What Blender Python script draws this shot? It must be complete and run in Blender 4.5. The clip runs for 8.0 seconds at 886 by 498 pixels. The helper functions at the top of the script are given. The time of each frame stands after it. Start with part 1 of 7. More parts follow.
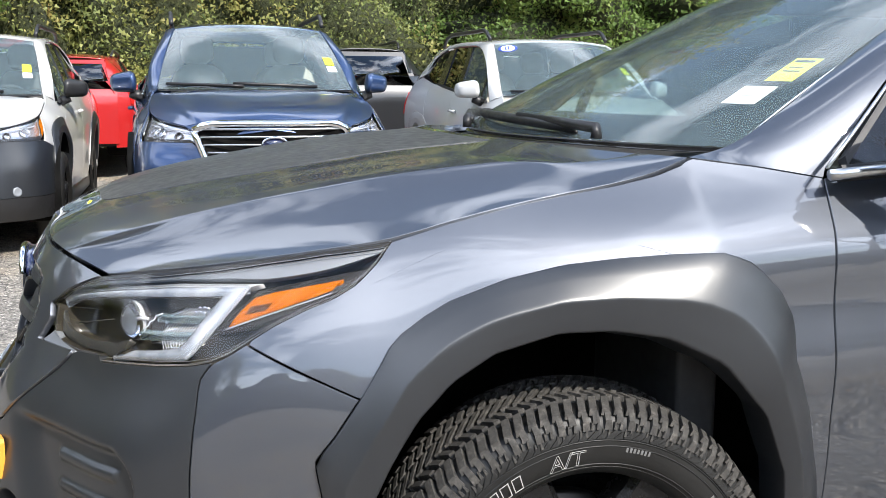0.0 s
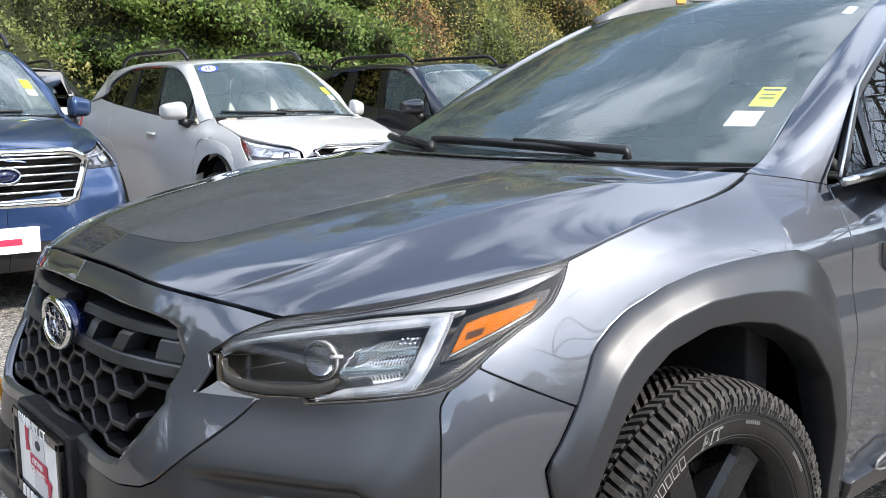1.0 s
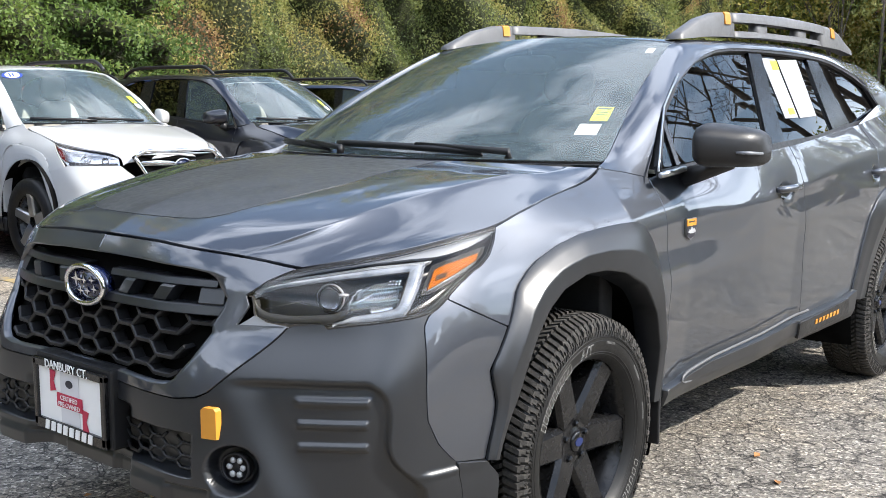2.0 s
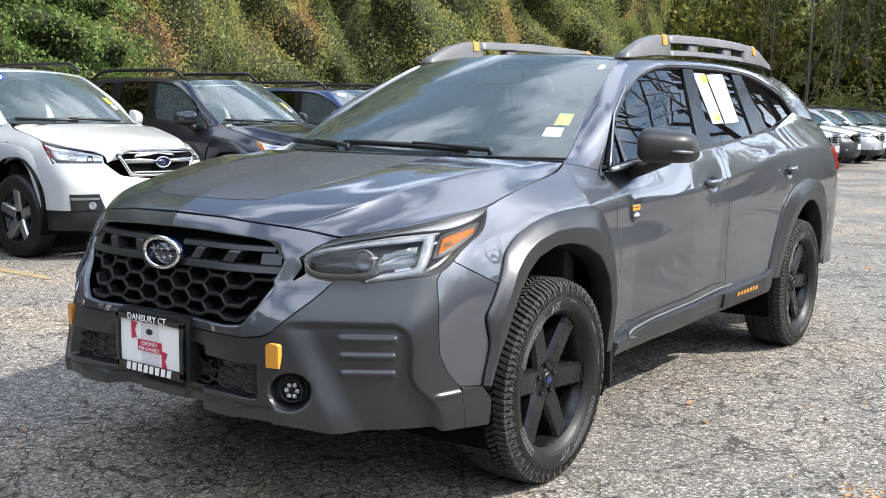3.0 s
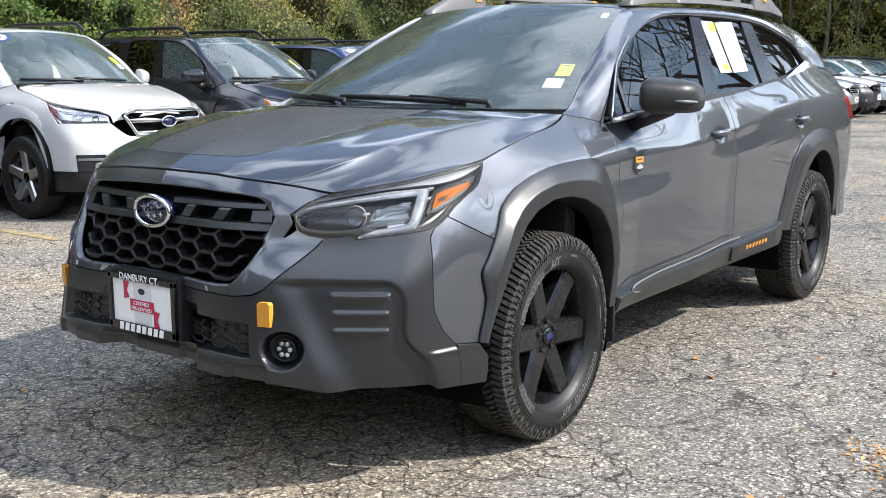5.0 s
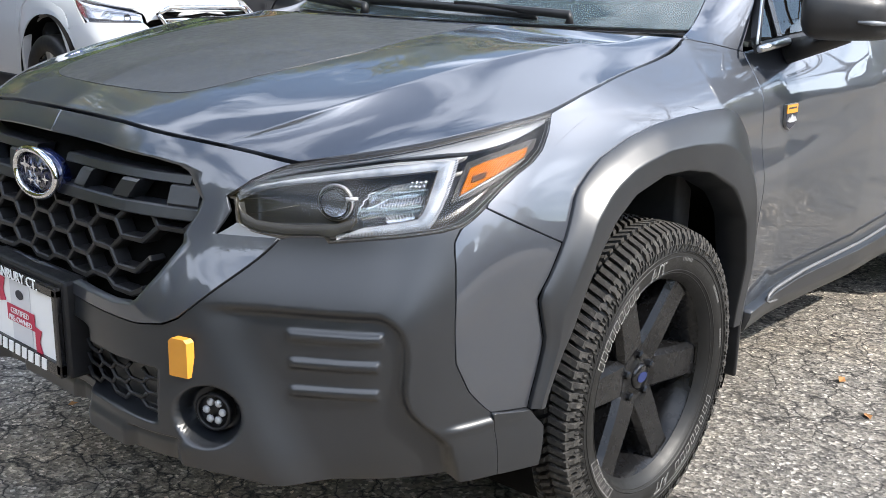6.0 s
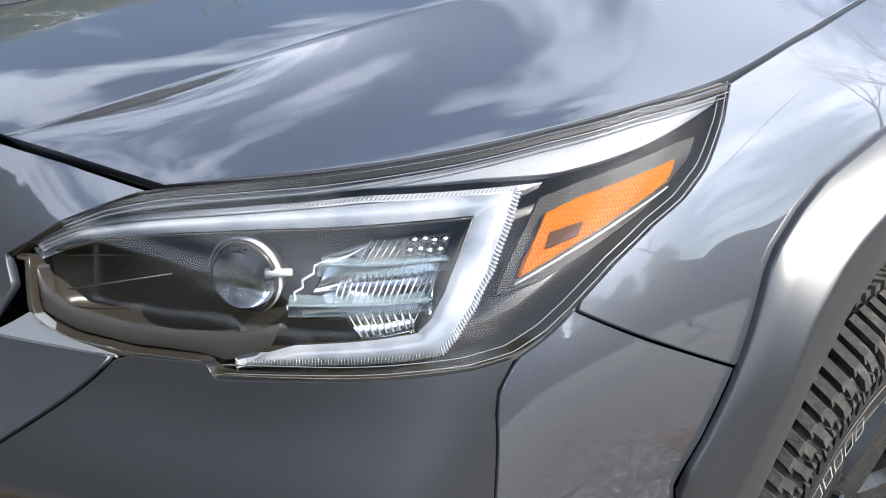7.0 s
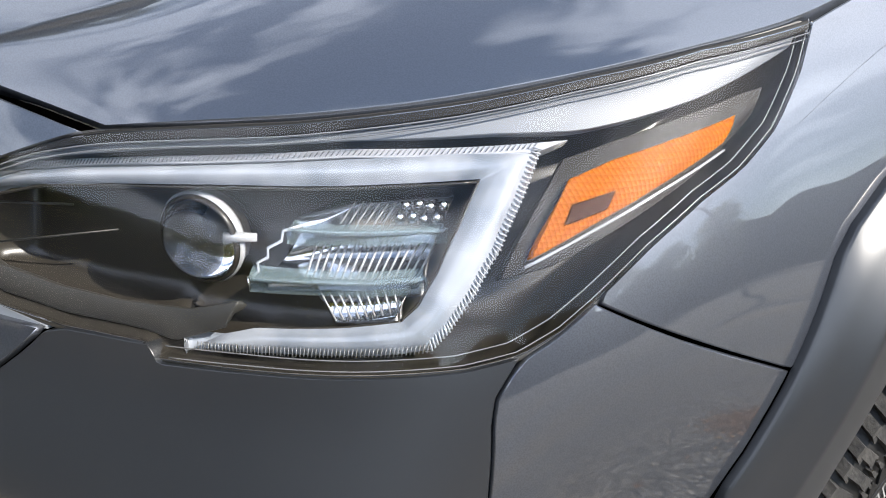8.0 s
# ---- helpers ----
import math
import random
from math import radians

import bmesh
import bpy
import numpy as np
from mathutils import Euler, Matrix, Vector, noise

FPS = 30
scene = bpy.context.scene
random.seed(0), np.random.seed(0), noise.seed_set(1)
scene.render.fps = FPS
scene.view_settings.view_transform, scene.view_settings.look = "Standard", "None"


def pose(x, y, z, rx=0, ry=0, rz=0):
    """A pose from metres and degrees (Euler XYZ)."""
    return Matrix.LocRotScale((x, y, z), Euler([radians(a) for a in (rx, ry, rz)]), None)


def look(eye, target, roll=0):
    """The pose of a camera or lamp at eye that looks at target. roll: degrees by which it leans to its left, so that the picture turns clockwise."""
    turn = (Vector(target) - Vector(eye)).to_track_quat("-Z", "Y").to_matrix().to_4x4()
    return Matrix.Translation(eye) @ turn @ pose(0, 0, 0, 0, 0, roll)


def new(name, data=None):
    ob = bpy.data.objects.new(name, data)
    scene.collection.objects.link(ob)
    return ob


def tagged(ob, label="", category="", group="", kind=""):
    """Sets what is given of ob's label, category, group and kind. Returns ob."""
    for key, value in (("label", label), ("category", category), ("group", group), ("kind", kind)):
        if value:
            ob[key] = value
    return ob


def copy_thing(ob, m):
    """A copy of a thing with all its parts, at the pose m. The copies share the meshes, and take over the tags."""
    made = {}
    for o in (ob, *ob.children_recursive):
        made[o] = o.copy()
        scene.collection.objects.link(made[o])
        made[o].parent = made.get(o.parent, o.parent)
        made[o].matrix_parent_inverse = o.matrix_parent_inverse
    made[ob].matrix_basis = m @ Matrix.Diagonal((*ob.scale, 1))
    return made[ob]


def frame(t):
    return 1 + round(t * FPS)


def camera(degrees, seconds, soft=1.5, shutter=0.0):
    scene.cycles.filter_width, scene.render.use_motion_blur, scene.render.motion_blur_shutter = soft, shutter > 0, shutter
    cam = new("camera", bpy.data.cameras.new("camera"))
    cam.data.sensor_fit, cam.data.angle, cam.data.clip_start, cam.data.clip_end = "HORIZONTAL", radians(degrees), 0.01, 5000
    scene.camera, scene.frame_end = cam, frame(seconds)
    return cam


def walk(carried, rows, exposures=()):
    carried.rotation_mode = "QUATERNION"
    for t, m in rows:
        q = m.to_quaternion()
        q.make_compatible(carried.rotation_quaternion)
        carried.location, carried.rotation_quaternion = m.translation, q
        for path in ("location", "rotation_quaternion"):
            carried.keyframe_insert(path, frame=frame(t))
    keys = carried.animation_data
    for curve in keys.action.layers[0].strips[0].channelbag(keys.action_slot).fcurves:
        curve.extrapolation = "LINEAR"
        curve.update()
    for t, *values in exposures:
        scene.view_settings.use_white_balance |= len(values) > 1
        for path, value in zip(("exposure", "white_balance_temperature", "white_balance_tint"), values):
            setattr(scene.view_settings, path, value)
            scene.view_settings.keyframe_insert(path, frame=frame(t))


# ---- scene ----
cam = camera(47.6, 8.0, soft=0.8)
PATH = [
    (0, (2.340, -0.634, 1.219), (0.430, -0.131, 0.903), 0.2),
    (0.2, (2.275, -0.846, 1.192), (0.408, -0.199, 0.881), -0.3),
    (0.3, (2.251, -0.957, 1.195), (0.411, -0.237, 0.886), -0.4),
    (0.5, (2.215, -1.151, 1.235), (0.438, -0.284, 0.931), -0.5),
    (0.7, (2.122, -1.314, 1.222), (0.419, -0.310, 0.923), -0.9),
    (1, (2.044, -1.531, 1.256), (0.463, -0.340, 0.966), -0.8),
    (1.5, (2.066, -1.943, 1.255), (0.682, -0.526, 0.979), -0.2),
    (2, (2.253, -2.315, 1.255), (1.001, -0.778, 0.988), 0.3),
    (2.2, (2.329, -2.457, 1.277), (1.112, -0.893, 1.010), 0.5),
    (3.3, (2.631, -3.129, 1.259), (1.481, -1.514, 0.996), 0.7),
    (3.5, (2.700, -3.201, 1.269), (1.556, -1.582, 1.001), 0.6),
    (4, (2.756, -3.251, 1.258), (1.620, -1.628, 0.980), 0.2),
    (4.5, (2.743, -3.188, 1.254), (1.597, -1.577, 0.953), -0.0),
    (4.7, (2.691, -3.104, 1.244), (1.536, -1.502, 0.929), -0.1),
    (5.8, (2.069, -2.084, 1.258), (0.804, -0.612, 0.775), 1.0),
    (6, (1.927, -1.893, 1.230), (0.644, -0.453, 0.703), 1.4),
    (6.2, (1.768, -1.687, 1.206), (0.459, -0.285, 0.640), 1.5),
    (6.5, (1.562, -1.434, 1.209), (0.239, -0.086, 0.553), 2.0),
    (6.7, (1.420, -1.266, 1.183), (0.097, 0.043, 0.450), 2.4),
    (7, (1.272, -1.108, 1.175), (-0.076, 0.155, 0.407), 2.7),
    (7.2, (1.217, -1.036, 1.173), (-0.133, 0.183, 0.340), 2.4),
    (7.5, (1.181, -1.001, 1.163), (-0.154, 0.211, 0.298), 3.5),
    (8, (1.180, -0.977, 1.160), (-0.163, 0.162, 0.212), 4.2),
]
walk(cam, [(t, look(eye, target, roll)) for t, eye, target, roll in PATH], exposures=((0, 1.02), (0.5, 0.95), (1, 0.94), (2, 0.91), (3.5, 0.86), (4.5, 0.82), (6, 1.00), (6.5, 1.17), (7, 1.16), (7.5, 1.07), (8, 0.94)))

# ---- light ----
SUN_HIGH, SUN_WAY = 41.0, 24.0  # degrees: the sun's height, and its bearing from +x towards +y
world = bpy.data.worlds.new("sky")
scene.world = world
world.use_nodes = True
wn, wl = world.node_tree.nodes, world.node_tree.links
sky = wn.new("ShaderNodeTexSky")
sky.sky_type, sky.sun_disc = "NISHITA", False
sky.sun_elevation, sky.sun_rotation = radians(SUN_HIGH), radians(90 - SUN_WAY)
sky.air_density, sky.dust_density = 1.15, 0.6
where = wn.new("ShaderNodeTexCoord")
stretch = wn.new("ShaderNodeMapping")
stretch.inputs["Scale"].default_value = (1.0, 1.0, 2.6)
wl.new(where.outputs["Generated"], stretch.inputs["Vector"])
puffs = wn.new("ShaderNodeTexNoise")
puffs.inputs["Scale"].default_value, puffs.inputs["Detail"].default_value, puffs.inputs["Roughness"].default_value = 1.7, 9.0, 0.56
wl.new(stretch.outputs[0], puffs.inputs["Vector"])
cover = wn.new("ShaderNodeValToRGB")
cover.color_ramp.elements[0].position, cover.color_ramp.elements[1].position = 0.465, 0.56
# more unseen cloud is heaped towards -y, added to brighten what the bumper mirrors
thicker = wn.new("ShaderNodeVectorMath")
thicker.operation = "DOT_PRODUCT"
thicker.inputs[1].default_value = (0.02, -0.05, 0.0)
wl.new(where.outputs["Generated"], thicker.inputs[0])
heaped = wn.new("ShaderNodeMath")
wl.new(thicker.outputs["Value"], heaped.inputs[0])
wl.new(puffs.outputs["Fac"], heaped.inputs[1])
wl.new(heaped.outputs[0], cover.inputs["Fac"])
clouds = wn.new("ShaderNodeMix")
clouds.data_type = "RGBA"
glow = wn.new("ShaderNodeMix")
glow.data_type, glow.blend_type = "RGBA", "ADD"
glow.inputs[0].default_value = 1.0
glow.inputs[7].default_value = (8.2, 8.5, 9.2, 1)
wl.new(sky.outputs[0], glow.inputs[6])
wl.new(glow.outputs[2], clouds.inputs[7])
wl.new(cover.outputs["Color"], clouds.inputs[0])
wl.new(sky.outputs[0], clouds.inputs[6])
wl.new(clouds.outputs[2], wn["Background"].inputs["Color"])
wn["Background"].inputs["Strength"].default_value = 0.15
sun = new("sun", bpy.data.lights.new("sun", "SUN"))
sun.data.energy, sun.data.angle, sun.data.color = 4.2, radians(0.5), (1.0, 0.95, 0.87)
sun.matrix_world = look((math.cos(radians(SUN_WAY)) * math.cos(radians(SUN_HIGH)), math.sin(radians(SUN_WAY)) * math.cos(radians(SUN_HIGH)), math.sin(radians(SUN_HIGH))), (0, 0, 0))

# ---- materials ----
class Nodes:
    """A material's nodes, set up in few words."""

    def __init__(self, name, color=(0.5, 0.5, 0.5), rough=0.5, metal=0.0, **more):
        self.m = bpy.data.materials.new(name)
        self.m.use_nodes = True
        self.t = self.m.node_tree
        self.b = self.t.nodes["Principled BSDF"]
        self.put("Base Color", (*color, 1))
        self.put("Roughness", rough)
        self.put("Metallic", metal)
        for k, v in more.items():
            self.put(k.replace("_", " "), v)

    def put(self, socket, value):
        if hasattr(value, "is_output"):
            self.t.links.new(value, self.b.inputs[socket])
        else:
            self.b.inputs[socket].default_value = value

    def node(self, kind, **values):
        n = self.t.nodes.new(kind)
        for k, v in values.items():
            s = n.inputs[k.replace("_", " ")]
            if hasattr(v, "is_output"):
                self.t.links.new(v, s)
            else:
                s.default_value = v
        return n

    def where(self, scale=1.0):
        n = self.t.nodes.new("ShaderNodeTexCoord")
        g = self.t.nodes.new("ShaderNodeMapping")
        g.inputs["Scale"].default_value = (scale, scale, scale) if isinstance(scale, (int, float)) else scale
        self.t.links.new(n.outputs["Object"], g.inputs["Vector"])
        return g.outputs[0]

    def noise(self, scale, detail=4.0, rough=0.55, at=None, stretch=1.0):
        n = self.node("ShaderNodeTexNoise", Scale=scale, Detail=detail, Roughness=rough)
        self.t.links.new(at or self.where(stretch), n.inputs["Vector"])
        return n.outputs["Fac"]

    def ramp(self, fac, *stops):
        n = self.t.nodes.new("ShaderNodeValToRGB")
        self.t.links.new(fac, n.inputs["Fac"])
        e = n.color_ramp.elements
        while len(e) < len(stops):
            e.new(0.5)
        for s, (p, c) in zip(e, stops):
            s.position, s.color = p, (*c, 1) if len(c) == 3 else c
        return n.outputs["Color"]

    def value(self, fac, low, high, a=0.0, b=1.0):
        n = self.node("ShaderNodeMapRange", Value=fac, From_Min=a, From_Max=b, To_Min=low, To_Max=high)
        return n.outputs["Result"]

    def mix(self, fac, a, b, kind="MIX"):
        n = self.t.nodes.new("ShaderNodeMix")
        n.data_type, n.blend_type = "RGBA", kind
        for s, v in ((n.inputs[0], fac), (n.inputs[6], a), (n.inputs[7], b)):
            if hasattr(v, "is_output"):
                self.t.links.new(v, s)
            else:
                s.default_value = v if isinstance(v, (int, float)) else (*v, 1)
        return n.outputs[2]

    def relief(self, fac, strength, distance=0.002, more=None):
        n = self.node("ShaderNodeBump", Strength=strength, Distance=distance, Height=fac)
        if more:
            self.t.links.new(more, n.inputs["Normal"])
        return n.outputs["Normal"]


def paint(name, color, metal=0.0, rough=0.35, flake=0.0, coat=1.0, ior=1.5):
    """Car paint: a coloured base under clear lacquer, with fine flakes where it is metallic and a thin film of dust."""
    n = Nodes(name, color, rough, metal, Coat_Weight=coat, Coat_Roughness=0.03, Coat_IOR=ior)
    dust = n.noise(3.0, 6.0, 0.6)
    n.put("Coat Roughness", n.value(dust, 0.004, 0.03, 0.35, 0.7))
    tone = n.mix(n.value(n.noise(900.0, 1.0), 0.0, 1.0, 0.35, 0.65), [c * (1 - 0.5 * flake) for c in color], [min(1, c * (1 + 0.7 * flake)) for c in color])
    n.put("Base Color", tone)
    if flake:
        n.put("Normal", n.relief(n.noise(1100.0, 1.0), 0.06 * flake, 0.0006))
    return n.m


def plastic(name, color, rough=0.5, grain=0.25, shine=0.5):
    n = Nodes(name, color, rough, Specular_IOR_Level=shine)
    n.put("Base Color", n.mix(n.value(n.noise(6.0, 5.0), 0.0, 1.0, 0.35, 0.65), color, [min(1, c * 1.25 + 0.004) for c in color]))
    n.put("Roughness", n.value(n.noise(40.0, 3.0), rough - 0.06, rough + 0.08, 0.3, 0.7))
    n.put("Normal", n.relief(n.noise(1500.0, 2.0), grain, 0.0005))
    return n.m


def clear(name, tint=(1, 1, 1), gloss=0.0, rough=0.0, ior=1.52, haze=0.0):
    """A thin pane: it lets light straight through, mirrors more at a slant, and carries a little dust, with sky glare
    put into that film's colour.
    """
    m = bpy.data.materials.new(name)
    m.use_nodes = True
    t = m.node_tree
    t.nodes.remove(t.nodes["Principled BSDF"])
    see = t.nodes.new("ShaderNodeBsdfTransparent")
    see.inputs["Color"].default_value = (*tint, 1)
    shine = t.nodes.new("ShaderNodeBsdfGlossy")
    shine.inputs["Roughness"].default_value = rough
    slant = t.nodes.new("ShaderNodeFresnel")
    slant.inputs["IOR"].default_value = ior
    add = t.nodes.new("ShaderNodeMath")
    add.inputs[1].default_value = gloss
    t.links.new(slant.outputs[0], add.inputs[0])
    both_ = t.nodes.new("ShaderNodeMixShader")
    t.links.new(add.outputs[0], both_.inputs[0])
    # teal diffuse haze: the sky's reflection painted into the dust film
    dull = t.nodes.new("ShaderNodeBsdfDiffuse")
    dull.inputs["Color"].default_value = (0.50, 0.66, 0.68, 1)
    film_ = t.nodes.new("ShaderNodeMixShader")
    film_.inputs[0].default_value = haze
    t.links.new(see.outputs[0], film_.inputs[1])
    t.links.new(dull.outputs[0], film_.inputs[2])
    t.links.new(film_.outputs[0], both_.inputs[1])
    t.links.new(shine.outputs[0], both_.inputs[2])
    t.links.new(both_.outputs[0], t.nodes["Material Output"].inputs["Surface"])
    return m


GREY_PAINT = paint("grey_metallic_paint", (0.070, 0.077, 0.093), 0.85, 0.50, 0.16, ior=1.75)
WHITE_PAINT = paint("white_paint", (0.47, 0.47, 0.465), 0.0, 0.4)
BLUE_PAINT = paint("blue_metallic_paint", (0.020, 0.045, 0.120), 0.5, 0.32, 0.3)
RED_PAINT = paint("red_paint", (0.36, 0.010, 0.010), 0.1, 0.35)
DARK_PAINT = paint("dark_grey_paint", (0.016, 0.017, 0.019), 0.4, 0.35, 0.3)
SILVER_PAINT = paint("silver_paint", (0.45, 0.46, 0.47), 0.6, 0.35, 0.3)
NAVY_PAINT = paint("dark_blue_paint", (0.003, 0.004, 0.010), 0.2, 0.35, 0.3)
CLADDING = Nodes("dark_grey_plastic", (0.0110, 0.0124, 0.0152), 0.34, Specular_IOR_Level=0.78)
CLADDING.put("Base Color", CLADDING.mix(CLADDING.value(CLADDING.noise(5.0, 6.0, 0.65), 0.0, 1.0, 0.35, 0.68), (0.0100, 0.0114, 0.0140), (0.0135, 0.0150, 0.0180)))
CLADDING.put("Roughness", CLADDING.value(CLADDING.noise(7.0, 5.0), 0.325, 0.36, 0.3, 0.7))
CLADDING.put("Normal", CLADDING.relief(CLADDING.noise(1500.0, 2.0), 0.02, 0.0005))
CLADDING = CLADDING.m
CAP_BLUE = Nodes("hub_cap_blue", (0.012, 0.022, 0.09), 0.25).m
EMBLEM_BLUE = Nodes("dark_blue_enamel", (0.006, 0.01, 0.04), 0.15, Coat_Weight=1.0).m
TRIM = plastic("black_trim_plastic", (0.011, 0.011, 0.012), 0.40, 0.2, 0.4)
# near-black for wheel wells and underbody, and for shade behind seams and grilles
LINER = plastic("black_liner_gap_shade", (0.003, 0.003, 0.003), 0.9, 0.4, 0.05)
GLOSS_BLACK = Nodes("gloss_black", (0.01, 0.01, 0.011), 0.12).m
DECAL = plastic("matte_black_film", (0.036, 0.038, 0.043), 0.34, 0.04)
RAIL_GREY = plastic("grey_rail_plastic", (0.095, 0.095, 0.097), 0.45, 0.15)
ORANGE_TRIM = plastic("anodised_orange_plastic", (0.50, 0.215, 0.022), 0.38, 0.1)
CHROME = Nodes("chrome", (0.75, 0.76, 0.78), 0.08, 1.0).m
SATIN_METAL = Nodes("satin_metal", (0.55, 0.56, 0.57), 0.28, 1.0).m
RUBBER = plastic("tyre_rubber", (0.0075, 0.0073, 0.007), 0.46, 0.2, 0.32)
RUBBER_MARK = plastic("white_tyre_lettering", (0.27, 0.265, 0.255), 0.7, 0.3)
RUBBER_DULL = plastic("worn_tyre_marks", (0.10, 0.10, 0.098), 0.7, 0.3)
RIM_BLACK = plastic("satin_black_alloy", (0.0050, 0.0050, 0.0055), 0.24, 0.02, 0.36)
SILVER_RIM = Nodes("silver_alloy", (0.42, 0.43, 0.44), 0.3, 0.9).m
SCREEN_PANE = clear("windscreen_glass", (0.80, 0.90, 0.88), 0.01, 0.0, 1.55, 0.10)
PANE = clear("window_glass", (0.66, 0.74, 0.73), 0.02, 0.0, 1.6)
DARK_PANE = clear("privacy_glass", (0.12, 0.13, 0.13), 0.02, 0.0, 1.6)
LENS = clear("headlight_cover", (0.97, 0.97, 0.98), 0.008, 0.0, 1.4)
GLASS = Nodes("solid_glass", (0.95, 0.97, 1.0), 0.02, Transmission_Weight=1.0, IOR=1.5).m
LIGHT_GUIDE = Nodes("clear_light_guide", (0.42, 0.445, 0.48), 0.16, Coat_Weight=1.0, Coat_Roughness=0.02)
LIGHT_GUIDE.put("Base Color", LIGHT_GUIDE.ramp(LIGHT_GUIDE.noise(22.0, 3.0, 0.5), (0.35, (0.19, 0.215, 0.25)), (0.62, (0.36, 0.38, 0.41))))
LIGHT_GUIDE = LIGHT_GUIDE.m
# the brown reflection of ground and trees is put into this black
LAMP_BLACK = Nodes("lamp_housing_black", (0.030, 0.0265, 0.0215), 0.32).m
LAMP_SKIRT = Nodes("lamp_skirt_grey", (0.040, 0.039, 0.036), 0.42).m
LAMP_DARK = Nodes("lamp_mask_black", (0.014, 0.0125, 0.0105), 0.5, Specular_IOR_Level=0.2).m
ACRYLIC = clear("clear_lamp_acrylic", (0.72, 0.74, 0.75), 0.10, 0.06, 1.5, 0.22)
LAMP_RIB = Nodes("ribbed_lamp_acrylic", (0.46, 0.465, 0.47), 0.22, 0.2, Coat_Weight=0.6).m
LENS_LINE = Nodes("prism_and_lens_glint", (0.16, 0.162, 0.165), 0.25, Coat_Weight=1.0).m
GUIDE_TOOTH = Nodes("clear_prism", (0.50, 0.52, 0.55), 0.12, 0.3, Coat_Weight=1.0).m
LAMP_SILVER = Nodes("lamp_reflector", (0.72, 0.73, 0.75), 0.14, 1.0).m
LAMP_GREY = Nodes("lamp_silver_trim", (0.17, 0.182, 0.20), 0.5, 0.1).m
AMBER = Nodes("amber_reflector", (0.40, 0.088, 0.002), 0.7, Specular_IOR_Level=0.03)
_pits = AMBER.node("ShaderNodeTexVoronoi", Scale=300.0, Randomness=0.1)
AMBER.t.links.new(AMBER.where(), _pits.inputs["Vector"])
AMBER.put("Base Color", AMBER.ramp(_pits.outputs["Distance"], (0.10, (0.66, 0.21, 0.003)), (0.55, (0.30, 0.078, 0.001))))
AMBER.put("Normal", AMBER.relief(_pits.outputs["Distance"], 0.7, 0.002))
AMBER = AMBER.m
DARK_AMBER = Nodes("dark_amber", (0.045, 0.014, 0.002), 0.6, Specular_IOR_Level=0.1).m
TAIL_RED = Nodes("red_lamp", (0.45, 0.012, 0.01), 0.15, Coat_Weight=1.0).m
PAPER = Nodes("white_paper", (0.78, 0.78, 0.775), 0.7).m
YELLOW = Nodes("yellow_sticker", (0.72, 0.78, 0.03), 0.5).m
WINDOW_PAPER = Nodes("printed_paper", (0.33, 0.335, 0.345), 0.7).m
INK = Nodes("dark_print", (0.02, 0.02, 0.03), 0.6).m
PLATE_RED = Nodes("red_print", (0.45, 0.02, 0.06), 0.5).m
PLATE_GREY = Nodes("pale_grey_print", (0.6, 0.6, 0.62), 0.5).m
OVAL_BLUE = Nodes("blue_print", (0.02, 0.05, 0.3), 0.3, Coat_Weight=1.0).m
CABIN = plastic("black_cabin_plastic", (0.016, 0.016, 0.017), 0.75, 0.03)
SEAT = plastic("grey_seat_cloth", (0.05, 0.05, 0.052), 0.85, 0.5)
PALE_SEAT = plastic("pale_grey_seat_leather", (0.35, 0.33, 0.30), 0.6, 0.3)

# ---- tools ----
def mesh_object(name, verts, faces, material, parent=None, label="", smooth=True):
    me = bpy.data.meshes.new(name)
    me.from_pydata([tuple(map(float, v)) for v in verts], [], [tuple(map(int, f)) for f in faces])
    me.materials.append(material)
    if smooth:
        me.shade_smooth()
    ob = new(name, me)
    if parent:
        ob.parent = parent
    if label:
        ob["label"] = label
    return ob


def thing(name, label, category, group="", kind="", at=None):
    ob = new(name)
    ob.empty_display_size = 0.1
    tagged(ob, label, category, group, kind)
    if at is not None:
        ob.matrix_world = at
    return ob


def joined(*pieces):
    """One list of corners and faces from several."""
    verts, faces = [], []
    for v, f in pieces:
        n = len(verts)
        verts += [tuple(map(float, p)) for p in v]
        faces += [tuple(int(i) + n for i in g) for g in f]
    return verts, faces


def flipped(piece):
    """The mirror image across the car's middle plane."""
    v, f = piece
    return [(-p[0], p[1], p[2]) for p in v], [g[::-1] for g in f]


def moved(piece, m):
    return [tuple(m @ Vector(p)) for p in piece[0]], piece[1]


def grid_faces(n, m, flip=False, loop=False):
    out = []
    for i in range(n if loop else n - 1):
        for j in range(m - 1):
            a, b, c, d = i * m + j, (i + 1) % n * m + j, (i + 1) % n * m + j + 1, i * m + j + 1
            out.append((a, d, c, b) if flip else (a, b, c, d))
    return out


def normals(p):
    a, b = np.gradient(p, axis=0), np.gradient(p, axis=1)
    n = np.cross(a, b)
    return n / np.maximum(np.linalg.norm(n, axis=2, keepdims=True), 1e-9)


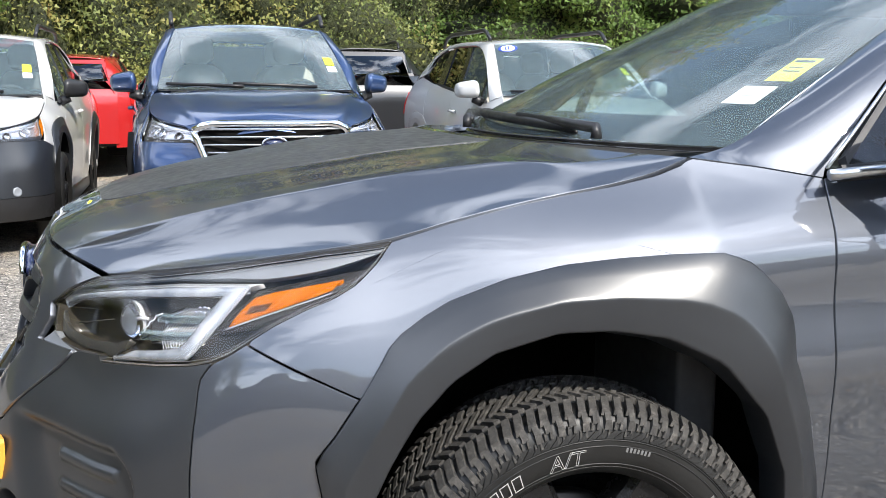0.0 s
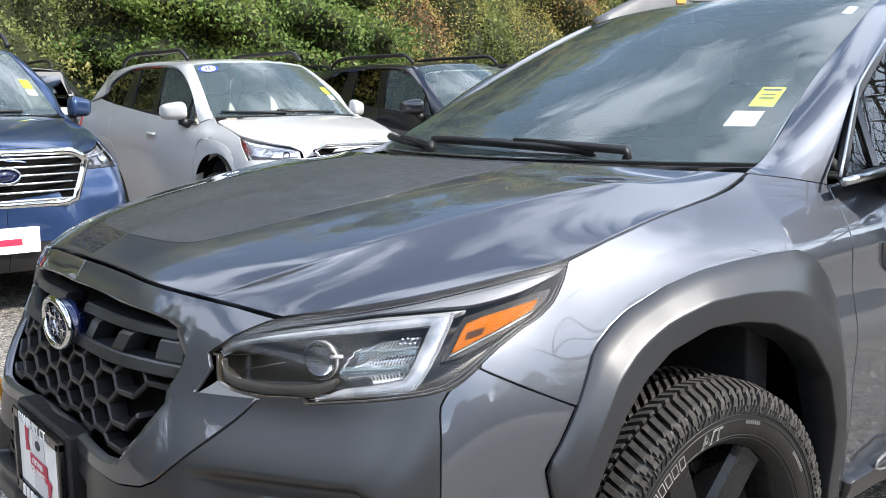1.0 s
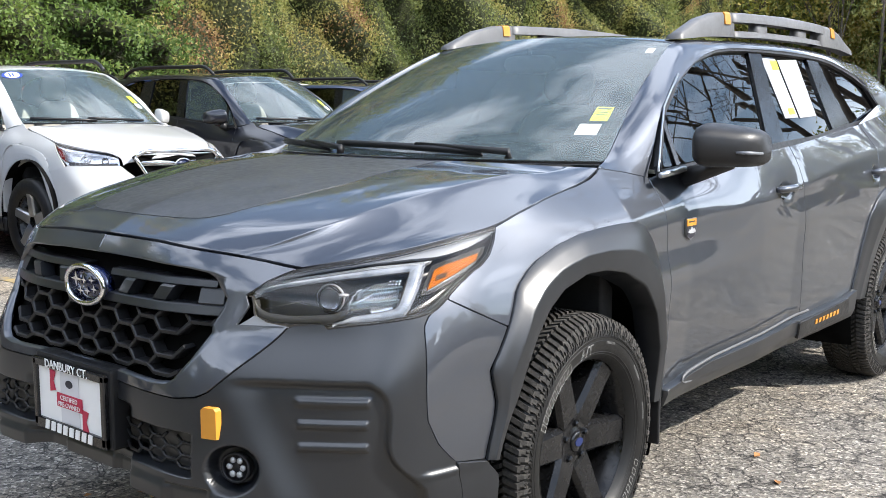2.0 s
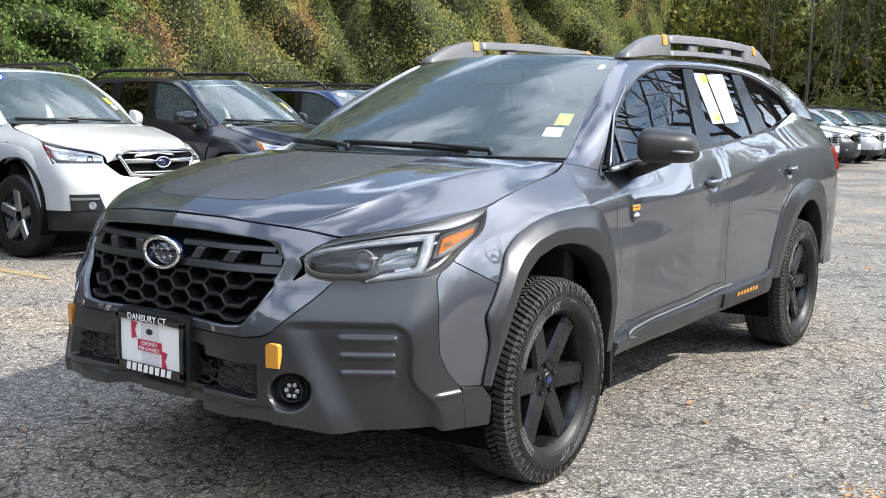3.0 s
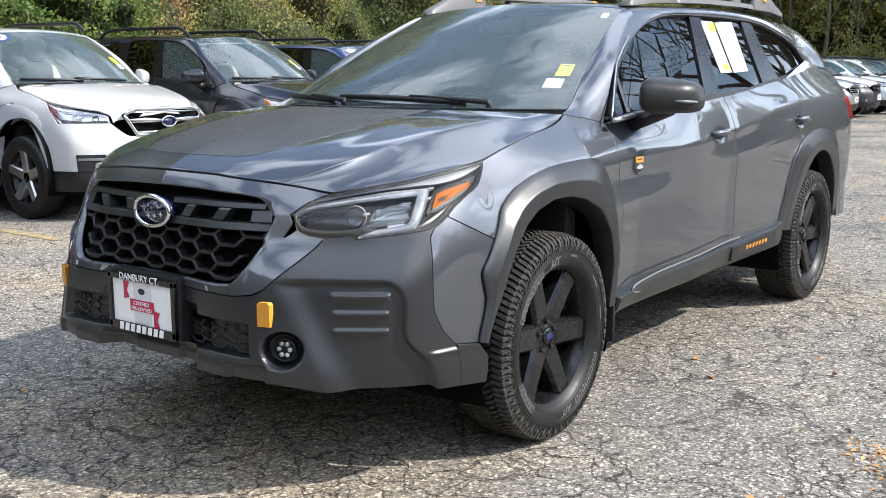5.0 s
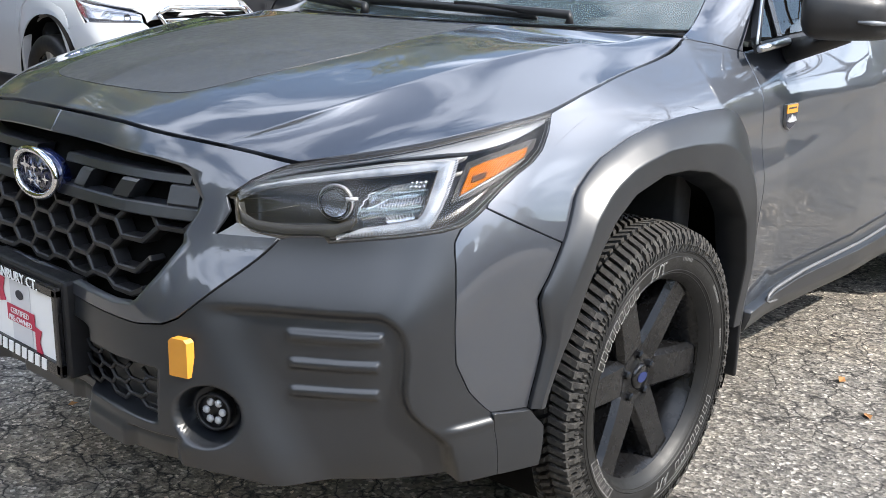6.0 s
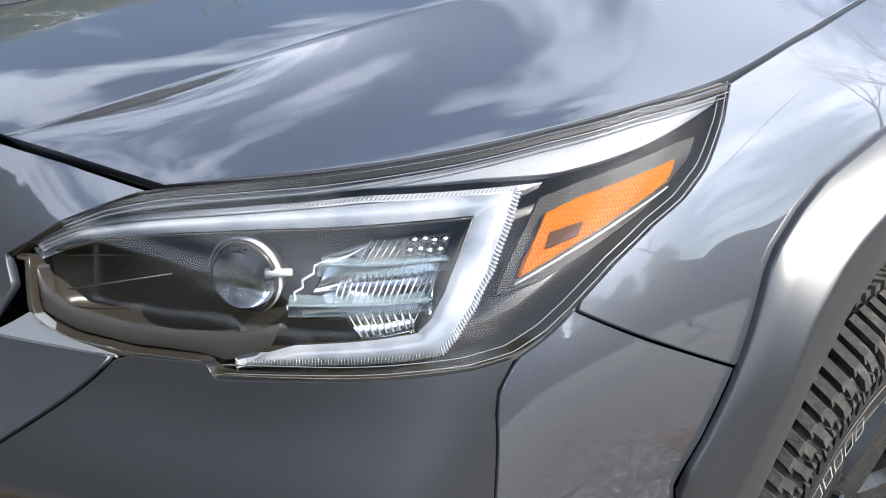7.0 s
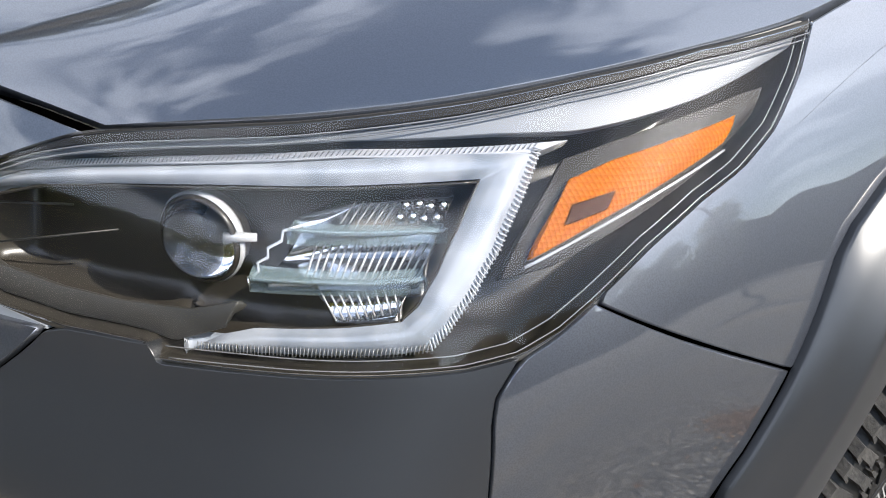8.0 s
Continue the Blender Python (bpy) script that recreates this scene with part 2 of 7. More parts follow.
def sheet(p, out=None, gap=0.0012, fold=0.012, soft=0.0013):
    """A pressed panel from a grid of points: its rim is drawn in by gap, rounded over and folded back."""
    p = np.array(p, float)
    n = normals(p)
    if out is not None and (n.mean((0, 1)) @ np.array(out)) < 0:
        p, n = p[::-1], n[::-1] * 1.0
        n = normals(p)

    def inset(q, far):
        q = q.copy()
        for ax, i, j in ((0, 0, 1), (0, -1, -2), (1, 0, 1), (1, -1, -2)):
            a, b = (q[i], q[j]) if ax == 0 else (q[:, i], q[:, j])
            d = b - a
            length = np.linalg.norm(d, axis=-1, keepdims=True)
            a += d / np.maximum(length, 1e-9) * np.minimum(far, 0.45 * length)
        return q

    face, rim = inset(p, gap + soft), inset(p, gap)
    rows, cols = p.shape[:2]
    verts = [tuple(v) for v in face.reshape(-1, 3)]
    faces = grid_faces(rows, cols)
    ring = [(0, j) for j in range(cols)] + [(i, cols - 1) for i in range(1, rows)] + [(rows - 1, j) for j in range(cols - 2, -1, -1)] + [(i, 0) for i in range(rows - 2, 0, -1)]
    # the rim has corners of its own, so that the face keeps its own shading up to the edge
    last = list(range(len(verts), len(verts) + len(ring)))
    verts += [tuple(face[i, j]) for i, j in ring]
    for q, drop in ((rim, soft * 0.7), (rim, fold)):
        base = len(verts)
        verts += [tuple(q[i, j] - n[i, j] * drop) for i, j in ring]
        k = len(ring)
        faces += [(last[a], base + a, base + (a + 1) % k, last[(a + 1) % k]) for a in range(k)]
        last = [base + a for a in range(k)]
    return verts, faces


def along(points, count):
    """count points evenly along a broken line."""
    p = np.array(points, float)
    s = np.concatenate([[0], np.cumsum(np.linalg.norm(np.diff(p, axis=0), axis=1))])
    t = np.linspace(0, s[-1], count)
    return np.stack([np.interp(t, s, p[:, k]) for k in range(p.shape[1])], 1)


def coons(low, high, left, right):
    """A net between four edges that share their corners."""
    low, high, left, right = (np.array(e, float) for e in (low, high, left, right))
    s, t = np.linspace(0, 1, len(low))[:, None, None], np.linspace(0, 1, len(left))[None, :, None]
    ruled = (1 - s) * left[None] + s * right[None] + (1 - t) * low[:, None] + t * high[:, None]
    return ruled - ((1 - s) * (1 - t) * low[0] + s * (1 - t) * low[-1] + (1 - s) * t * high[0] + s * t * high[-1])


def on_body(net, lift=0.0):
    """The points of the skin under a net of (u, z); lift: an outward offset, a number or a function of u and z."""
    out = np.zeros((*net.shape[:2], 3))
    for i in range(net.shape[0]):
        for j in range(net.shape[1]):
            u, z = net[i, j]
            k = lift(u, z) if callable(lift) else lift
            out[i, j] = body(u, z) + (body_normal(u, z) * k if k else 0)
    return out


def skin_panel(low, high, left, right, nu, nv, lift=0.0, out=(1, 0, 0), **rim):
    net = coons(along(low, nu), along(high, nu), along(left, nv), along(right, nv))
    return sheet(on_body(net, lift), out, **rim)


def box_piece(x0, x1, y0, y1, z0, z1, bevel=0.0):
    """A box with its edges cut off."""
    bm = bmesh.new()
    bmesh.ops.create_cube(bm, size=1)
    for v in bm.verts:
        v.co = ((x0 + x1) / 2 + v.co.x * (x1 - x0), (y0 + y1) / 2 + v.co.y * (y1 - y0), (z0 + z1) / 2 + v.co.z * (z1 - z0))
    if bevel:
        bmesh.ops.bevel(bm, geom=bm.edges[:], offset=bevel, segments=2, affect="EDGES", profile=0.6)
    return taken(bm)


def taken(bm):
    bm.verts.index_update()
    bmesh.ops.recalc_face_normals(bm, faces=bm.faces)
    piece = [tuple(v.co) for v in bm.verts], [tuple(v.index for v in f.verts) for f in bm.faces]
    bm.free()
    return piece


def outward(piece):
    """The same closed shape with its faces turned to the outside."""
    v, f = np.array(piece[0]), piece[1]
    c = v.mean(0)
    total = sum(np.dot(v[g[0]] - c, np.cross(v[g[i]] - c, v[g[i + 1]] - c)) for g in f for i in range(1, len(g) - 1))
    return (piece[0], [tuple(g)[::-1] for g in f]) if total < 0 else piece


def lathe(profile, count, closed=False):
    """(radius, x) pairs turned round the x axis."""
    verts, m = [], len(profile)
    for i in range(count):
        a = 2 * math.pi * i / count
        verts += [(x, r * math.cos(a), r * math.sin(a)) for r, x in profile]
    return verts, grid_faces(count, m, loop=True, flip=True)


def tube(points, radius, count=8, caps=True):
    """A round bar along points; radius: a number or one for each point."""
    p = np.array(points, float)
    r = np.broadcast_to(radius, (len(p),))
    d = np.gradient(p, axis=0)
    d /= np.maximum(np.linalg.norm(d, axis=1, keepdims=True), 1e-9)
    up = np.array([0, 0, 1.0]) if abs(d[:, 2]).max() < 0.9 else np.array([1.0, 0.2, 0])
    verts = []
    for q, way, k in zip(p, d, r):
        a = np.cross(way, up)
        a /= max(np.linalg.norm(a), 1e-9)
        b = np.cross(a, way)
        verts += [tuple(q + k * (math.cos(t) * a + math.sin(t) * b)) for t in np.arange(count) * 2 * math.pi / count]
    faces = []
    for i in range(len(p) - 1):
        for j in range(count):
            faces.append((i * count + j, i * count + (j + 1) % count, (i + 1) * count + (j + 1) % count, (i + 1) * count + j))
    if caps:
        faces += [tuple(range(count))[::-1], tuple(range((len(p) - 1) * count, len(p) * count))]
    return verts, faces


def slab(outline, place, thick):
    """A flat plate: an outline of (a, b), set by place(a, b, depth), with a front, a back and an edge."""
    n = len(outline)
    verts = [tuple(place(a, b, 0)) for a, b in outline] + [tuple(place(a, b, -thick)) for a, b in outline]
    faces = [tuple(range(n)), tuple(range(n, 2 * n))[::-1]] + [(i, i + n, (i + 1) % n + n, (i + 1) % n) for i in range(n)]
    return outward((verts, faces))


def lettering(words, size, depth=0.001, line=0.0):
    """Words in the built-in font as corners and faces in the x-y plane, middle at the origin."""
    c = bpy.data.curves.new("words", "FONT")
    c.body, c.size, c.extrude, c.align_x, c.align_y, c.resolution_u = words, size, depth, "CENTER", "CENTER", 3
    if line:
        c.fill_mode, c.extrude, c.bevel_depth, c.bevel_resolution = "NONE", 0.0, line, 0
    ob = bpy.data.objects.new("words", c)
    me = bpy.data.meshes.new_from_object(ob)
    piece = [tuple(v.co) for v in me.vertices], [tuple(f.vertices) for f in me.polygons]
    bpy.data.objects.remove(ob)
    bpy.data.curves.remove(c)
    bpy.data.meshes.remove(me)
    return piece


def ball(cx, cy, cz, rx, ry, rz, n=16, m=10, power=1.0):
    """A rounded lump; a power under 1 makes it boxier."""
    verts, faces = [], []
    f = lambda c: math.copysign(abs(c) ** power, c)
    for j in range(m + 1):
        b = math.pi * (j / m - 0.5)
        for i in range(n):
            a = 2 * math.pi * i / n
            verts.append((cx + rx * f(math.cos(b)) * f(math.cos(a)), cy + ry * f(math.cos(b)) * f(math.sin(a)), cz + rz * f(math.sin(b))))
    for j in range(m):
        for i in range(n):
            faces.append((j * n + i, j * n + (i + 1) % n, (j + 1) * n + (i + 1) % n, (j + 1) * n + i))
    return outward((verts, faces))


def both(name, piece, material, parent, label=""):
    """A part on the car's left and its mirror image on the right."""
    a = mesh_object(name, *piece, material, parent, label)
    b = mesh_object(name, *flipped(piece), material, parent, label)
    return a, b

# ---- the wagon's skin ----
def cardinal(knots):
    """Second-derivative matrix of the natural cubic spline on these knots."""
    k = np.array(knots, float)
    n = len(k)
    h = np.diff(k)
    a, b = np.eye(n), np.zeros((n, n))
    for i in range(1, n - 1):
        a[i, i - 1], a[i, i], a[i, i + 1] = h[i - 1], 2 * (h[i - 1] + h[i]), h[i]
        b[i, i - 1], b[i, i], b[i, i + 1] = 6 / h[i - 1], -6 / h[i - 1] - 6 / h[i], 6 / h[i]
    return k, np.linalg.solve(a, b)


def weights(card, t):
    """The weight of each knot's value at t; straight lines beyond the ends."""
    k, m = card
    n = len(k)
    i = int(min(max(np.searchsorted(k, t) - 1, 0), n - 2))
    h = k[i + 1] - k[i]
    e = np.eye(n)
    if t < k[0] or t > k[-1]:
        j = 0 if t < k[0] else n - 1
        slope = (e[i + 1] - e[i]) / h + (-h / 6 * (2 * m[i] + m[i + 1]) if j == 0 else h / 6 * (m[i] + 2 * m[i + 1]))
        return e[j] + (t - k[j]) * slope
    p, q = (k[i + 1] - t) / h, (t - k[i]) / h
    return p * e[i] + q * e[i + 1] + ((p**3 - p) * m[i] + (q**3 - q) * m[i + 1]) * h * h / 6


def curve(points, count, knots=None):
    """count points along a smooth line through points."""
    p = np.array(points, float)
    if knots is None:
        d = np.linalg.norm(np.diff(p, axis=0), axis=1) ** 0.6
        knots = np.concatenate([[0], np.cumsum(d)])
    c = cardinal(knots)
    return np.array([weights(c, t) @ p for t in np.linspace(knots[0], knots[-1], count)])


def spline(xs, ys):
    c, y = cardinal(xs), np.array(ys, float)
    return lambda t: weights(c, t) @ y


# The body's plan outlines, each at its height: from the nose's middle (0) round the corner and along the side.
U_KNOTS = [0, 0.25, 0.45, 0.65, 0.82, 0.97, 1.2, 1.5, 1.95, 2.7, 3.5, 4.25, 4.8, 5.2, 5.5]
SIDE_Y = [0.0, 0.45, 1.2, 2.0, 2.75, 3.3, 3.62, 3.78]
PLAN = {
    0.24: ([(0, -.86), (.25, -.85), (.43, -.81), (.58, -.72), (.70, -.61), (.77, -.48), (.82, -.30)], [.85, .83, .83, .84, .86, .85, .80, .6]),
    0.35: ([(0, -.93), (.25, -.92), (.44, -.87), (.60, -.77), (.725, -.65), (.79, -.52), (.84, -.30)], [.86, .84, .845, .86, .88, .87, .81, .6]),
    0.45: ([(0, -.93), (.25, -.925), (.44, -.88), (.60, -.765), (.73, -.66), (.79, -.55), (.84, -.31)], [.86, .845, .865, .875, .885, .87, .81, .6]),
    0.57: ([(0, -.925), (.25, -.92), (.427, -.865), (.595, -.755), (.725, -.66), (.785, -.545), (.835, -.30)], [.86, .855, .875, .885, .89, .875, .81, .6]),
    0.67: ([(0, -.925), (.25, -.905), (.42, -.845), (.58, -.74), (.72, -.64), (.78, -.53), (.828, -.30)], [.855, .858, .88, .89, .895, .88, .82, .62]),
    0.76: ([(0, -.915), (.25, -.885), (.42, -.80), (.56, -.70), (.69, -.61), (.77, -.50), (.818, -.28)], [.845, .86, .885, .895, .90, .885, .825, .63]),
    0.85: ([(0, -.885), (.25, -.85), (.42, -.765), (.52, -.69), (.65, -.59), (.745, -.46), (.79, -.25)], [.825, .842, .888, .90, .905, .89, .825, .63]),
    0.95: ([(0, -.83), (.25, -.79), (.42, -.70), (.495, -.612), (.615, -.495), (.70, -.35), (.745, -.2)], [.79, .83, .875, .895, .90, .885, .82, .62]),
    1.06: ([(0, -.70), (.25, -.66), (.42, -.57), (.47, -.52), (.55, -.40), (.62, -.27), (.68, -.12)], [.70, .752, .85, .87, .875, .865, .79, .6]),
    1.20: ([(0, -.5), (.25, -.46), (.42, -.38), (.44, -.35), (.48, -.25), (.52, -.13), (.58, 0.0)], [.60, .68, .79, .80, .80, .775, .70, .5]),
}
NET = np.array([a + list(zip(s, SIDE_Y)) for a, s in PLAN.values()])
CU, CZ = cardinal(U_KNOTS), cardinal(list(PLAN))


def body(u, z):
    """A point of the body's skin."""
    x, y = np.einsum("i,j,ijk->k", weights(CZ, z), weights(CU, u), NET)
    return np.array([x, y, z])


def body_normal(u, z):
    e = 0.004
    n = np.cross(body(u + e, z) - body(u - e, z), body(u, z + e) - body(u, z - e))
    return n / np.linalg.norm(n)

# ---- the grey wagon ----
wagon = thing("station_wagon", "dark grey metallic raised station wagon with black cladding, parked on asphalt", "car")

smooth = lambda e0, e1, v: (lambda t: t * t * (3 - 2 * t))(min(1.0, max(0.0, (v - e0) / (e1 - e0))))
# edges shared by panels, as (u, z) on the skin
HOOD_FRONT = [(0, .943), (.2, .940), (.375, .926), (.52, .911), (.66, .896)]
HOOD_SIDE = [(.66, .896), (.78, .914), (.87, .931), (.93, .944), (1.015, .958), (1.158, .971), (1.3, .998), (1.46, 1.021), (1.59, 1.038), (1.695, 1.053), (1.765, 1.068), (1.81, 1.085), (1.825, 1.097)]
LAMP_TOP = [(.487, .840), (.505, .85), (.55, .869), (.6, .882), (.66, .893), (.78, .911), (.87, .928), (.93, .941), (1.015, .955), (1.158, .967)]
LAMP_REAR = [(1.004, .826), (1.035, .852), (1.068, .873), (1.1, .886), (1.13, .906), (1.15, .937), (1.158, .967)]
LAMP_LOW = [(.487, .840), (.56, .838), (.54, .820), (.516, .797), (.525, .789), (.565, .781), (.63, .777), (.704, .781), (.709, .771), (.785, .779), (.855, .785), (.925, .792), (.96, .799), (.985, .811), (1.004, .826)]
FLARE_OUT = [(1.14, .446), (1.155, .507), (1.168, .579), (1.155, .657), (1.18, .694), (1.205, .746), (1.24, .828), (1.29, .860), (1.335, .881), (1.445, .912), (1.55, .931), (1.645, .939), (1.735, .943), (1.82, .943), (1.865, .925), (1.91, .875), (1.93, .829), (1.928, .768), (1.96, .671), (1.985, .53), (1.99, .40)]
FLARE_IN = [(1.172, .44), (1.205, .54), (1.26, .645), (1.3, .716), (1.345, .765), (1.415, .803), (1.53, .830), (1.62, .830), (1.71, .814), (1.795, .772), (1.87, .689), (1.912, .581), (1.925, .48), (1.925, .40)]
DOOR_FRONT = [(2.0, .42), (2.003, .6), (2.003, .8), (2.005, .935), (2.01, .996), (2.017, 1.058)]

# hood: the plan is spanned between its edges, the height falls from the ridge in the middle to the rim
mid_line = curve([(0, -.842, .943), (0, -.78, .972), (0, -.68, 1.005), (0, -.45, 1.048), (0, -.2, 1.083), (0, .085, 1.112)], 60)
side_line = np.array([body(u, z) for u, z in along(HOOD_SIDE, 60)])
front_line = np.array([body(u, z) for u, z in along(HOOD_FRONT, 56)])
for _ in range(10):
    side_line[1:-1] = .5 * side_line[1:-1] + .25 * (side_line[2:] + side_line[:-2])
rear_line = curve([(0, .085, 1.112), (.25, .10, 1.111), (.45, .145, 1.108), (.6, .215, 1.102), side_line[-1]], 56)
mid_line[0] = front_line[0]
# a crease runs along each side of the hood; inside it lies a level blade, then a low step up to the middle
crease_at = spline([0, .2, .44, .72, .85, 1.0], [.64, .625, .64, .73, .79, .86])
span = np.concatenate([np.linspace(0, .56, 20), np.linspace(.58, .80, 14), np.linspace(.82, .98, 9)])
span = np.concatenate([span, [.993, 1.0, 1.007], 1 + np.linspace(.05, 1, 26)])
inside = spline([0, .45, .60, .66, .72, .78, .9, 1.0], [0, .018, .034, .056, .088, .103, .112, .128])
coarse = coons(front_line, rear_line, mid_line, side_line)
COLS = len(span)
hood_net = np.zeros((COLS, 60, 3))
hood_a = np.zeros((COLS, 60))
for j in range(60):
    b = j / 59
    ac = crease_at(b)
    for i in range(COLS):
        s = span[i]
        a = s * ac if s <= 1 else ac + (s - 1) * (1 - ac)
        hood_a[i, j] = a
        p = np.array([np.interp(a * 55, range(56), coarse[:, j, k]) for k in range(3)])
        t = max(0.0, s - 1)
        drop = inside(s) if s <= 1 else .128 + .872 * (.70 * t + .30 * t ** 2)
        near, far = (np.interp(a * 55, range(56), (e[0, 2] - e[:, 2]) / (e[0, 2] - e[-1, 2])) for e in (front_line, rear_line))
        drop += (near - drop) * smooth(.40, 0, b) ** 1.5 + (far - drop) * smooth(.80, 1.0, b)
        p[2] = mid_line[j, 2] + (side_line[j, 2] - mid_line[j, 2]) * drop
        hood_net[i, j] = p
# outside the crease the metal is drawn tight between its edges
ridge = list(span).index(1.0)
outer_part = hood_net[ridge:]
for _ in range(1500):
    q = outer_part
    q[1:-1, 1:-1] = .25 * (q[2:, 1:-1] + q[:-2, 1:-1] + q[1:-1, 2:] + q[1:-1, :-2])
full = np.concatenate([hood_net[:0:-1] * (-1, 1, 1), hood_net])
hood = mesh_object("hood", *sheet(full, (0, 0, 1), fold=0.02), GREY_PAINT, wagon)
# the dark film on the middle of the hood
film = []
for b in np.concatenate([[.162, .166, .171, .178, .19, .21], np.linspace(.24, .975, 36)]):
    wide = np.interp(b, [.162, .166, .171, .178, .19, .21, .24, .42, .58, .97], [.12, .185, .225, .255, .28, .295, .308, .345, .375, .365])
    j = min(58, int(b * 59))
    row = []
    for s in np.linspace(-1, 1, 45):
        ends = [np.array([np.interp(abs(s) * wide, hood_a[:, c], hood_net[:, c, k]) for k in range(3)]) for c in (j, j + 1)]
        p = ends[0] + (ends[1] - ends[0]) * (b * 59 - j)
        row.append((math.copysign(p[0], s), p[1], p[2]))
    film.append(row)
film = np.array(film)
film = film + normals(film) * (0.0012 if normals(film)[5, 5, 2] > 0 else -0.0012)
mesh_object("hood_film", *sheet(film, (0, 0, 1), gap=0, fold=0.0008, soft=0.0004), DECAL, hood, "matte black film on the hood's middle")

# front wings
tucked = [tuple(p) for p in along(FLARE_OUT, 70) + (along(FLARE_IN, 70) - along(FLARE_OUT, 70)) * .10]
wing_low = FLARE_OUT[5:6] + [p for p in tucked[26:]]
wing = skin_panel(along(wing_low, 70), along(HOOD_SIDE[5:] + [(1.92, 1.080), (2.017, 1.058)], 70), [(1.205, .746)] + LAMP_REAR, [tucked[-1]] + DOOR_FRONT, 70, 44)
both("front_wing", wing, GREY_PAINT, wagon)

# doors and rear quarter
crease_line = spline([2.0, 2.27, 2.7, 3.42, 4.43, 5.2], [.95, .938, .950, 1.037, 1.10, 1.12])


def door_shape(u, z):
    d = z - crease_line(u)
    k = .009 * math.exp(-abs(d) / (.05 if d > 0 else .028)) * smooth(2.1, 2.5, u)
    for u0, z0 in ((2.80, .968), (3.88, .990)):
        k -= .017 * smooth(1.0, .45, math.hypot((u - u0) / .068, (z - z0) / .036))
    return k


REAR_EDGE_F = [(3.0, .43), (3.0, .52), (2.97, .8), (2.955, 1.0), (2.945, 1.132)]
front_door = skin_panel([(2.0, .42), (3.0, .43)], [(2.017, 1.058), (2.25, 1.082), (2.6, 1.108), (2.945, 1.132)], DOOR_FRONT, REAR_EDGE_F, 64, 52, lift=door_shape)
REAR_EDGE_R = [(3.6, .45), (3.64, .56), (3.69, .67), (3.775, .814), (3.9, .9), (3.95, 1.0), (3.98, 1.1), (3.9, 1.205)]
rear_door = skin_panel([(3.0, .43), (3.6, .45)], [(2.945, 1.132), (3.4, 1.168), (3.9, 1.205)], REAR_EDGE_F, REAR_EDGE_R, 64, 52, lift=door_shape)
doors_f = both("front_door", front_door, GREY_PAINT, wagon)
doors_r = both("rear_door", rear_door, GREY_PAINT, wagon)
REAR_OUT = [(3.6, .45), (3.64, .56), (3.69, .67), (3.775, .814), (3.86, .87), (3.945, .903), (4.10, .93), (4.26, .937), (4.42, .925), (4.55, .89), (4.68, .80), (4.76, .68), (4.8, .5)]
REAR_IN = [(4.25 + .425 * math.cos(a), .37 + .455 * math.sin(a)) for a in np.radians(np.linspace(172, 8, 15))]
quarter = skin_panel(REAR_OUT[3:], [(3.9, 1.205), (4.2, 1.235), (4.5, 1.26), (4.9, 1.25), (5.2, 1.2)], [(3.775, .814), (3.9, .9), (3.95, 1.0), (3.98, 1.1), (3.9, 1.205)], [(4.8, .5), (5.1, .7), (5.2, 1.0), (5.2, 1.2)], 40, 30, lift=door_shape)
both("rear_quarter", quarter, GREY_PAINT, wagon)
tail = skin_panel([(4.8, .4), (5.15, .4), (5.5, .4)], [(5.2, 1.2), (5.35, 1.2), (5.5, 1.2)], [(4.8, .4), (4.8, .5), (5.1, .7), (5.2, 1.0), (5.2, 1.2)], [(5.5, .4), (5.5, 1.2)], 16, 20, out=(0.3, 1, 0))
both("tail_panel", tail, GREY_PAINT, wagon)
mesh_object("tailgate", *sheet([[(x * (1 - .30 * max(0, z - 1.1) / .36), 3.80 - max(0, z - 1.0) * 0.62, z) for z in np.linspace(.4, 1.46, 14)] for x in np.linspace(-.62, .62, 8)], (0, 1, 0)), GREY_PAINT, wagon)
both("tail_light", skin_panel([(4.98, .96), (5.2, .96)], [(4.92, 1.1), (5.2, 1.1)], [(4.98, .96), (4.92, 1.1)], [(5.2, .96), (5.2, 1.1)], 10, 8, lift=.012), TAIL_RED, wagon, "red tail light")


# wheel arch cladding: a flat shoulder, a rolled crest and a lip turned into the well
def flare(outer, inner, count=70, thick=1.0):
    a, b = along(outer, count), along(inner, count)
    prof = [(0.0, 0.0), (0.0, .006), (.005, .0075), (.02, .009), (.25, .0195), (.48, .0305), (.515, .0322), (.535, .0328), (.56, .0328), (.60, .0322), (.80, .0275), (.97, .0235), (.99, .0225), (1.0, .020), (1.005, .015), (1.01, -.06)]
    rows = []
    for i, (p, q) in enumerate(zip(a, b)):
        row = []
        full_ = .5 + .5 * smooth(0, .35, i / count) * smooth(1.0, .75, i / count)
        for s, k in prof:
            u, z = p + (q - p) * s
            row.append(body(u, z) + body_normal(u, z) * (thick if k > 0 else 1) * (k * full_ if k > .009 else k))
        rows.append(row)
    p = np.array(rows)
    if normals(p).mean((0, 1))[0] < 0:
        p = p[::-1]
    return [tuple(v) for v in p.reshape(-1, 3)], grid_faces(*p.shape[:2])


flares_f = both("wheel_arch_cladding", flare(FLARE_OUT, FLARE_IN), CLADDING, wagon, "dark grey plastic front wheel arch cladding")
both("wheel_arch_cladding", flare(REAR_OUT, REAR_IN), CLADDING, wagon, "dark grey plastic rear wheel arch cladding")


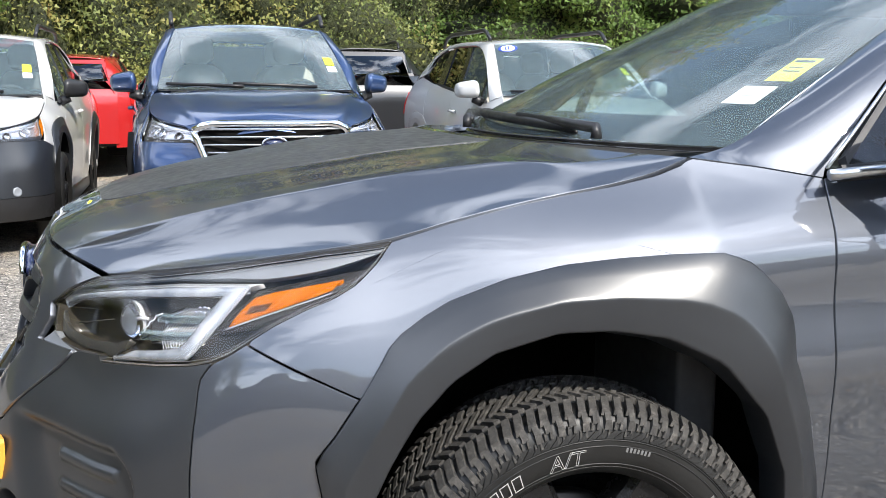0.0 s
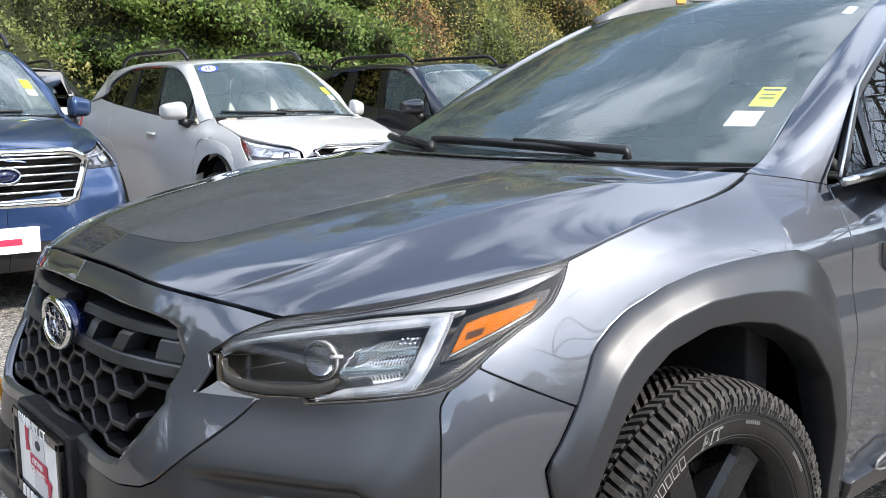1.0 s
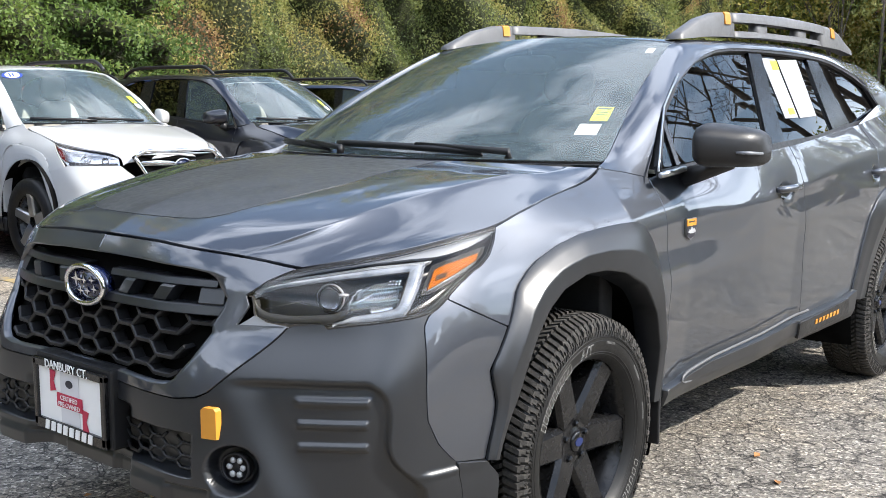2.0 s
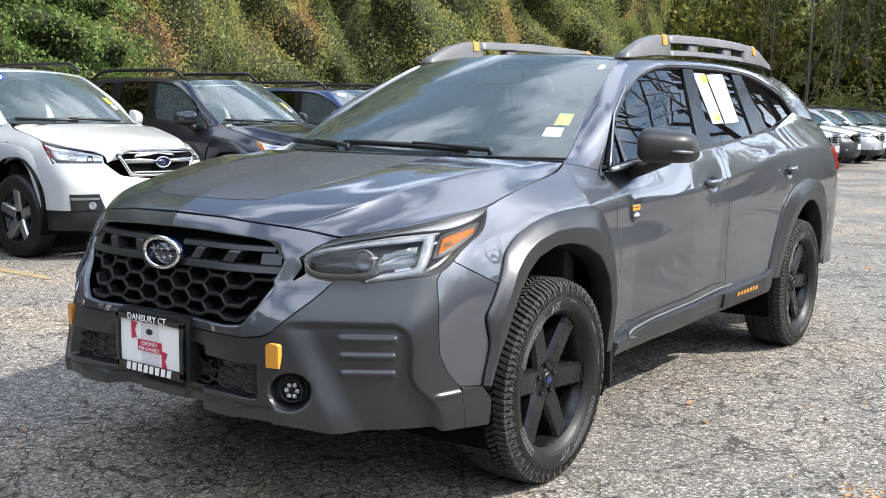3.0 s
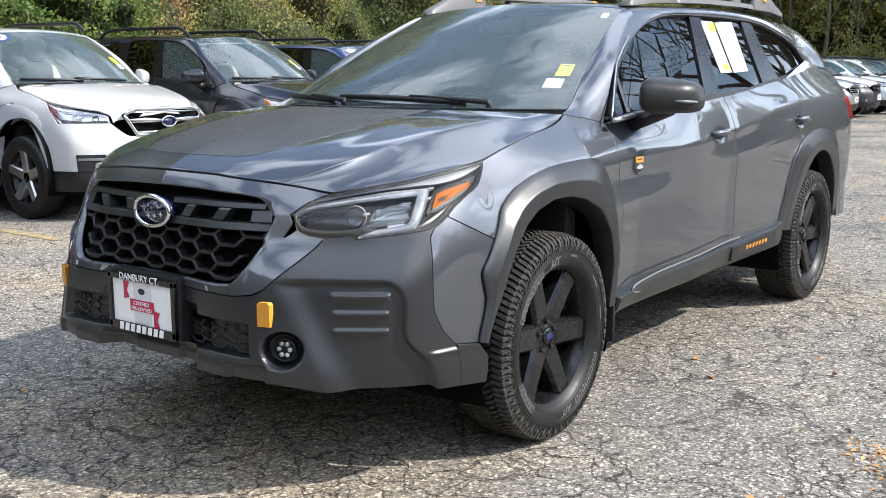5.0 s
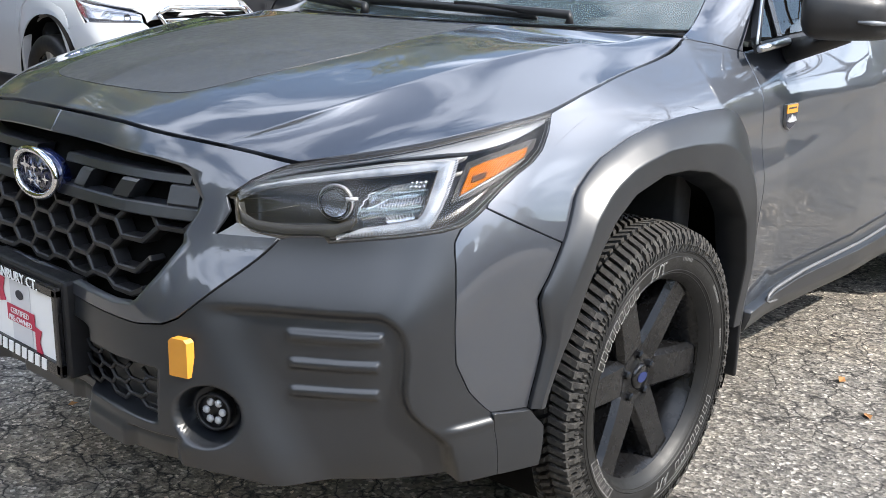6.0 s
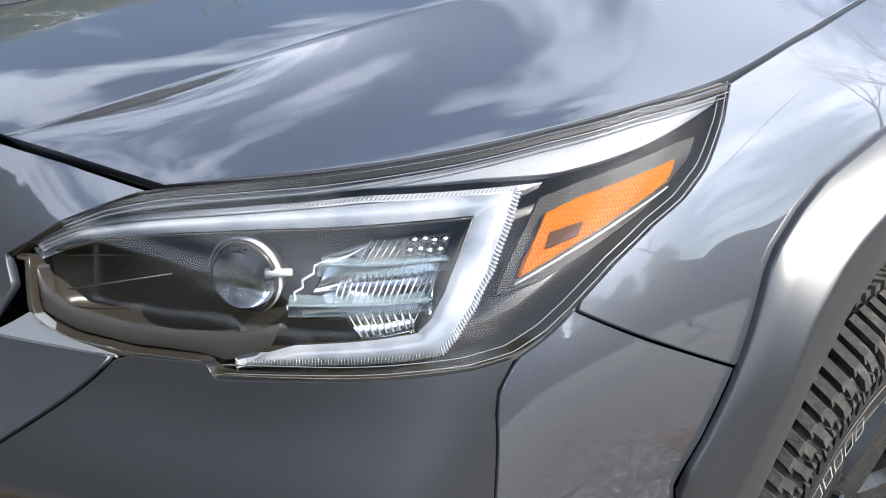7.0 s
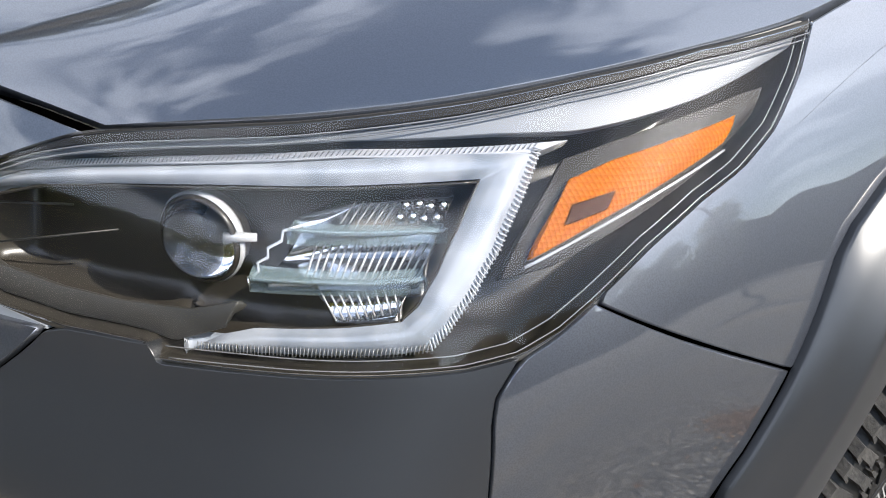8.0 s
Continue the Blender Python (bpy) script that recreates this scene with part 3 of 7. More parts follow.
def well(cy):
    """The dark lining of a wheel's well."""
    rows = []
    for a in np.radians(np.linspace(-25, 205, 40)):
        c, s = math.cos(a), math.sin(a)
        rows.append([(x, cy + r * c, .40 + r * s) for x, r in ((.865, .435), (.82, .44), (.6, .445), (.46, .44), (.44, .40), (.44, .0))])
    p = np.array(rows)
    return [tuple(v) for v in p.reshape(-1, 3)], grid_faces(*p.shape[:2])


# sills
sill = skin_panel([(1.985, .325), (2.4, .345), (3.0, .355), (3.63, .375)], [(1.99, .425), (2.1, .428), (2.27, .452), (2.96, .468), (3.49, .482), (3.62, .50)], [(1.985, .325), (1.99, .425)], [(3.63, .375), (3.62, .50)], 60, 16, lift=lambda u, z: .012 + .016 * max(0, min(1, (z - .36) / .05)) - .03 * max(0, (.37 - z) / .03), fold=.034)
sills = both("sill_cladding", sill, CLADDING, wagon, "dark grey plastic sill cladding")
# the light caught by the sill's upper crease, drawn as a pale bar
both("sill_trim", tube([body(u, z) + body_normal(u, z) * .026 for u, z in along([(2.17, .409), (2.105, .418), (2.09, .430), (2.115, .444), (2.29, .467), (2.81, .493), (3.02, .498)], 40)], [.003] + [.005] * 39, 6), RAIL_GREY, wagon, "pale upper edge of the sill cladding")
plaque = skin_panel([(2.95, .395), (3.52, .41)], [(2.94, .462), (3.5, .482)], [(2.95, .395), (2.94, .462)], [(3.52, .41), (3.5, .482)], 20, 6, lift=.036)
for side, ob in zip((1, -1), both("sill_plaque", plaque, TRIM, wagon)):
    bars = []
    for k in range(7):
        u = 3.10 + k * .042
        q = skin_panel([(u, .431), (u + .024, .432)], [(u, .449), (u + .024, .450)], [(u, .431), (u, .449)], [(u + .024, .432), (u + .024, .450)], 3, 3, lift=.039, gap=0, soft=.0003, fold=.002)
        bars.append(q if side > 0 else flipped(q))
    mesh_object("plaque_mark", *joined(*bars), ORANGE_TRIM, ob, "orange raised marks")

# front bumper: one moulding with its pockets
PAINT_LOW = [(0, .622), (.2, .618), (.36, .616), (.42, .624), (.45, .637), (.515, .693), (.61, .772)]
SPLIT = [(1.05, .325), (1.06, .40), (1.06, .459), (1.045, .473), (1.01, .512), (.978, .571), (.967, .67), (.947, .76), (.947, .776), (.96, .797)]
pocket_r = spline([.40, .434, .481, .534, .634, .66], [.97, .945, .895, .876, .858, .83])


def bumper_shape(u, z):
    left, right = .475 + max(0, .645 - z) * .50, pocket_r(min(max(z, .41), .66))
    across, down = right - u, .668 - z
    rim = .034 - math.hypot(max(0, .034 - across), max(0, .034 - down)) if min(across, down) < .034 else .034
    pocket = smooth(0, .11, u - left) * smooth(0, .013, rim)
    k = -(.016 + .045 * max(0, .640 - z)) * pocket
    for zc in (.624, .573, .520):
        k += .007 * smooth(.014, .003, abs(z - zc)) * smooth(.64, .65, u) * smooth(.82, .81, u)
    fog = math.hypot((u - .505) * .92, z - .468)
    k -= .055 * smooth(.058, .046, fog)
    k -= .05 * smooth(.41, .395, u) * smooth(.44, .448, z) * smooth(.545, .537, z)
    k += .008 * smooth(.43, .405, z) * smooth(.56, .46, u)
    k -= .014 * smooth(.425, .415, z) * (smooth(.10, .12, u) * smooth(.22, .20, u) + smooth(.33, .35, u) * smooth(.46, .44, u))
    k += .008 * smooth(.455, .440, z) * smooth(.93, .99, u) - .004 * smooth(.445, .425, z) * smooth(.93, .99, u)
    k -= .03 * smooth(.58, .56, z) * smooth(.22, .17, u)
    return k


low = along([(0, .375), (.3, .378), (.48, .372), (.62, .345), (.85, .335), (1.05, .325)], 190)
top = along(PAINT_LOW + LAMP_LOW[6:13], 190)
net = coons(low, top, along([(0, .375), (0, .622)], 120), along(SPLIT[:-1] + [LAMP_LOW[12]], 120))
half = on_body(net, bumper_shape)
whole = np.concatenate([half[:0:-1] * (-1, 1, 1), half])
bumper = mesh_object("front_bumper", *sheet(whole, (0, -1, 0), gap=.0006, soft=.0008, fold=.03), CLADDING, wagon, "dark grey plastic front bumper")
corner = skin_panel([(1.05, .325), (1.16, .315)], [(1.06, .459), (1.14, .443)], [(1.05, .325), (1.06, .40), (1.06, .459)], [(1.16, .315), (1.172, .40), (1.14, .443)], 14, 16, lift=lambda u, z: .004 + .004 * smooth(.425, .445, z), out=(1, -.5, 0), gap=0, soft=.0008)
both("bumper_corner", corner, CLADDING, wagon, "dark grey plastic bumper corner")
side_piece = skin_panel([(1.06, .459), (1.10, .452), (1.14, .446)], [(1.004, .826), (1.085, .793), (1.205, .746)], SPLIT[2:] + [(.985, .811), (1.004, .826)], FLARE_OUT[:6], 26, 44, out=(1, -.5, 0))
both("bumper_side_panel", side_piece, GREY_PAINT, wagon)
# dark core behind all front seams: near-black sheets added as the gaps' shade
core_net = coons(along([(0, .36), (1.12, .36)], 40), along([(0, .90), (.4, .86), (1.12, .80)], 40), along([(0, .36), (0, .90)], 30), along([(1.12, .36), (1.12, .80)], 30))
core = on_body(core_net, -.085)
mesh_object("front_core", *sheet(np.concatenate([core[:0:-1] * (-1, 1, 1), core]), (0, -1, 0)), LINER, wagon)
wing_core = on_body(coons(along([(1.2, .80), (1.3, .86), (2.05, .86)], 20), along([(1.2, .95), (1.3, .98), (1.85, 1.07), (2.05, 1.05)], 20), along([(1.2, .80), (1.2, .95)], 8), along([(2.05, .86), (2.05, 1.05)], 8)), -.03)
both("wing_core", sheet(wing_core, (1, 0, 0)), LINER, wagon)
pillar_gap_shade = on_body(coons(along([(1.94, .35), (2.06, .35)], 6), along([(1.94, .9), (2.06, .9)], 6), along([(1.94, .35), (1.94, .9)], 10), along([(2.06, .35), (2.06, .9)], 10)), -.03)
both("door_post_core", sheet(pillar_gap_shade, (1, 0, 0)), LINER, wagon)
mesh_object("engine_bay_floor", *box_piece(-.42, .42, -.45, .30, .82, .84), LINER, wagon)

# painted nose round the grille
NOSE = [((0, .938), (0, .893)), ((.2, .935), (.16, .891)), ((.375, .921), (.30, .884)), ((.52, .906), (.345, .878)), ((.645, .891), (.365, .868)), ((.55, .866), (.385, .855)), ((.485, .838), (.425, .828)), ((.50, .815), (.42, .808)), ((.472, .776), (.408, .772)), ((.61, .774), (.40, .752)), ((.515, .695), (.375, .70)), ((.45, .639), (.345, .66)), ((.42, .626), (.33, .648)), ((.36, .618), (.28, .643)), ((.2, .620), (.15, .646)), ((0, .624), (0, .648))]
a, b = np.array([p for p, q in NOSE]), np.array([q for p, q in NOSE])
s = np.linspace(0, len(NOSE) - 1, 106)
a, b = (np.stack([np.interp(s, range(len(NOSE)), e[:, k]) for k in (0, 1)], 1) for e in (a, b))
ring = on_body(a[:, None] + (b - a)[:, None] * np.linspace(0, 1, 12)[None, :, None], lambda u, z: .004)
ring[:, -1] += (0, .02, 0)
nose_half = sheet(ring, (0, -1, 0.1), gap=.001)
mesh_object("nose_panel", *joined(nose_half, flipped(nose_half)), GREY_PAINT, wagon, "painted panel round the grille")
bezel = skin_panel([(.472, .774), (.61, .772)], [(.516, .797), (.55, .783), (.61, .774)], [(.472, .774), (.516, .797)], [(.61, .772), (.61, .774)], 12, 6, lift=-.004, out=(0, -1, 0), gap=0)
both("lamp_bezel", bezel, LAMP_GREY, wagon)

# grille, on a black sheet that stands in for the shaded depth behind it
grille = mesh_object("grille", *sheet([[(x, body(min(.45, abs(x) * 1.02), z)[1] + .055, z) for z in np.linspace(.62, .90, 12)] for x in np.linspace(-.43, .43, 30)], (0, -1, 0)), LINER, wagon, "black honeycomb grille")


def front_y(x, z):
    return body(abs(x) * 1.03, z)[1]


def inside_grille(x, z, rim=0.0):
    x = abs(x)
    side = .417 - rim - (.828 - z) * .62 if z < .828 else .417 - rim - (z - .828) * 1.5
    return x < side and .652 + rim < z < .893 - rim


px, pz = .071, .052
for r in range(4):
    for c in range(-7, 8):
        cx, cz = c * px, .690 + r * pz + (pz / 2 if c % 2 else 0) - .022
        if not inside_grille(cx, cz, .012) or cz > .80:
            continue
        pts = [(cx + dx, cz + dz) for dx, dz in ((-.048, 0), (-.024, -.026), (.024, -.026), (.048, 0))]
        pts = [(min(max(x, -.40), .40), max(z, .655)) for x, z in pts]
        rows = []
        for i_, (x, z) in enumerate(pts):
            lo, hi = pts[max(0, i_ - 1)], pts[min(3, i_ + 1)]
            way = np.array([hi[0] - lo[0], hi[1] - lo[1]])
            side_ = np.array([-way[1], way[0]]) / max(np.linalg.norm(way), 1e-6)
            y = front_y(x, z)
            rows.append([(x + side_[0] * w, y + d, z + side_[1] * w) for w, d in ((-.0052, .050), (-.0056, .020), (-.0035, .0165), (.0035, .0165), (.0056, .020), (.0052, .050))])
        cell = np.array(rows)
        mesh_object("grille_bar", *outward(([tuple(v) for v in cell.reshape(-1, 3)], grid_faces(4, 6) + [tuple(range(6)), tuple(range(18, 24))[::-1]])), TRIM, grille, smooth=False)


def beam(z0, z1, x0, x1, slant, depth, lift):
    n = 16
    rows = []
    for x in np.linspace(x0, x1, n):
        rows.append([(x + slant * t, front_y(x, z0 + (z1 - z0) * t) - lift + d, z0 + (z1 - z0) * t) for t, d in ((0, depth), (0, .004), (.12, 0), (.88, 0), (1, .004), (1, depth))])
    p = np.array(rows)
    v, f = [tuple(q) for q in p.reshape(-1, 3)], grid_faces(n, 6)
    return v, f + [tuple(range(6)), tuple(range((n - 1) * 6, n * 6))[::-1]]


for sx in (1, -1):
    for name_, args in (("grille_beam", (.848, .866, .06, .375, 0, .04, -.008)), ("grille_beam", (.790, .812, .06, .405, 0, .04, -.006)), ("grille_post", (.812, .848, .105, .14, .018, .04, -.007)), ("grille_post", (.812, .848, .225, .262, .022, .04, -.007)), ("grille_post", (.812, .848, .345, .40, -.005, .04, -.007))):
        q = beam(*args)
        mesh_object(name_, *(q if sx > 0 else flipped(q)), CLADDING, grille, smooth=False)
emblem_at = lambda a, b, d: (a, front_y(0, .82) - .012 - d + a * a * .6, .822 + b)
oval = lambda rx, rz, n=40: [(rx * math.cos(t), rz * math.sin(t)) for t in np.arange(n) * 2 * math.pi / n]
emblem = mesh_object("emblem", *slab(oval(.082, .047), emblem_at, .03), EMBLEM_BLUE, wagon, "blue oval emblem with chrome rim")
mesh_object("emblem_rim", *tube([emblem_at(x, z, .002) for x, z in oval(.082, .047)] + [emblem_at(.082, 0, .002)], .0075, 8, False), CHROME, emblem)
for cx, cz, k in ((-.032, .012, .02), (.004, .012, .011), (.036, .014, .011), (-.012, -.016, .011), (.018, -.014, .011), (.046, -.008, .011)):
    star = [(cx + (k if i % 2 == 0 else k * .3) * (1.25 if i % 4 == 0 else 1) * math.cos(i * math.pi / 4), cz + (k if i % 2 == 0 else k * .3) * math.sin(i * math.pi / 4)) for i in range(8)]
    mesh_object("emblem_mark", *slab(star, lambda a, b, d: emblem_at(a, b, d + .004), .004), CHROME, emblem, smooth=False)

# lower intake mesh
for sx in (1, -1):
    for r in range(3):
        for c in range(5):
            cx, cz = .19 + c * .045, .465 + r * .03 + (.015 if c % 2 else 0)
            if cz > .535:
                continue
            p = [(sx * (cx + dx), front_y(cx + dx, cz) + .025, cz + dz) for dx, dz in ((-.03, 0), (-.016, -.015), (.016, -.015), (.03, 0))]
            mesh_object("intake_bar", *tube(p, .0045, 5), TRIM, bumper)
    # yellow tow-point cover
    q = slab([(-.017, -.036), (.017, -.036), (.017, .030), (.012, .036), (-.012, .036), (-.017, .030)], lambda a, b, d: (.437 + a, body(.445, .573)[1] - .004 - d + a * .35, .573 + b), .016)
    mesh_object("tow_cover", *(q if sx > 0 else flipped(q)), ORANGE_TRIM, wagon, "orange-yellow tow point cover", smooth=False)
    # fog lamp
    c0 = body(.505, .468) + body_normal(.505, .468) * -.035
    turn = (Vector(body_normal(.505, .468)) + Vector((0, -.8, 0))).to_track_quat("X", "Z").to_matrix().to_4x4()
    base = moved(lathe([(.0, -.02), (.034, -.02), (.036, 0), (.033, .003), (.030, 0)], 28), Matrix.Translation(c0) @ turn)
    fog = mesh_object("fog_light", *(base if sx > 0 else flipped(base)), TRIM, wagon, "round LED fog light")
    for k in range(6):
        e = (-.004, .0165 * math.cos(k * math.pi / 3), .0185 * math.sin(k * math.pi / 3))
        q = moved(ball(*e, .006, .0075, .0075, 10, 6), Matrix.Translation(c0) @ turn)
        mesh_object("fog_lens", *(q if sx > 0 else flipped(q)), LAMP_RIB, fog)

# dealer plate in its black frame
plate_y = front_y(0, .55) - .028
set_plate = lambda a, b, d: (a, plate_y - d, .545 + b)
plate = mesh_object("dealer_plate", *slab([(-.15, -.076), (.15, -.076), (.15, .076), (-.15, .076)], set_plate, .004), PAPER, wagon, "white dealer plate in a black frame", smooth=False)
holder = mesh_object("plate_holder", *box_piece(-.17, .17, plate_y + .006, plate_y + .06, .445, .645, .008), TRIM, plate, smooth=False)
for x0, x1, z0, z1 in ((-.162, -.145, -.092, .086), (.145, .162, -.092, .086), (-.162, .162, .068, .088), (-.162, .162, -.096, -.068)):
    mesh_object("plate_frame", *box_piece(x0, x1, plate_y - .008, plate_y + .006, .545 + z0, .545 + z1, .003), GLOSS_BLACK, plate, smooth=False)


def on_plate(words, size, a, b, material, name_):
    v, f = lettering(words, size, .0008)
    return mesh_object(name_, [(x + a, plate_y - .0105 + z * -1, .545 + b + y) for x, y, z in v], f, material, plate, smooth=False)


on_plate("DANBURY CT.", .030, 0, .080, PAPER, "frame_lettering")
for k in range(8):
    mesh_object("frame_mark", *slab([(-.011, -.012), (.007, -.012), (.011, .012), (-.007, .012)], lambda a, b, d: set_plate(-.098 + k * .028 + a, -.081 + b, .010 + d), .002), PAPER, plate, smooth=False)
mesh_object("plate_shade", *slab([(-.042, -.066), (.042, -.066), (.042, .066), (-.042, .066)], lambda a, b, d: set_plate(a, b, .0015 + d), .001), PLATE_GREY, plate, smooth=False)
mesh_object("plate_band", *slab([(-.058, -.026), (.058, -.026), (.058, .010), (-.058, .010)], lambda a, b, d: set_plate(a, b, .003 + d), .001), PLATE_RED, plate, smooth=False)
for w, z in (("CERTIFIED", -.001), ("PRE-OWNED", -.018)):
    v, f = lettering(w, .017, .0004)
    mesh_object("band_lettering", [(x, plate_y - .0048 - q, .545 + z + y) for x, y, q in v], f, PAPER, plate, smooth=False)
for cx, cz in ((-.075, .035), (.07, -.045)):
    mesh_object("ribbon_mark", *slab([(cx - .014, cz - .028), (cx + .012, cz - .022), (cx + .002, cz), (cx + .014, cz + .026), (cx - .014, cz + .030)], lambda a, b, d: set_plate(a, b, .0025 + d), .001), PLATE_RED, plate, smooth=False)
mesh_object("oval_mark", *slab([(x, z + .038) for x, z in oval(.016, .010, 20)], lambda a, b, d: set_plate(a, b, .003 + d), .001), INK, plate, smooth=False)

# ---- the wagon's cabin ----
A_INNER = [(.70, .31, 1.098), (.682, .40, 1.117), (.620, .68, 1.287), (.560, .96, 1.441), (.532, 1.10, 1.499), (.525, 1.35, 1.522), (.52, 1.7, 1.537), (.515, 2.2, 1.545), (.508, 2.7, 1.537), (.498, 3.15, 1.512), (.485, 3.5, 1.475)]
A_OUTER = [(.762, .515, 1.060), (.748, .585, 1.14), (.722, .68, 1.247), (.672, .88, 1.352), (.634, 1.07, 1.425), (.607, 1.28, 1.478), (.594, 1.6, 1.503), (.590, 2.05, 1.511), (.592, 2.35, 1.508), (.602, 2.6, 1.490), (.622, 2.8, 1.452), (.652, 2.97, 1.395), (.694, 3.05, 1.30)]
inner, outer = curve(A_INNER, 90), curve(A_OUTER, 90)
inner[0], outer[0] = body(1.825, 1.097), body(2.017, 1.058)
rows = []
for p, q in zip(inner, outer):
    way = np.array([.6, -.25, .75]) * .014 * min(1, len(rows) / 12)
    rows.append([p + (q - p) * t + way * 4 * t * (1 - t) for t in np.linspace(0, 1, 9)])
rows[0] = [body(u, z) for u, z in along([(1.825, 1.097), (1.92, 1.080), (2.017, 1.058)], 9)]
both("side_frame", sheet(np.array(rows), (.7, 0, .7), gap=0, soft=.0006, fold=.02), GREY_PAINT, wagon)
# pillar at the tail, down to the quarter panel
rear_top = curve([(.694, 3.05, 1.30), (.71, 3.2, 1.272), body(4.9, 1.25), body(5.2, 1.2)], 20)
rear_roof = curve(A_INNER[-3:] + [(.50, 3.60, 1.36), (.53, 3.70, 1.20)], 20)
both("tail_pillar", sheet(np.array([[p + (q - p) * t + np.array([.02, 0, .02]) * 4 * t * (1 - t) for t in np.linspace(0, 1, 8)] for p, q in zip(rear_roof, rear_top)]), (1, 0, .4)), GREY_PAINT, wagon)
side_fill = [[np.array([.694, 3.05, 1.30]) * (1 - s) + np.array(body(4.75, 1.256)) * s for s in np.linspace(0, 1, 4)], [np.array(body(u, z)) for u, z in ((3.9, 1.205), (4.2, 1.235), (4.5, 1.26), (4.75, 1.256))]]
both("quarter_top", sheet(np.array([[a + (b - a) * t for t in np.linspace(0, 1, 4)] for a, b in zip(*side_fill)]), (1, 0, 0)), GREY_PAINT, wagon)

# roof
half_roof = []
for y, x, z in ((p[1], p[0], p[2]) for p in inner[28:]):
    top = z + .028
    half_roof.append([(x * s, y - .07 * (1 - s * s) * max(0, 1 - (y - 1.1) / .5), top - (top - z) * s ** 2.4) for s in np.linspace(0, 1, 16)])
half_roof = np.array(half_roof)
mesh_object("roof", *sheet(np.concatenate([half_roof[:, :0:-1] * (-1, 1, 1), half_roof], 1), (0, 0, 1)), GREY_PAINT, wagon)


# windscreen
def screen(s, t, lift=0.0):
    low = np.array([.682 * s, .17 + .225 * s * s, 1.106 - .002 * s * s])
    high = np.array([.528 * s, 1.03 + .07 * s * s, 1.531 - .034 * s * s])
    p = low + (high - low) * t
    out = np.array([.25 * s, -.5, .83])
    return p + out * (.018 * 4 * t * (1 - t) + lift)


windscreen = mesh_object("windscreen", *sheet([[screen(s, t) for t in np.linspace(0.01, 1, 24)] for s in np.linspace(-1, 1, 41)], (0, -1, 1), gap=.002, fold=.004, soft=.001), SCREEN_PANE, wagon)
windscreen.visible_shadow = False
frit = [[screen(s, t, -.007) for t in np.linspace(0, .13 + .10 * abs(s) ** 12, 5)] for s in np.linspace(-.99, .99, 41)]
mesh_object("windscreen_border", *sheet(frit, (0, -1, 1), fold=.001), GLOSS_BLACK, windscreen)
for e in (1, -1):
    mesh_object("windscreen_border", *sheet([[screen(e * s, t, -.007) for s in np.linspace(.98, .998, 3)] for t in np.linspace(.1, .99, 14)], (0, -1, 1), fold=.001), GLOSS_BLACK, windscreen)
mesh_object("windscreen_border", *sheet([[screen(s, t, -.007) for t in np.linspace(.95, .995, 3)] for s in np.linspace(-.97, .97, 30)], (0, -1, 1), fold=.001), GLOSS_BLACK, windscreen)


def sticker(name_, s, t, w, h, material, label, lean=0.0):
    """A paper stuck behind the glass."""
    q = sheet([[screen(s + (a + b * lean) / .66, t + b / .62, -.003) for b in np.linspace(-h / 2, h / 2, 3)] for a in np.linspace(-w / 2, w / 2, 4)], (0, -1, 1), gap=0, fold=.0005, soft=.0002)
    return mesh_object(name_, *q, material, windscreen, label)


yellow_card = sticker("yellow_sticker", .888, .325, .052, .062, YELLOW, "yellow printed sticker")
white_card = sticker("white_sticker", .865, .215, .062, .045, PAPER, "white printed sticker")
sticker("inspection_tag", .90, .90, .03, .035, PAPER, "small pale tag")
for k, (s, t, w, h) in enumerate(((.888, .360, .040, .006), (.888, .333, .030, .003), (.888, .316, .034, .003))):
    q = sheet([[screen(s + a / .66, t + b / .62, -.0018) for b in (-h / 2, h / 2)] for a in (-w / 2, w / 2)], (0, -1, 1), gap=0, fold=.0003, soft=.0001)
    mesh_object("printed_bar", *q, INK, windscreen)
q = sheet([[screen(.865 + a / .66, .215 + b / .62, -.0018) for b in (-.003, .003)] for a in (-.024, .024)], (0, -1, 1), gap=0, fold=.0003, soft=.0001)
mesh_object("printed_bar", *q, PLATE_GREY, windscreen)

# cowl and wipers
cowl = [[(x, y, z) for x, y, z in ((p[0], p[1] - .012, p[2] - .012), (p[0], p[1] + .03, p[2] - .03), (screen(max(-1, min(1, p[0] / .69)), .0)[0], screen(max(-1, min(1, p[0] / .69)), 0)[1] + .02, 1.085))] for p in np.concatenate([rear_line[:0:-4] * (-1, 1, 1), rear_line[::4]])]
mesh_object("cowl", *sheet(cowl, (0, 0, 1)), TRIM, wagon)
for s0, s1, t0, t1 in ((.63, -.30, .03, .062), (-.20, -.93, .028, .055)):
    arm_a, arm_b = screen(s0, t0 - .03, .012), screen((s0 + s1) / 2 + .05, (t0 + t1) / 2, .028)
    wiper = mesh_object("wiper", *tube([arm_a, arm_a + (0, 0, .02), arm_b], [.012, .011, .007], 8), TRIM, wagon)
    blade = [screen(s0 - .12 + (s1 - s0 + .12) * k, t0 + (t1 - t0) * k, .014 + .006 * math.sin(math.pi * k)) for k in np.linspace(0, 1, 12)]
    mesh_object("wiper_blade", *joined(tube(blade, [.007] + [.011] * 10 + [.007], 6), tube([b - np.array([0, -.006, .008]) for b in blade], .004, 4)), TRIM, wiper)


# side windows lie on one sloping plane
def pane_at(y, z, lift=0.0):
    return np.array([.80 - (z - 1.10) * .53 - .06 * max(0, .75 - y) + lift, y, z + lift * .5])


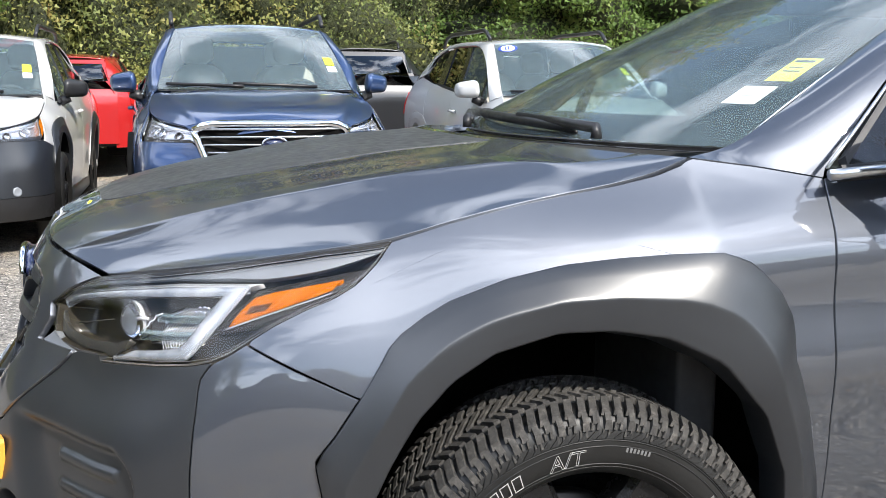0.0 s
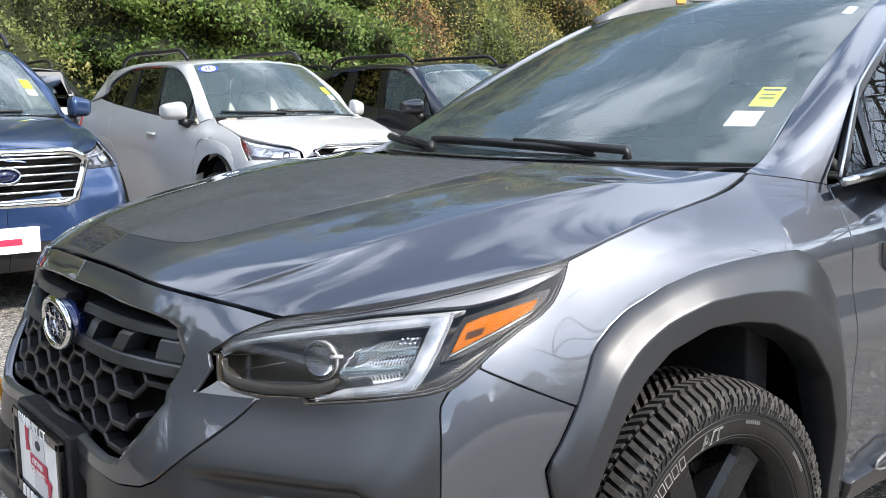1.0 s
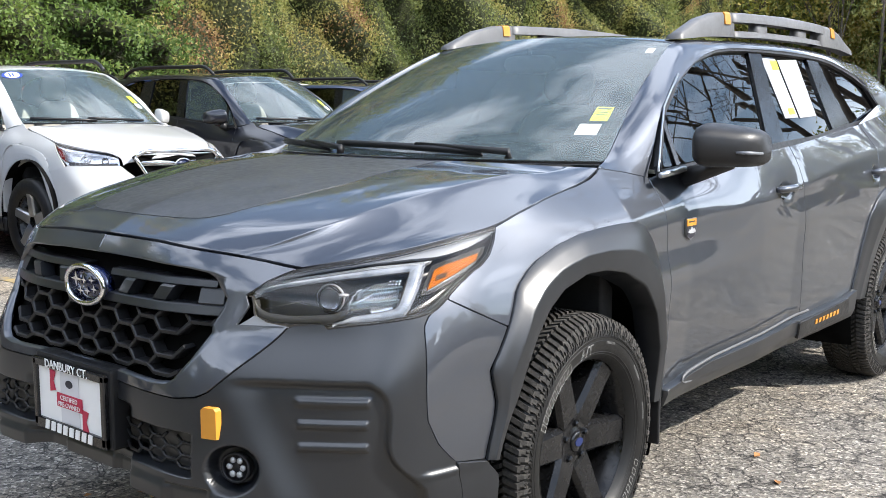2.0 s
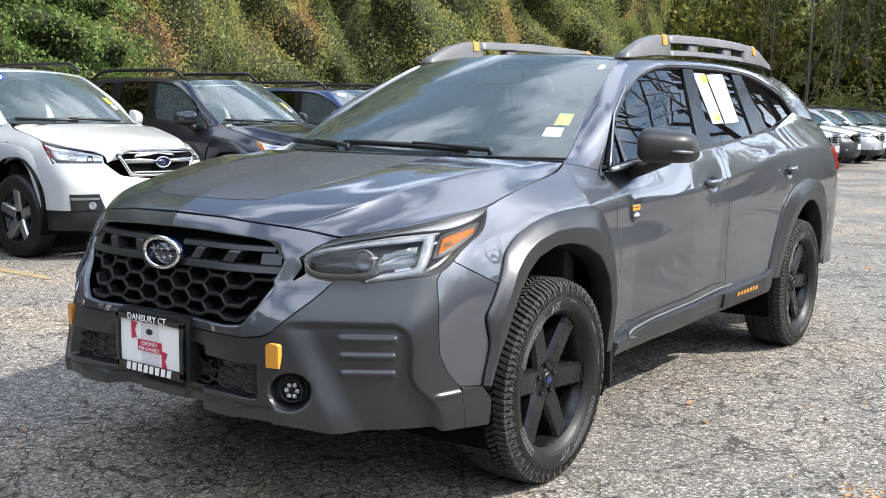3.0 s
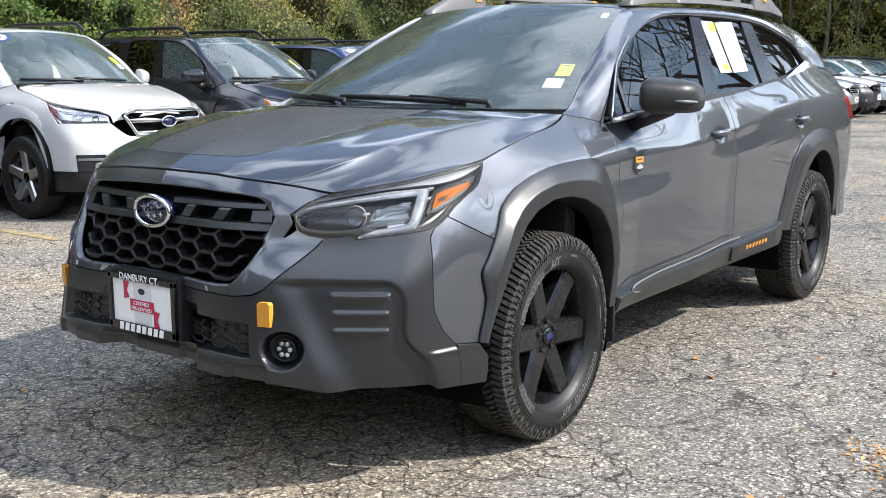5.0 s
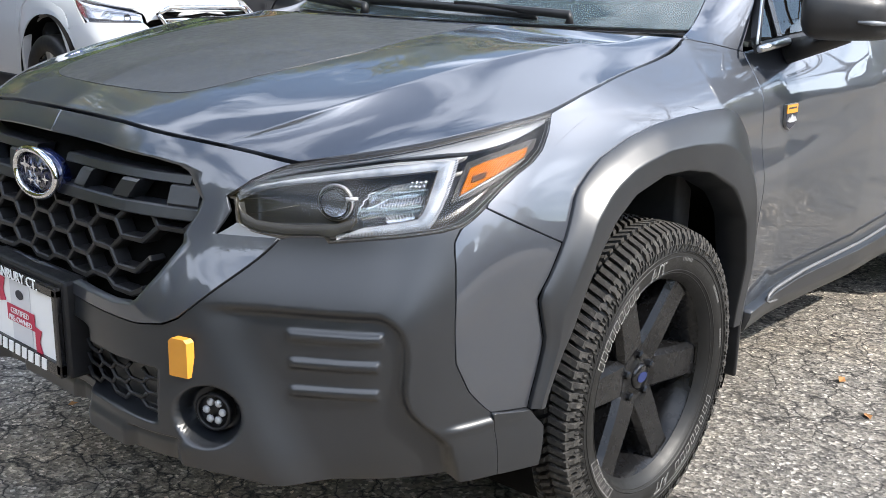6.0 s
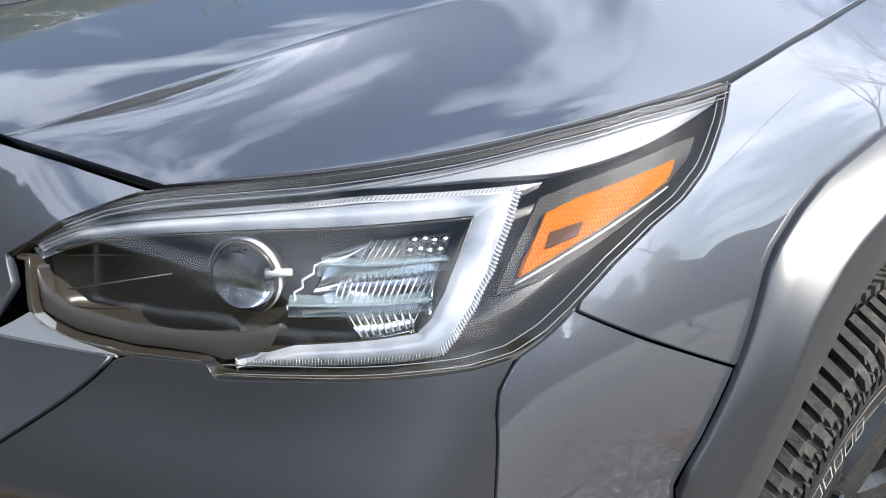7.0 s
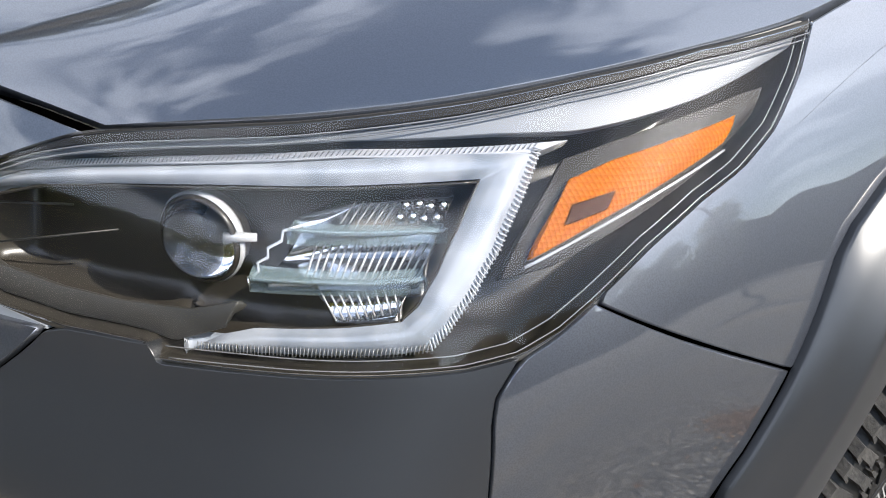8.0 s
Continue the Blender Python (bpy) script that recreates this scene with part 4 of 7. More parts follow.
def side_part(name_, outline, material, parents, thick=.004, lift=0.0, label=""):
    made = []
    q = slab(outline, lambda a, b, d: pane_at(a, b, lift + d), thick)
    for ob, piece in zip(parents, (q, flipped(q))):
        made.append(mesh_object(name_, *piece, material, ob, label, smooth=False))
    return made


F_GLASS = [(.69, 1.10), (.715, 1.245), (.90, 1.353), (1.08, 1.425), (1.28, 1.470), (1.42, 1.487), (1.608, 1.496), (1.50, 1.31), (1.388, 1.132)]
T_GLASS = [(.535, 1.082), (.60, 1.14), (.685, 1.235), (.655, 1.095)]
R_GLASS = [(1.536, 1.140), (1.62, 1.31), (1.715, 1.498), (2.29, 1.503), (2.24, 1.34), (2.19, 1.174)]
Q_GLASS = [(2.473, 1.205), (2.425, 1.34), (2.42, 1.497), (2.56, 1.485), (2.70, 1.460), (2.84, 1.428), (2.955, 1.385), (3.01, 1.31), (2.985, 1.275), (2.748, 1.230)]
glass_f = side_part("front_window", F_GLASS, PANE, doors_f, .004, -.012)
side_part("quarter_light", T_GLASS, PANE, doors_f, .004, -.012)
glass_r = side_part("rear_window", R_GLASS, DARK_PANE, doors_r, .004, -.012)
quarter_panes = side_part("rear_quarter_window", Q_GLASS, DARK_PANE, (wagon, wagon), .004, -.012)
for ob in glass_f + glass_r + quarter_panes:
    ob.visible_shadow = False
# black window frames and posts
def bar_side(name_, line, width, material, parents, lift=0.0, lean=(0, 1)):
    half = np.array(lean) * width / 2
    p = np.array(line, float)
    return side_part(name_, [tuple(v) for v in p - half] + [tuple(v) for v in (p + half)[::-1]], material, parents, .02, lift)


bar_side("window_divider", [(.675, 1.095), (.70, 1.245)], .022, GLOSS_BLACK, doors_f, -.006, (1, 0))
side_part("window_post", [(1.38, 1.126), (1.545, 1.136), (1.625, 1.31), (1.725, 1.506), (1.60, 1.502), (1.492, 1.31)], GLOSS_BLACK, doors_f, .02, -.004)
side_part("window_post", [(2.185, 1.168), (2.48, 1.196), (2.43, 1.34), (2.425, 1.502), (2.285, 1.508), (2.232, 1.34)], GLOSS_BLACK, doors_r, .02, -.004)
bar_side("window_sill", [(.53, 1.070), (.9, 1.098), (1.43, 1.128)], .022, TRIM, doors_f, .006)
bar_side("window_sill", [(1.43, 1.128), (1.9, 1.150), (2.42, 1.196)], .022, TRIM, doors_r, .006)
bar_side("window_header", [(.545, 1.09), (.70, 1.247), (.89, 1.358), (1.08, 1.432), (1.28, 1.477), (1.42, 1.493), (1.60, 1.500)], .016, TRIM, doors_f, .002)
bar_side("window_header", [(1.60, 1.500), (1.75, 1.504), (2.05, 1.507), (2.4, 1.502), (2.56, 1.490), (2.70, 1.466), (2.84, 1.433), (2.96, 1.390), (3.02, 1.30)], .018, TRIM, doors_r, .002)
bar_side("window_sill", [(2.42, 1.196), (2.74, 1.224), (2.99, 1.270)], .018, TRIM, (wagon, wagon), .004)
both("window_trim", tube([pane_at(.50, 1.062, .012), pane_at(.56, 1.066, .014), pane_at(.66, 1.074, .014)], .010, 8), SATIN_METAL, wagon, "bright window trim")
both("window_trim", tube([pane_at(y, z, .010) for y, z in ((.50, 1.075), (.545, 1.115), (.62, 1.185), (.70, 1.262), (.80, 1.322), (.89, 1.372))], .0035, 6), SATIN_METAL, wagon, "bright window trim")
# papers in the rear side window
sheet_a = side_part("window_paper", [(1.715, 1.478), (1.682, 1.236), (1.84, 1.240), (1.88, 1.480)], WINDOW_PAPER, doors_r[:1], .001, -.0095, "white printed paper in the window")
sheet_b = side_part("window_paper", [(1.90, 1.476), (1.86, 1.238), (2.08, 1.246), (2.155, 1.488)], WINDOW_PAPER, doors_r[:1], .001, -.0095, "white printed paper in the window")
side_part("yellow_mark", [(1.80, 1.47), (1.79, 1.43), (1.87, 1.435), (1.88, 1.473)], YELLOW, doors_r[:1], .001, -.0080)
side_part("yellow_mark", [(1.755, 1.275), (1.75, 1.250), (1.82, 1.253), (1.827, 1.278)], YELLOW, doors_r[:1], .001, -.0080)
for k in range(7):
    z = 1.41 - k * .02
    side_part("printed_bar", [(1.745 + k * -.004, z), (1.744 + k * -.004, z - .005), (1.80 - k * .004, z - .004), (1.80 - k * .004, z + .001)], PLATE_GREY, doors_r[:1], .001, -.0080)
    side_part("printed_bar", [(1.93 + k * -.006, z + .03), (1.93 + k * -.006, z + .025), (2.0 - k * .006, z + .026), (2.0 - k * .006, z + .031)], PLATE_GREY, doors_r[:1], .001, -.0080)

# handles, badge, mirrors, rails
for name_, ob_pair, u0, z0 in (("door_handle", doors_f, 2.80, .968), ("door_handle", doors_r, 3.88, .990)):
    grip = tube([body(u0 - .085, z0 + .008) + (.006, 0, 0), body(u0 - .07, z0 + .01) + (.028, 0, 0), body(u0, z0 + .012) + (.036, 0, 0), body(u0 + .07, z0 + .014) + (.030, 0, 0), body(u0 + .09, z0 + .014) + (.006, 0, 0)], [.010, .014, .015, .014, .010], 10)
    for ob, b in zip(ob_pair, (grip, flipped(grip))):
        mesh_object(name_, *b, GREY_PAINT, ob)
shield = [(-.033, .036), (.033, .036), (.033, -.014), (.022, -.030), (0, -.040), (-.022, -.030), (-.033, -.014)]
for ob, e in zip(doors_f, (1, -1)):
    at_badge = lambda a, b, d: body(2.145, .893) + (body(2.165, .893) - body(2.125, .893)) * a / .046 + (body(2.145, .913) - body(2.145, .873)) * b / .046 + body_normal(2.145, .893) * (.0075 + d)
    q = slab(shield, at_badge, .007)
    badge = mesh_object("door_badge", *(q if e > 0 else flipped(q)), SATIN_METAL, ob, "black and orange shield badge", smooth=False)
    for k_, (outline, m) in enumerate((([(-.031, .012), (.031, .012), (.031, -.013), (.021, -.028), (0, -.037), (-.021, -.028), (-.031, -.013)], INK), ([(-.031, .034), (.031, .034), (.031, .010), (-.031, .010)], ORANGE_TRIM), ([(-.022, .027), (.022, .027), (.022, .022), (-.022, .022)], INK), ([(-.027, -.012), (-.016, -.001), (-.010, -.006), (.002, .007), (.010, -.004), (.016, .001), (.027, -.012), (.012, -.017), (-.012, -.017)], WINDOW_PAPER))):
        q = slab(outline, lambda a, b, d: at_badge(a, b, d + .001 + .001 * k_), .002)
        mesh_object("badge_mark", *(q if e > 0 else flipped(q)), m, ob, smooth=False)

shell = []
for i, a in enumerate(np.linspace(-1, 1, 25)):
    # across the mirror, from the inner end to the tip
    x = .960 + a * .094
    size = (1 - abs(a) ** 5.0) ** 0.42 * (1.02 - .15 * a)
    lean = .715 + a * .05
    row = []
    for t in np.linspace(0, 2 * math.pi, 28, endpoint=False):
        c, s = math.cos(t), math.sin(t)
        depth = -.105 if c < 0 else .035
        row.append((x, lean + abs(c) ** .7 * depth * size * (1 if c < 0 else 1), 1.148 + math.copysign(abs(s) ** .62, s) * (.064 if s > 0 else .058) * size - a * .006))
    shell.append(row)
shell_v = [p for r in shell for p in r]
shell_f = []
for i in range(24):
    for j in range(28):
        shell_f.append((i * 28 + j, i * 28 + (j + 1) % 28, (i + 1) * 28 + (j + 1) % 28, (i + 1) * 28 + j))
shell_f += [tuple(range(28))[::-1], tuple(range(24 * 28, 25 * 28))]
side_mirror = mesh_object("side_mirror", shell_v, shell_f, TRIM, wagon, "black side mirror")
for ob, e in ((side_mirror, 1),):
    stalk = joined(tube([(.80, .70, 1.050), (.87, .715, 1.075), (.94, .73, 1.105)], [.034, .028, .026], 10))
    mesh_object("mirror_foot", *(stalk if e > 0 else flipped(stalk)), TRIM, ob)
    lamp = tube([(1.000, .632, 1.136), (1.032, .655, 1.134), (1.052, .705, 1.132)], [.003, .006, .004], 8)
    mesh_object("mirror_lamp", *(lamp if e > 0 else flipped(lamp)), LAMP_GREY, ob, "grey turn signal")
    face = slab([(x, z) for x, z in oval(.070, .045, 24)], lambda a, b, d: (.960 + a, .749 + a * .05 + d, 1.148 + b), .003)
    mesh_object("mirror_glass", *(face if e > 0 else flipped(face)), CHROME, ob)

fin = [(0, 2.95, 1.555), (0, 3.1, 1.60), (0, 3.16, 1.60), (0, 3.18, 1.54)]
mesh_object("roof_aerial", *tube(fin, [.01, .012, .01, .03], 8), GREY_PAINT, wagon)

# cabin
mesh_object("cabin_floor", *box_piece(-.78, .78, .35, 3.7, .36, .42, .02), CABIN, wagon)
both("door_lining", box_piece(.74, .765, .5, 3.3, .42, 1.055, .01), CABIN, wagon)
mesh_object("bulkhead", *box_piece(-.74, .74, .28, .36, .4, 1.04, .01), CABIN, wagon)
dash_p = np.array([[(x, y, z - .03 * abs(x) ** 3) for y, z in ((.34, 1.065), (.5, 1.09), (.7, 1.08), (.78, 1.05), (.80, .98), (.74, .8))] for x in np.linspace(-.72, .72, 20)])
mesh_object("dashboard", *sheet(dash_p, (0, 0, 1)), CABIN, wagon)
mesh_object("dash_screen", *box_piece(-.09, .09, .765, .79, .82, 1.05, .008), GLOSS_BLACK, wagon)
mesh_object("dash_paper", *slab([(-.62, .50), (-.18, .47), (-.14, .66), (-.55, .72)], lambda a, b, d: (a, b, 1.096 + d + max(0, b - .6) * .1), .002), PAPER, wagon, "white paper on the dashboard", smooth=False)
wheel_turn = Matrix.Translation((.36, .92, 1.0)) @ pose(0, 0, 0, 25, 0, 0)
ring_p = [tuple(wheel_turn @ Vector((.185 * math.cos(t), 0, .185 * math.sin(t)))) for t in np.linspace(0, 2 * math.pi, 33)]
steer = mesh_object("steering_wheel", *tube(ring_p, .016, 8, False), CABIN, wagon)
mesh_object("steering_hub", *moved(joined(ball(0, -.02, 0, .07, .04, .06, 12, 8), tube([(-.17, 0, 0), (.17, 0, 0)], .014, 6), tube([(0, 0, 0), (0, 0, -.17)], .014, 6)), wheel_turn), CABIN, steer)
for x, y in ((.36, 1.45), (-.36, 1.45), (.36, 2.35), (-.36, 2.35)):
    seat = mesh_object("car_seat", *joined(ball(x, y - .18, .62, .25, .30, .12, 14, 8, .6)), SEAT, wagon, "grey cloth car seat")
    back = moved(ball(0, 0, .33, .24, .10, .36, 14, 10, .6), Matrix.Translation((x, y + .10, .62)) @ pose(0, 0, 0, -16, 0, 0))
    mesh_object("seat_back", *back, SEAT, seat)
    rest = moved(joined(ball(0, 0, .80, .13, .055, .10, 12, 8, .6), tube([(-.05, 0, .66), (-.05, 0, .8)], .008, 6), tube([(.05, 0, .66), (.05, 0, .8)], .008, 6)), Matrix.Translation((x, y + .10, .62)) @ pose(0, 0, 0, -16, 0, 0))
    mesh_object("headrest", *rest, SEAT, seat)
mesh_object("headlining", *sheet([[(x, y, 1.49 - .06 * abs(x / .5) ** 3) for y in np.linspace(1.15, 3.3, 6)] for x in np.linspace(-.5, .5, 8)], (0, 0, -1)), SEAT, wagon)
mesh_object("rear_view_mirror", *joined(ball(0, .99, 1.43, .12, .02, .035, 14, 8, .6), tube([(0, .99, 1.45), (0, .98, 1.49)], .01, 6)), CABIN, wagon)

# ---- headlights ----
def between(seq, u):
    p = np.array(seq)
    return np.interp(u, p[:, 0], p[:, 1])


LENS_LOW = [(.487, .8385), (.508, .837), (.517, .80), (.525, .789), (.565, .781), (.63, .777), (.700, .780), (.708, .772), (.785, .779), (.855, .785), (.925, .792), (.96, .799), (.985, .811)] + LAMP_REAR
u_run = np.concatenate([np.linspace(.487, .53, 14), np.linspace(.535, .70, 20), np.linspace(.705, .712, 4), np.linspace(.72, 1.158, 44)])
lamp_net = np.array([[(u, between(LENS_LOW, u) + (between(LAMP_TOP, u) - between(LENS_LOW, u)) * t) for t in np.linspace(0, 1, 14)] for u in u_run])


def strip(line_a, line_b, lift, bulge, n=40, m=6):
    a, b = along(line_a, n), along(line_b, n)
    net = a[:, None] + (b - a)[:, None] * np.linspace(0, 1, m)[None, :, None]
    p = on_body(net)
    for i in range(n):
        for j in range(m):
            t = j / (m - 1)
            p[i, j] = p[i, j] + body_normal(*net[i, j]) * (lift + bulge * math.sin(math.pi * t))
    return sheet(p, (1, -1, 0), gap=0, soft=.001, fold=.012)


def bowl(u, z):
    a, b = between(LENS_LOW, u), between(LAMP_TOP, u)
    t = (z - a) / max(b - a, 1e-4)
    edge = min(1.0, 7 * t, 7 * (1 - t), (u - .487) / .06, (1.158 - u) / .12)
    return -.004 - .066 * max(0, edge) ** .7


def strips(segments, lift, bulge, n=40, m=6):
    """One band through several stretches that meet at mitred corners."""
    outer_ = np.concatenate([along(a, n)[(1 if k else 0):] for k, (a, b) in enumerate(segments)])
    inner_ = np.concatenate([along(b, n)[(1 if k else 0):] for k, (a, b) in enumerate(segments)])
    p = np.array([[on_lamp(*(q + (r - q) * t), -lift - bulge * math.sin(math.pi * t)) for t in np.linspace(0, 1, m)] for q, r in zip(outer_, inner_)])
    return sheet(p, (1, -1, 0), gap=0, soft=.001, fold=.012)


def on_lamp(u, z, depth):
    return body(u, z) - body_normal(u, z) * depth


def prism_row(line, count, length, depth, radius=.0009):
    """A row of fine teeth across a line."""
    p = along(line, count)
    way = np.gradient(p, axis=0)
    out = []
    for (u, z), (du, dz) in zip(p, way):
        k = length / max(math.hypot(du, dz), 1e-6)
        out.append(tube([on_lamp(u, z, depth), on_lamp(u - dz * k + du * k * .4, z + du * k + dz * k * .4, depth)], radius, 4))
    return joined(*out)


GUIDE_TOP = [(.495, .843), (.553, .862), (.712, .886), (.815, .902), (.879, .909), (.926, .910)]
GUIDE_SIDE = [(.926, .910), (.931, .886), (.933, .858), (.927, .833), (.915, .812), (.904, .801)]
GUIDE_LOW = [(.904, .801), (.88, .7965), (.799, .788), (.722, .777)]
SIDE_IN = [(.898, .8955), (.9005, .871), (.899, .846), (.892, .827), (.882, .817)]
BOWL_TOP = [(.802, .866), (.83, .886), (.86, .891), (.887, .894)]
BOWL_LOW = [(.780, .829), (.82, .834), (.86, .838), (.892, .843)]
steps = [(.776, .829), (.783, .834), (.782, .840), (.789, .845), (.788, .851), (.796, .857), (.795, .863), (.806, .868)]
LAMP_PARTS = [
    ("lamp_housing", sheet(on_body(lamp_net, bowl), (1, -1, 0), gap=0, fold=.004), LAMP_BLACK, ""),
    ("lamp_skirt", strip([(.504, .836), (.522, .815), (.556, .803), (.616, .798), (.67, .798), (.735, .804), (.775, .816)], [(.508, .826), (.520, .796), (.56, .785), (.62, .781), (.69, .783), (.715, .781), (.76, .797)], -.016, .002, 50, 5), LAMP_SKIRT, "grey lower lamp skirt"),
    ("light_guide", strips([(GUIDE_TOP, [(.52, .842), (.557, .853), (.755, .8805), (.855, .8915), (.898, .8955)]), (GUIDE_SIDE, SIDE_IN), (GUIDE_LOW, [(.882, .817), (.843, .810), (.781, .801), (.756, .793), (.724, .778)])], -.020, .006, 44, 9), LIGHT_GUIDE, "clear C-shaped running light"),
    ("guide_lip", joined(*[tube([on_lamp(u, z, .021) for u, z in along(line, 40)], .0011, 5) for line in ([(.53, .843), (.60, .8585), (.755, .8795), (.855, .8905), (.8975, .8945)], SIDE_IN, [(.882, .8165), (.843, .8095), (.781, .8005)])]), LAMP_BLACK, ""),
    ("prism_bed", strip([(.55, .8665), (.712, .8915), (.815, .9075), (.94, .9155)], [(.55, .8625), (.712, .8865), (.815, .9025), (.926, .910)], -.019, 0, 40, 3), LAMP_RIB, ""),
    ("prism_row", prism_row([(.56, .8640), (.712, .8875), (.815, .9035), (.92, .911)], 120, .0030, .0178, .0005), LENS_LINE, "row of fine prisms"),
    ("prism_row", prism_row(GUIDE_SIDE[::-1], 48, .0062, .0165, .0008), GUIDE_TOOTH, "row of fine clear prisms"),
    ("prism_row", prism_row([(.735, .7805), (.80, .7885), (.88, .797), (.90, .800)], 60, .0050, .0135, .0005), LENS_LINE, "row of fine clear prisms"),
    ("lamp_trim", strip(LAMP_TOP[1:-1] + [(1.145, .9655)], [(.505, .846), (.55, .866), (.624, .8775), (.713, .8925), (.813, .908), (.891, .9155), (.943, .917), (.978, .922), (1.032, .931), (1.143, .955)], -.010, .002, 60, 5), LAMP_GREY, "silver upper lamp trim"),
    # a black strip takes the place of the dark gap under the hood
    ("lamp_seal", strip([(u, z + .002) for u, z in LAMP_TOP], [(u, z - .0055) for u, z in LAMP_TOP], -.002, .001, 60, 4), LAMP_DARK, "black lamp seal"),
    # thin pale tubes stand in for the highlights along the lens rim
    ("lens_edge", joined(*[tube([on_lamp(u - k * .6, z + k * .5, depth) for u, z in along([(.72, .773), (.785, .780), (.855, .786), (.925, .793), (.96, .800), (.985, .812)] + LAMP_REAR, 90)], .00055, 5) for k, depth in ((.004, .002), (.013, .008))]), LENS_LINE, "pale moulded lens edge"),
    ("lens_edge", joined(*[tube([on_lamp(u, z - k, depth) for u, z in along(LAMP_TOP[2:], 60)], .0006, 5) for k, depth in ((.0065, .001), (.0095, .003))]), LENS_LINE, "pale moulded lens edge"),
    ("reflector_frame", strip([(.943, .906), (.975, .915), (1.03, .925), (1.09, .933), (1.125, .935)], [(.940, .842), (.972, .848), (1.02, .868), (1.07, .890), (1.118, .918)], -.020, .001, 24, 6), LAMP_DARK, ""),
    ("side_reflector", strip([(.9535, .894), (.978, .903), (1.023, .911), (1.087, .920)], [(.954, .852), (.991, .870), (1.034, .887), (1.083, .904)], -.014, .003, 24, 8), AMBER, "amber side reflector"),
    ("reflector_window", strip([(.964, .880), (.992, .886)], [(.966, .869), (.992, .876)], -.0095, 0, 4, 4), DARK_AMBER, ""),
    ("reflector_edge", tube([on_lamp(u, z, .013) for u, z in along([(.952, .848), (.991, .866), (1.034, .883), (1.086, .900)], 20)], .0011, 5), GUIDE_TOOTH, "clear lower edge of the reflector"),
    ("reflector_bowl", strip(BOWL_TOP, BOWL_LOW, -.050, -.016, 30, 8), LAMP_SILVER, "ribbed low-beam reflector"),
    ("reflector_corner", joined(*[ball(*on_lamp(.862 + .0075 * (k % 4), .878 + .007 * (k // 4) + .001 * (k % 2), .040), .0045, .0045, .0045, 5, 3) for k in range(8)]), LAMP_SILVER, "faceted reflector corner"),
    ("reflector_shelf", strip([(.796, .8655), (.83, .868), (.87, .872), (.894, .874)], [(.800, .8625), (.83, .864), (.87, .868), (.894, .870)], -.036, .002, 20, 4), ACRYLIC, ""),
    ("reflector_tray", strip([(.776, .8305), (.82, .836), (.86, .840), (.894, .845)], [(.778, .8265), (.82, .831), (.86, .835), (.892, .840)], -.032, .003, 20, 5), ACRYLIC, "clear tray under the reflector"),
    ("reflector_steps", tube([on_lamp(u, z, .036) for u, z in steps], .0013, 5), GUIDE_TOOTH, ""),
    ("reflector_foot", strip([(.818, .829), (.85, .833), (.886, .838)], [(.834, .809), (.855, .812), (.878, .818)], -.042, -.006, 12, 5), LAMP_SILVER, "small lower reflector"),
    ("foot_rib", joined(*[tube([on_lamp(.826 + .006 * k, .828 + .001 * k, .038), on_lamp(.836 + .0055 * k, .811 + .0012 * k, .038)], .0008, 4) for k in range(9)]), LAMP_RIB, ""),
    ("lamp_ridge", joined(tube([on_lamp(.50, .836, .028), on_lamp(.62, .850, .044)], .0009, 4), tube([on_lamp(.54, .812, .03), on_lamp(.66, .838, .05)], .0008, 4)), LAMP_SKIRT, ""),
]
for e in (1, -1):
    cover = sheet(on_body(lamp_net, .0015), (1, -1, 0), gap=.001, fold=.008)
    lamp = mesh_object("headlight", *(cover if e > 0 else flipped(cover)), LENS, wagon, "clear LED headlight with black housing")
    lamp.visible_shadow = False
    for name_, piece, m, label in LAMP_PARTS:
        mesh_object(name_, *(piece if e > 0 else flipped(piece)), m, lamp, label)
    n0 = body_normal(.73, .848)
    c0 = body(.735, .846) - n0 * .040
    turn = Matrix.Translation(c0) @ Vector((.50, -.86, 0)).to_track_quat("X", "Z").to_matrix().to_4x4()
    for name_, piece, m in (
        ("projector_ring", moved(lathe([(.0, -.022), (.029, -.022), (.031, -.008), (.0305, -.002), (.029, 0), (.028, -.004)], 40), turn), LAMP_BLACK),
        ("projector_collar", moved(lathe([(.0300, -.012), (.0325, -.010), (.0330, -.006), (.0315, -.004)], 40), turn), LAMP_RIB),
        ("projector_lens", moved(ball(-.004, 0, 0, .019, .0275, .0275, 32, 20), turn), GLASS),
        ("projector_back", moved(lathe([(.0, -.030), (.012, -.029), (.022, -.026), (.028, -.020)], 28), turn), LAMP_RIB),
    ):
        mesh_object(name_, *(piece if e > 0 else flipped(piece)), m, lamp)
    stem = tube([on_lamp(.757, .852, .034), on_lamp(.778, .857, .040)], [.0042, .003], 8)
    mesh_object("lamp_screw", *(stem if e > 0 else flipped(stem)), LAMP_RIB, lamp)
    ribs = []
    for k in range(16):
        # ribs of the reflector
        u = .812 + k * .0050
        z0, z1 = .836 + .0005 * k, .862 + .0004 * k
        ribs.append(tube([on_lamp(u, z0, .050), on_lamp(u + .003, z1, .052)], .0009, 4))
    for k in range(10):
        u = .826 + k * .0052
        ribs.append(tube([on_lamp(u, .874 + .0004 * k, .048), on_lamp(u + .002, .888, .050)], .0007, 4))
    ribs = joined(*ribs)
    mesh_object("reflector_rib", *(ribs if e > 0 else flipped(ribs)), LAMP_RIB, lamp)

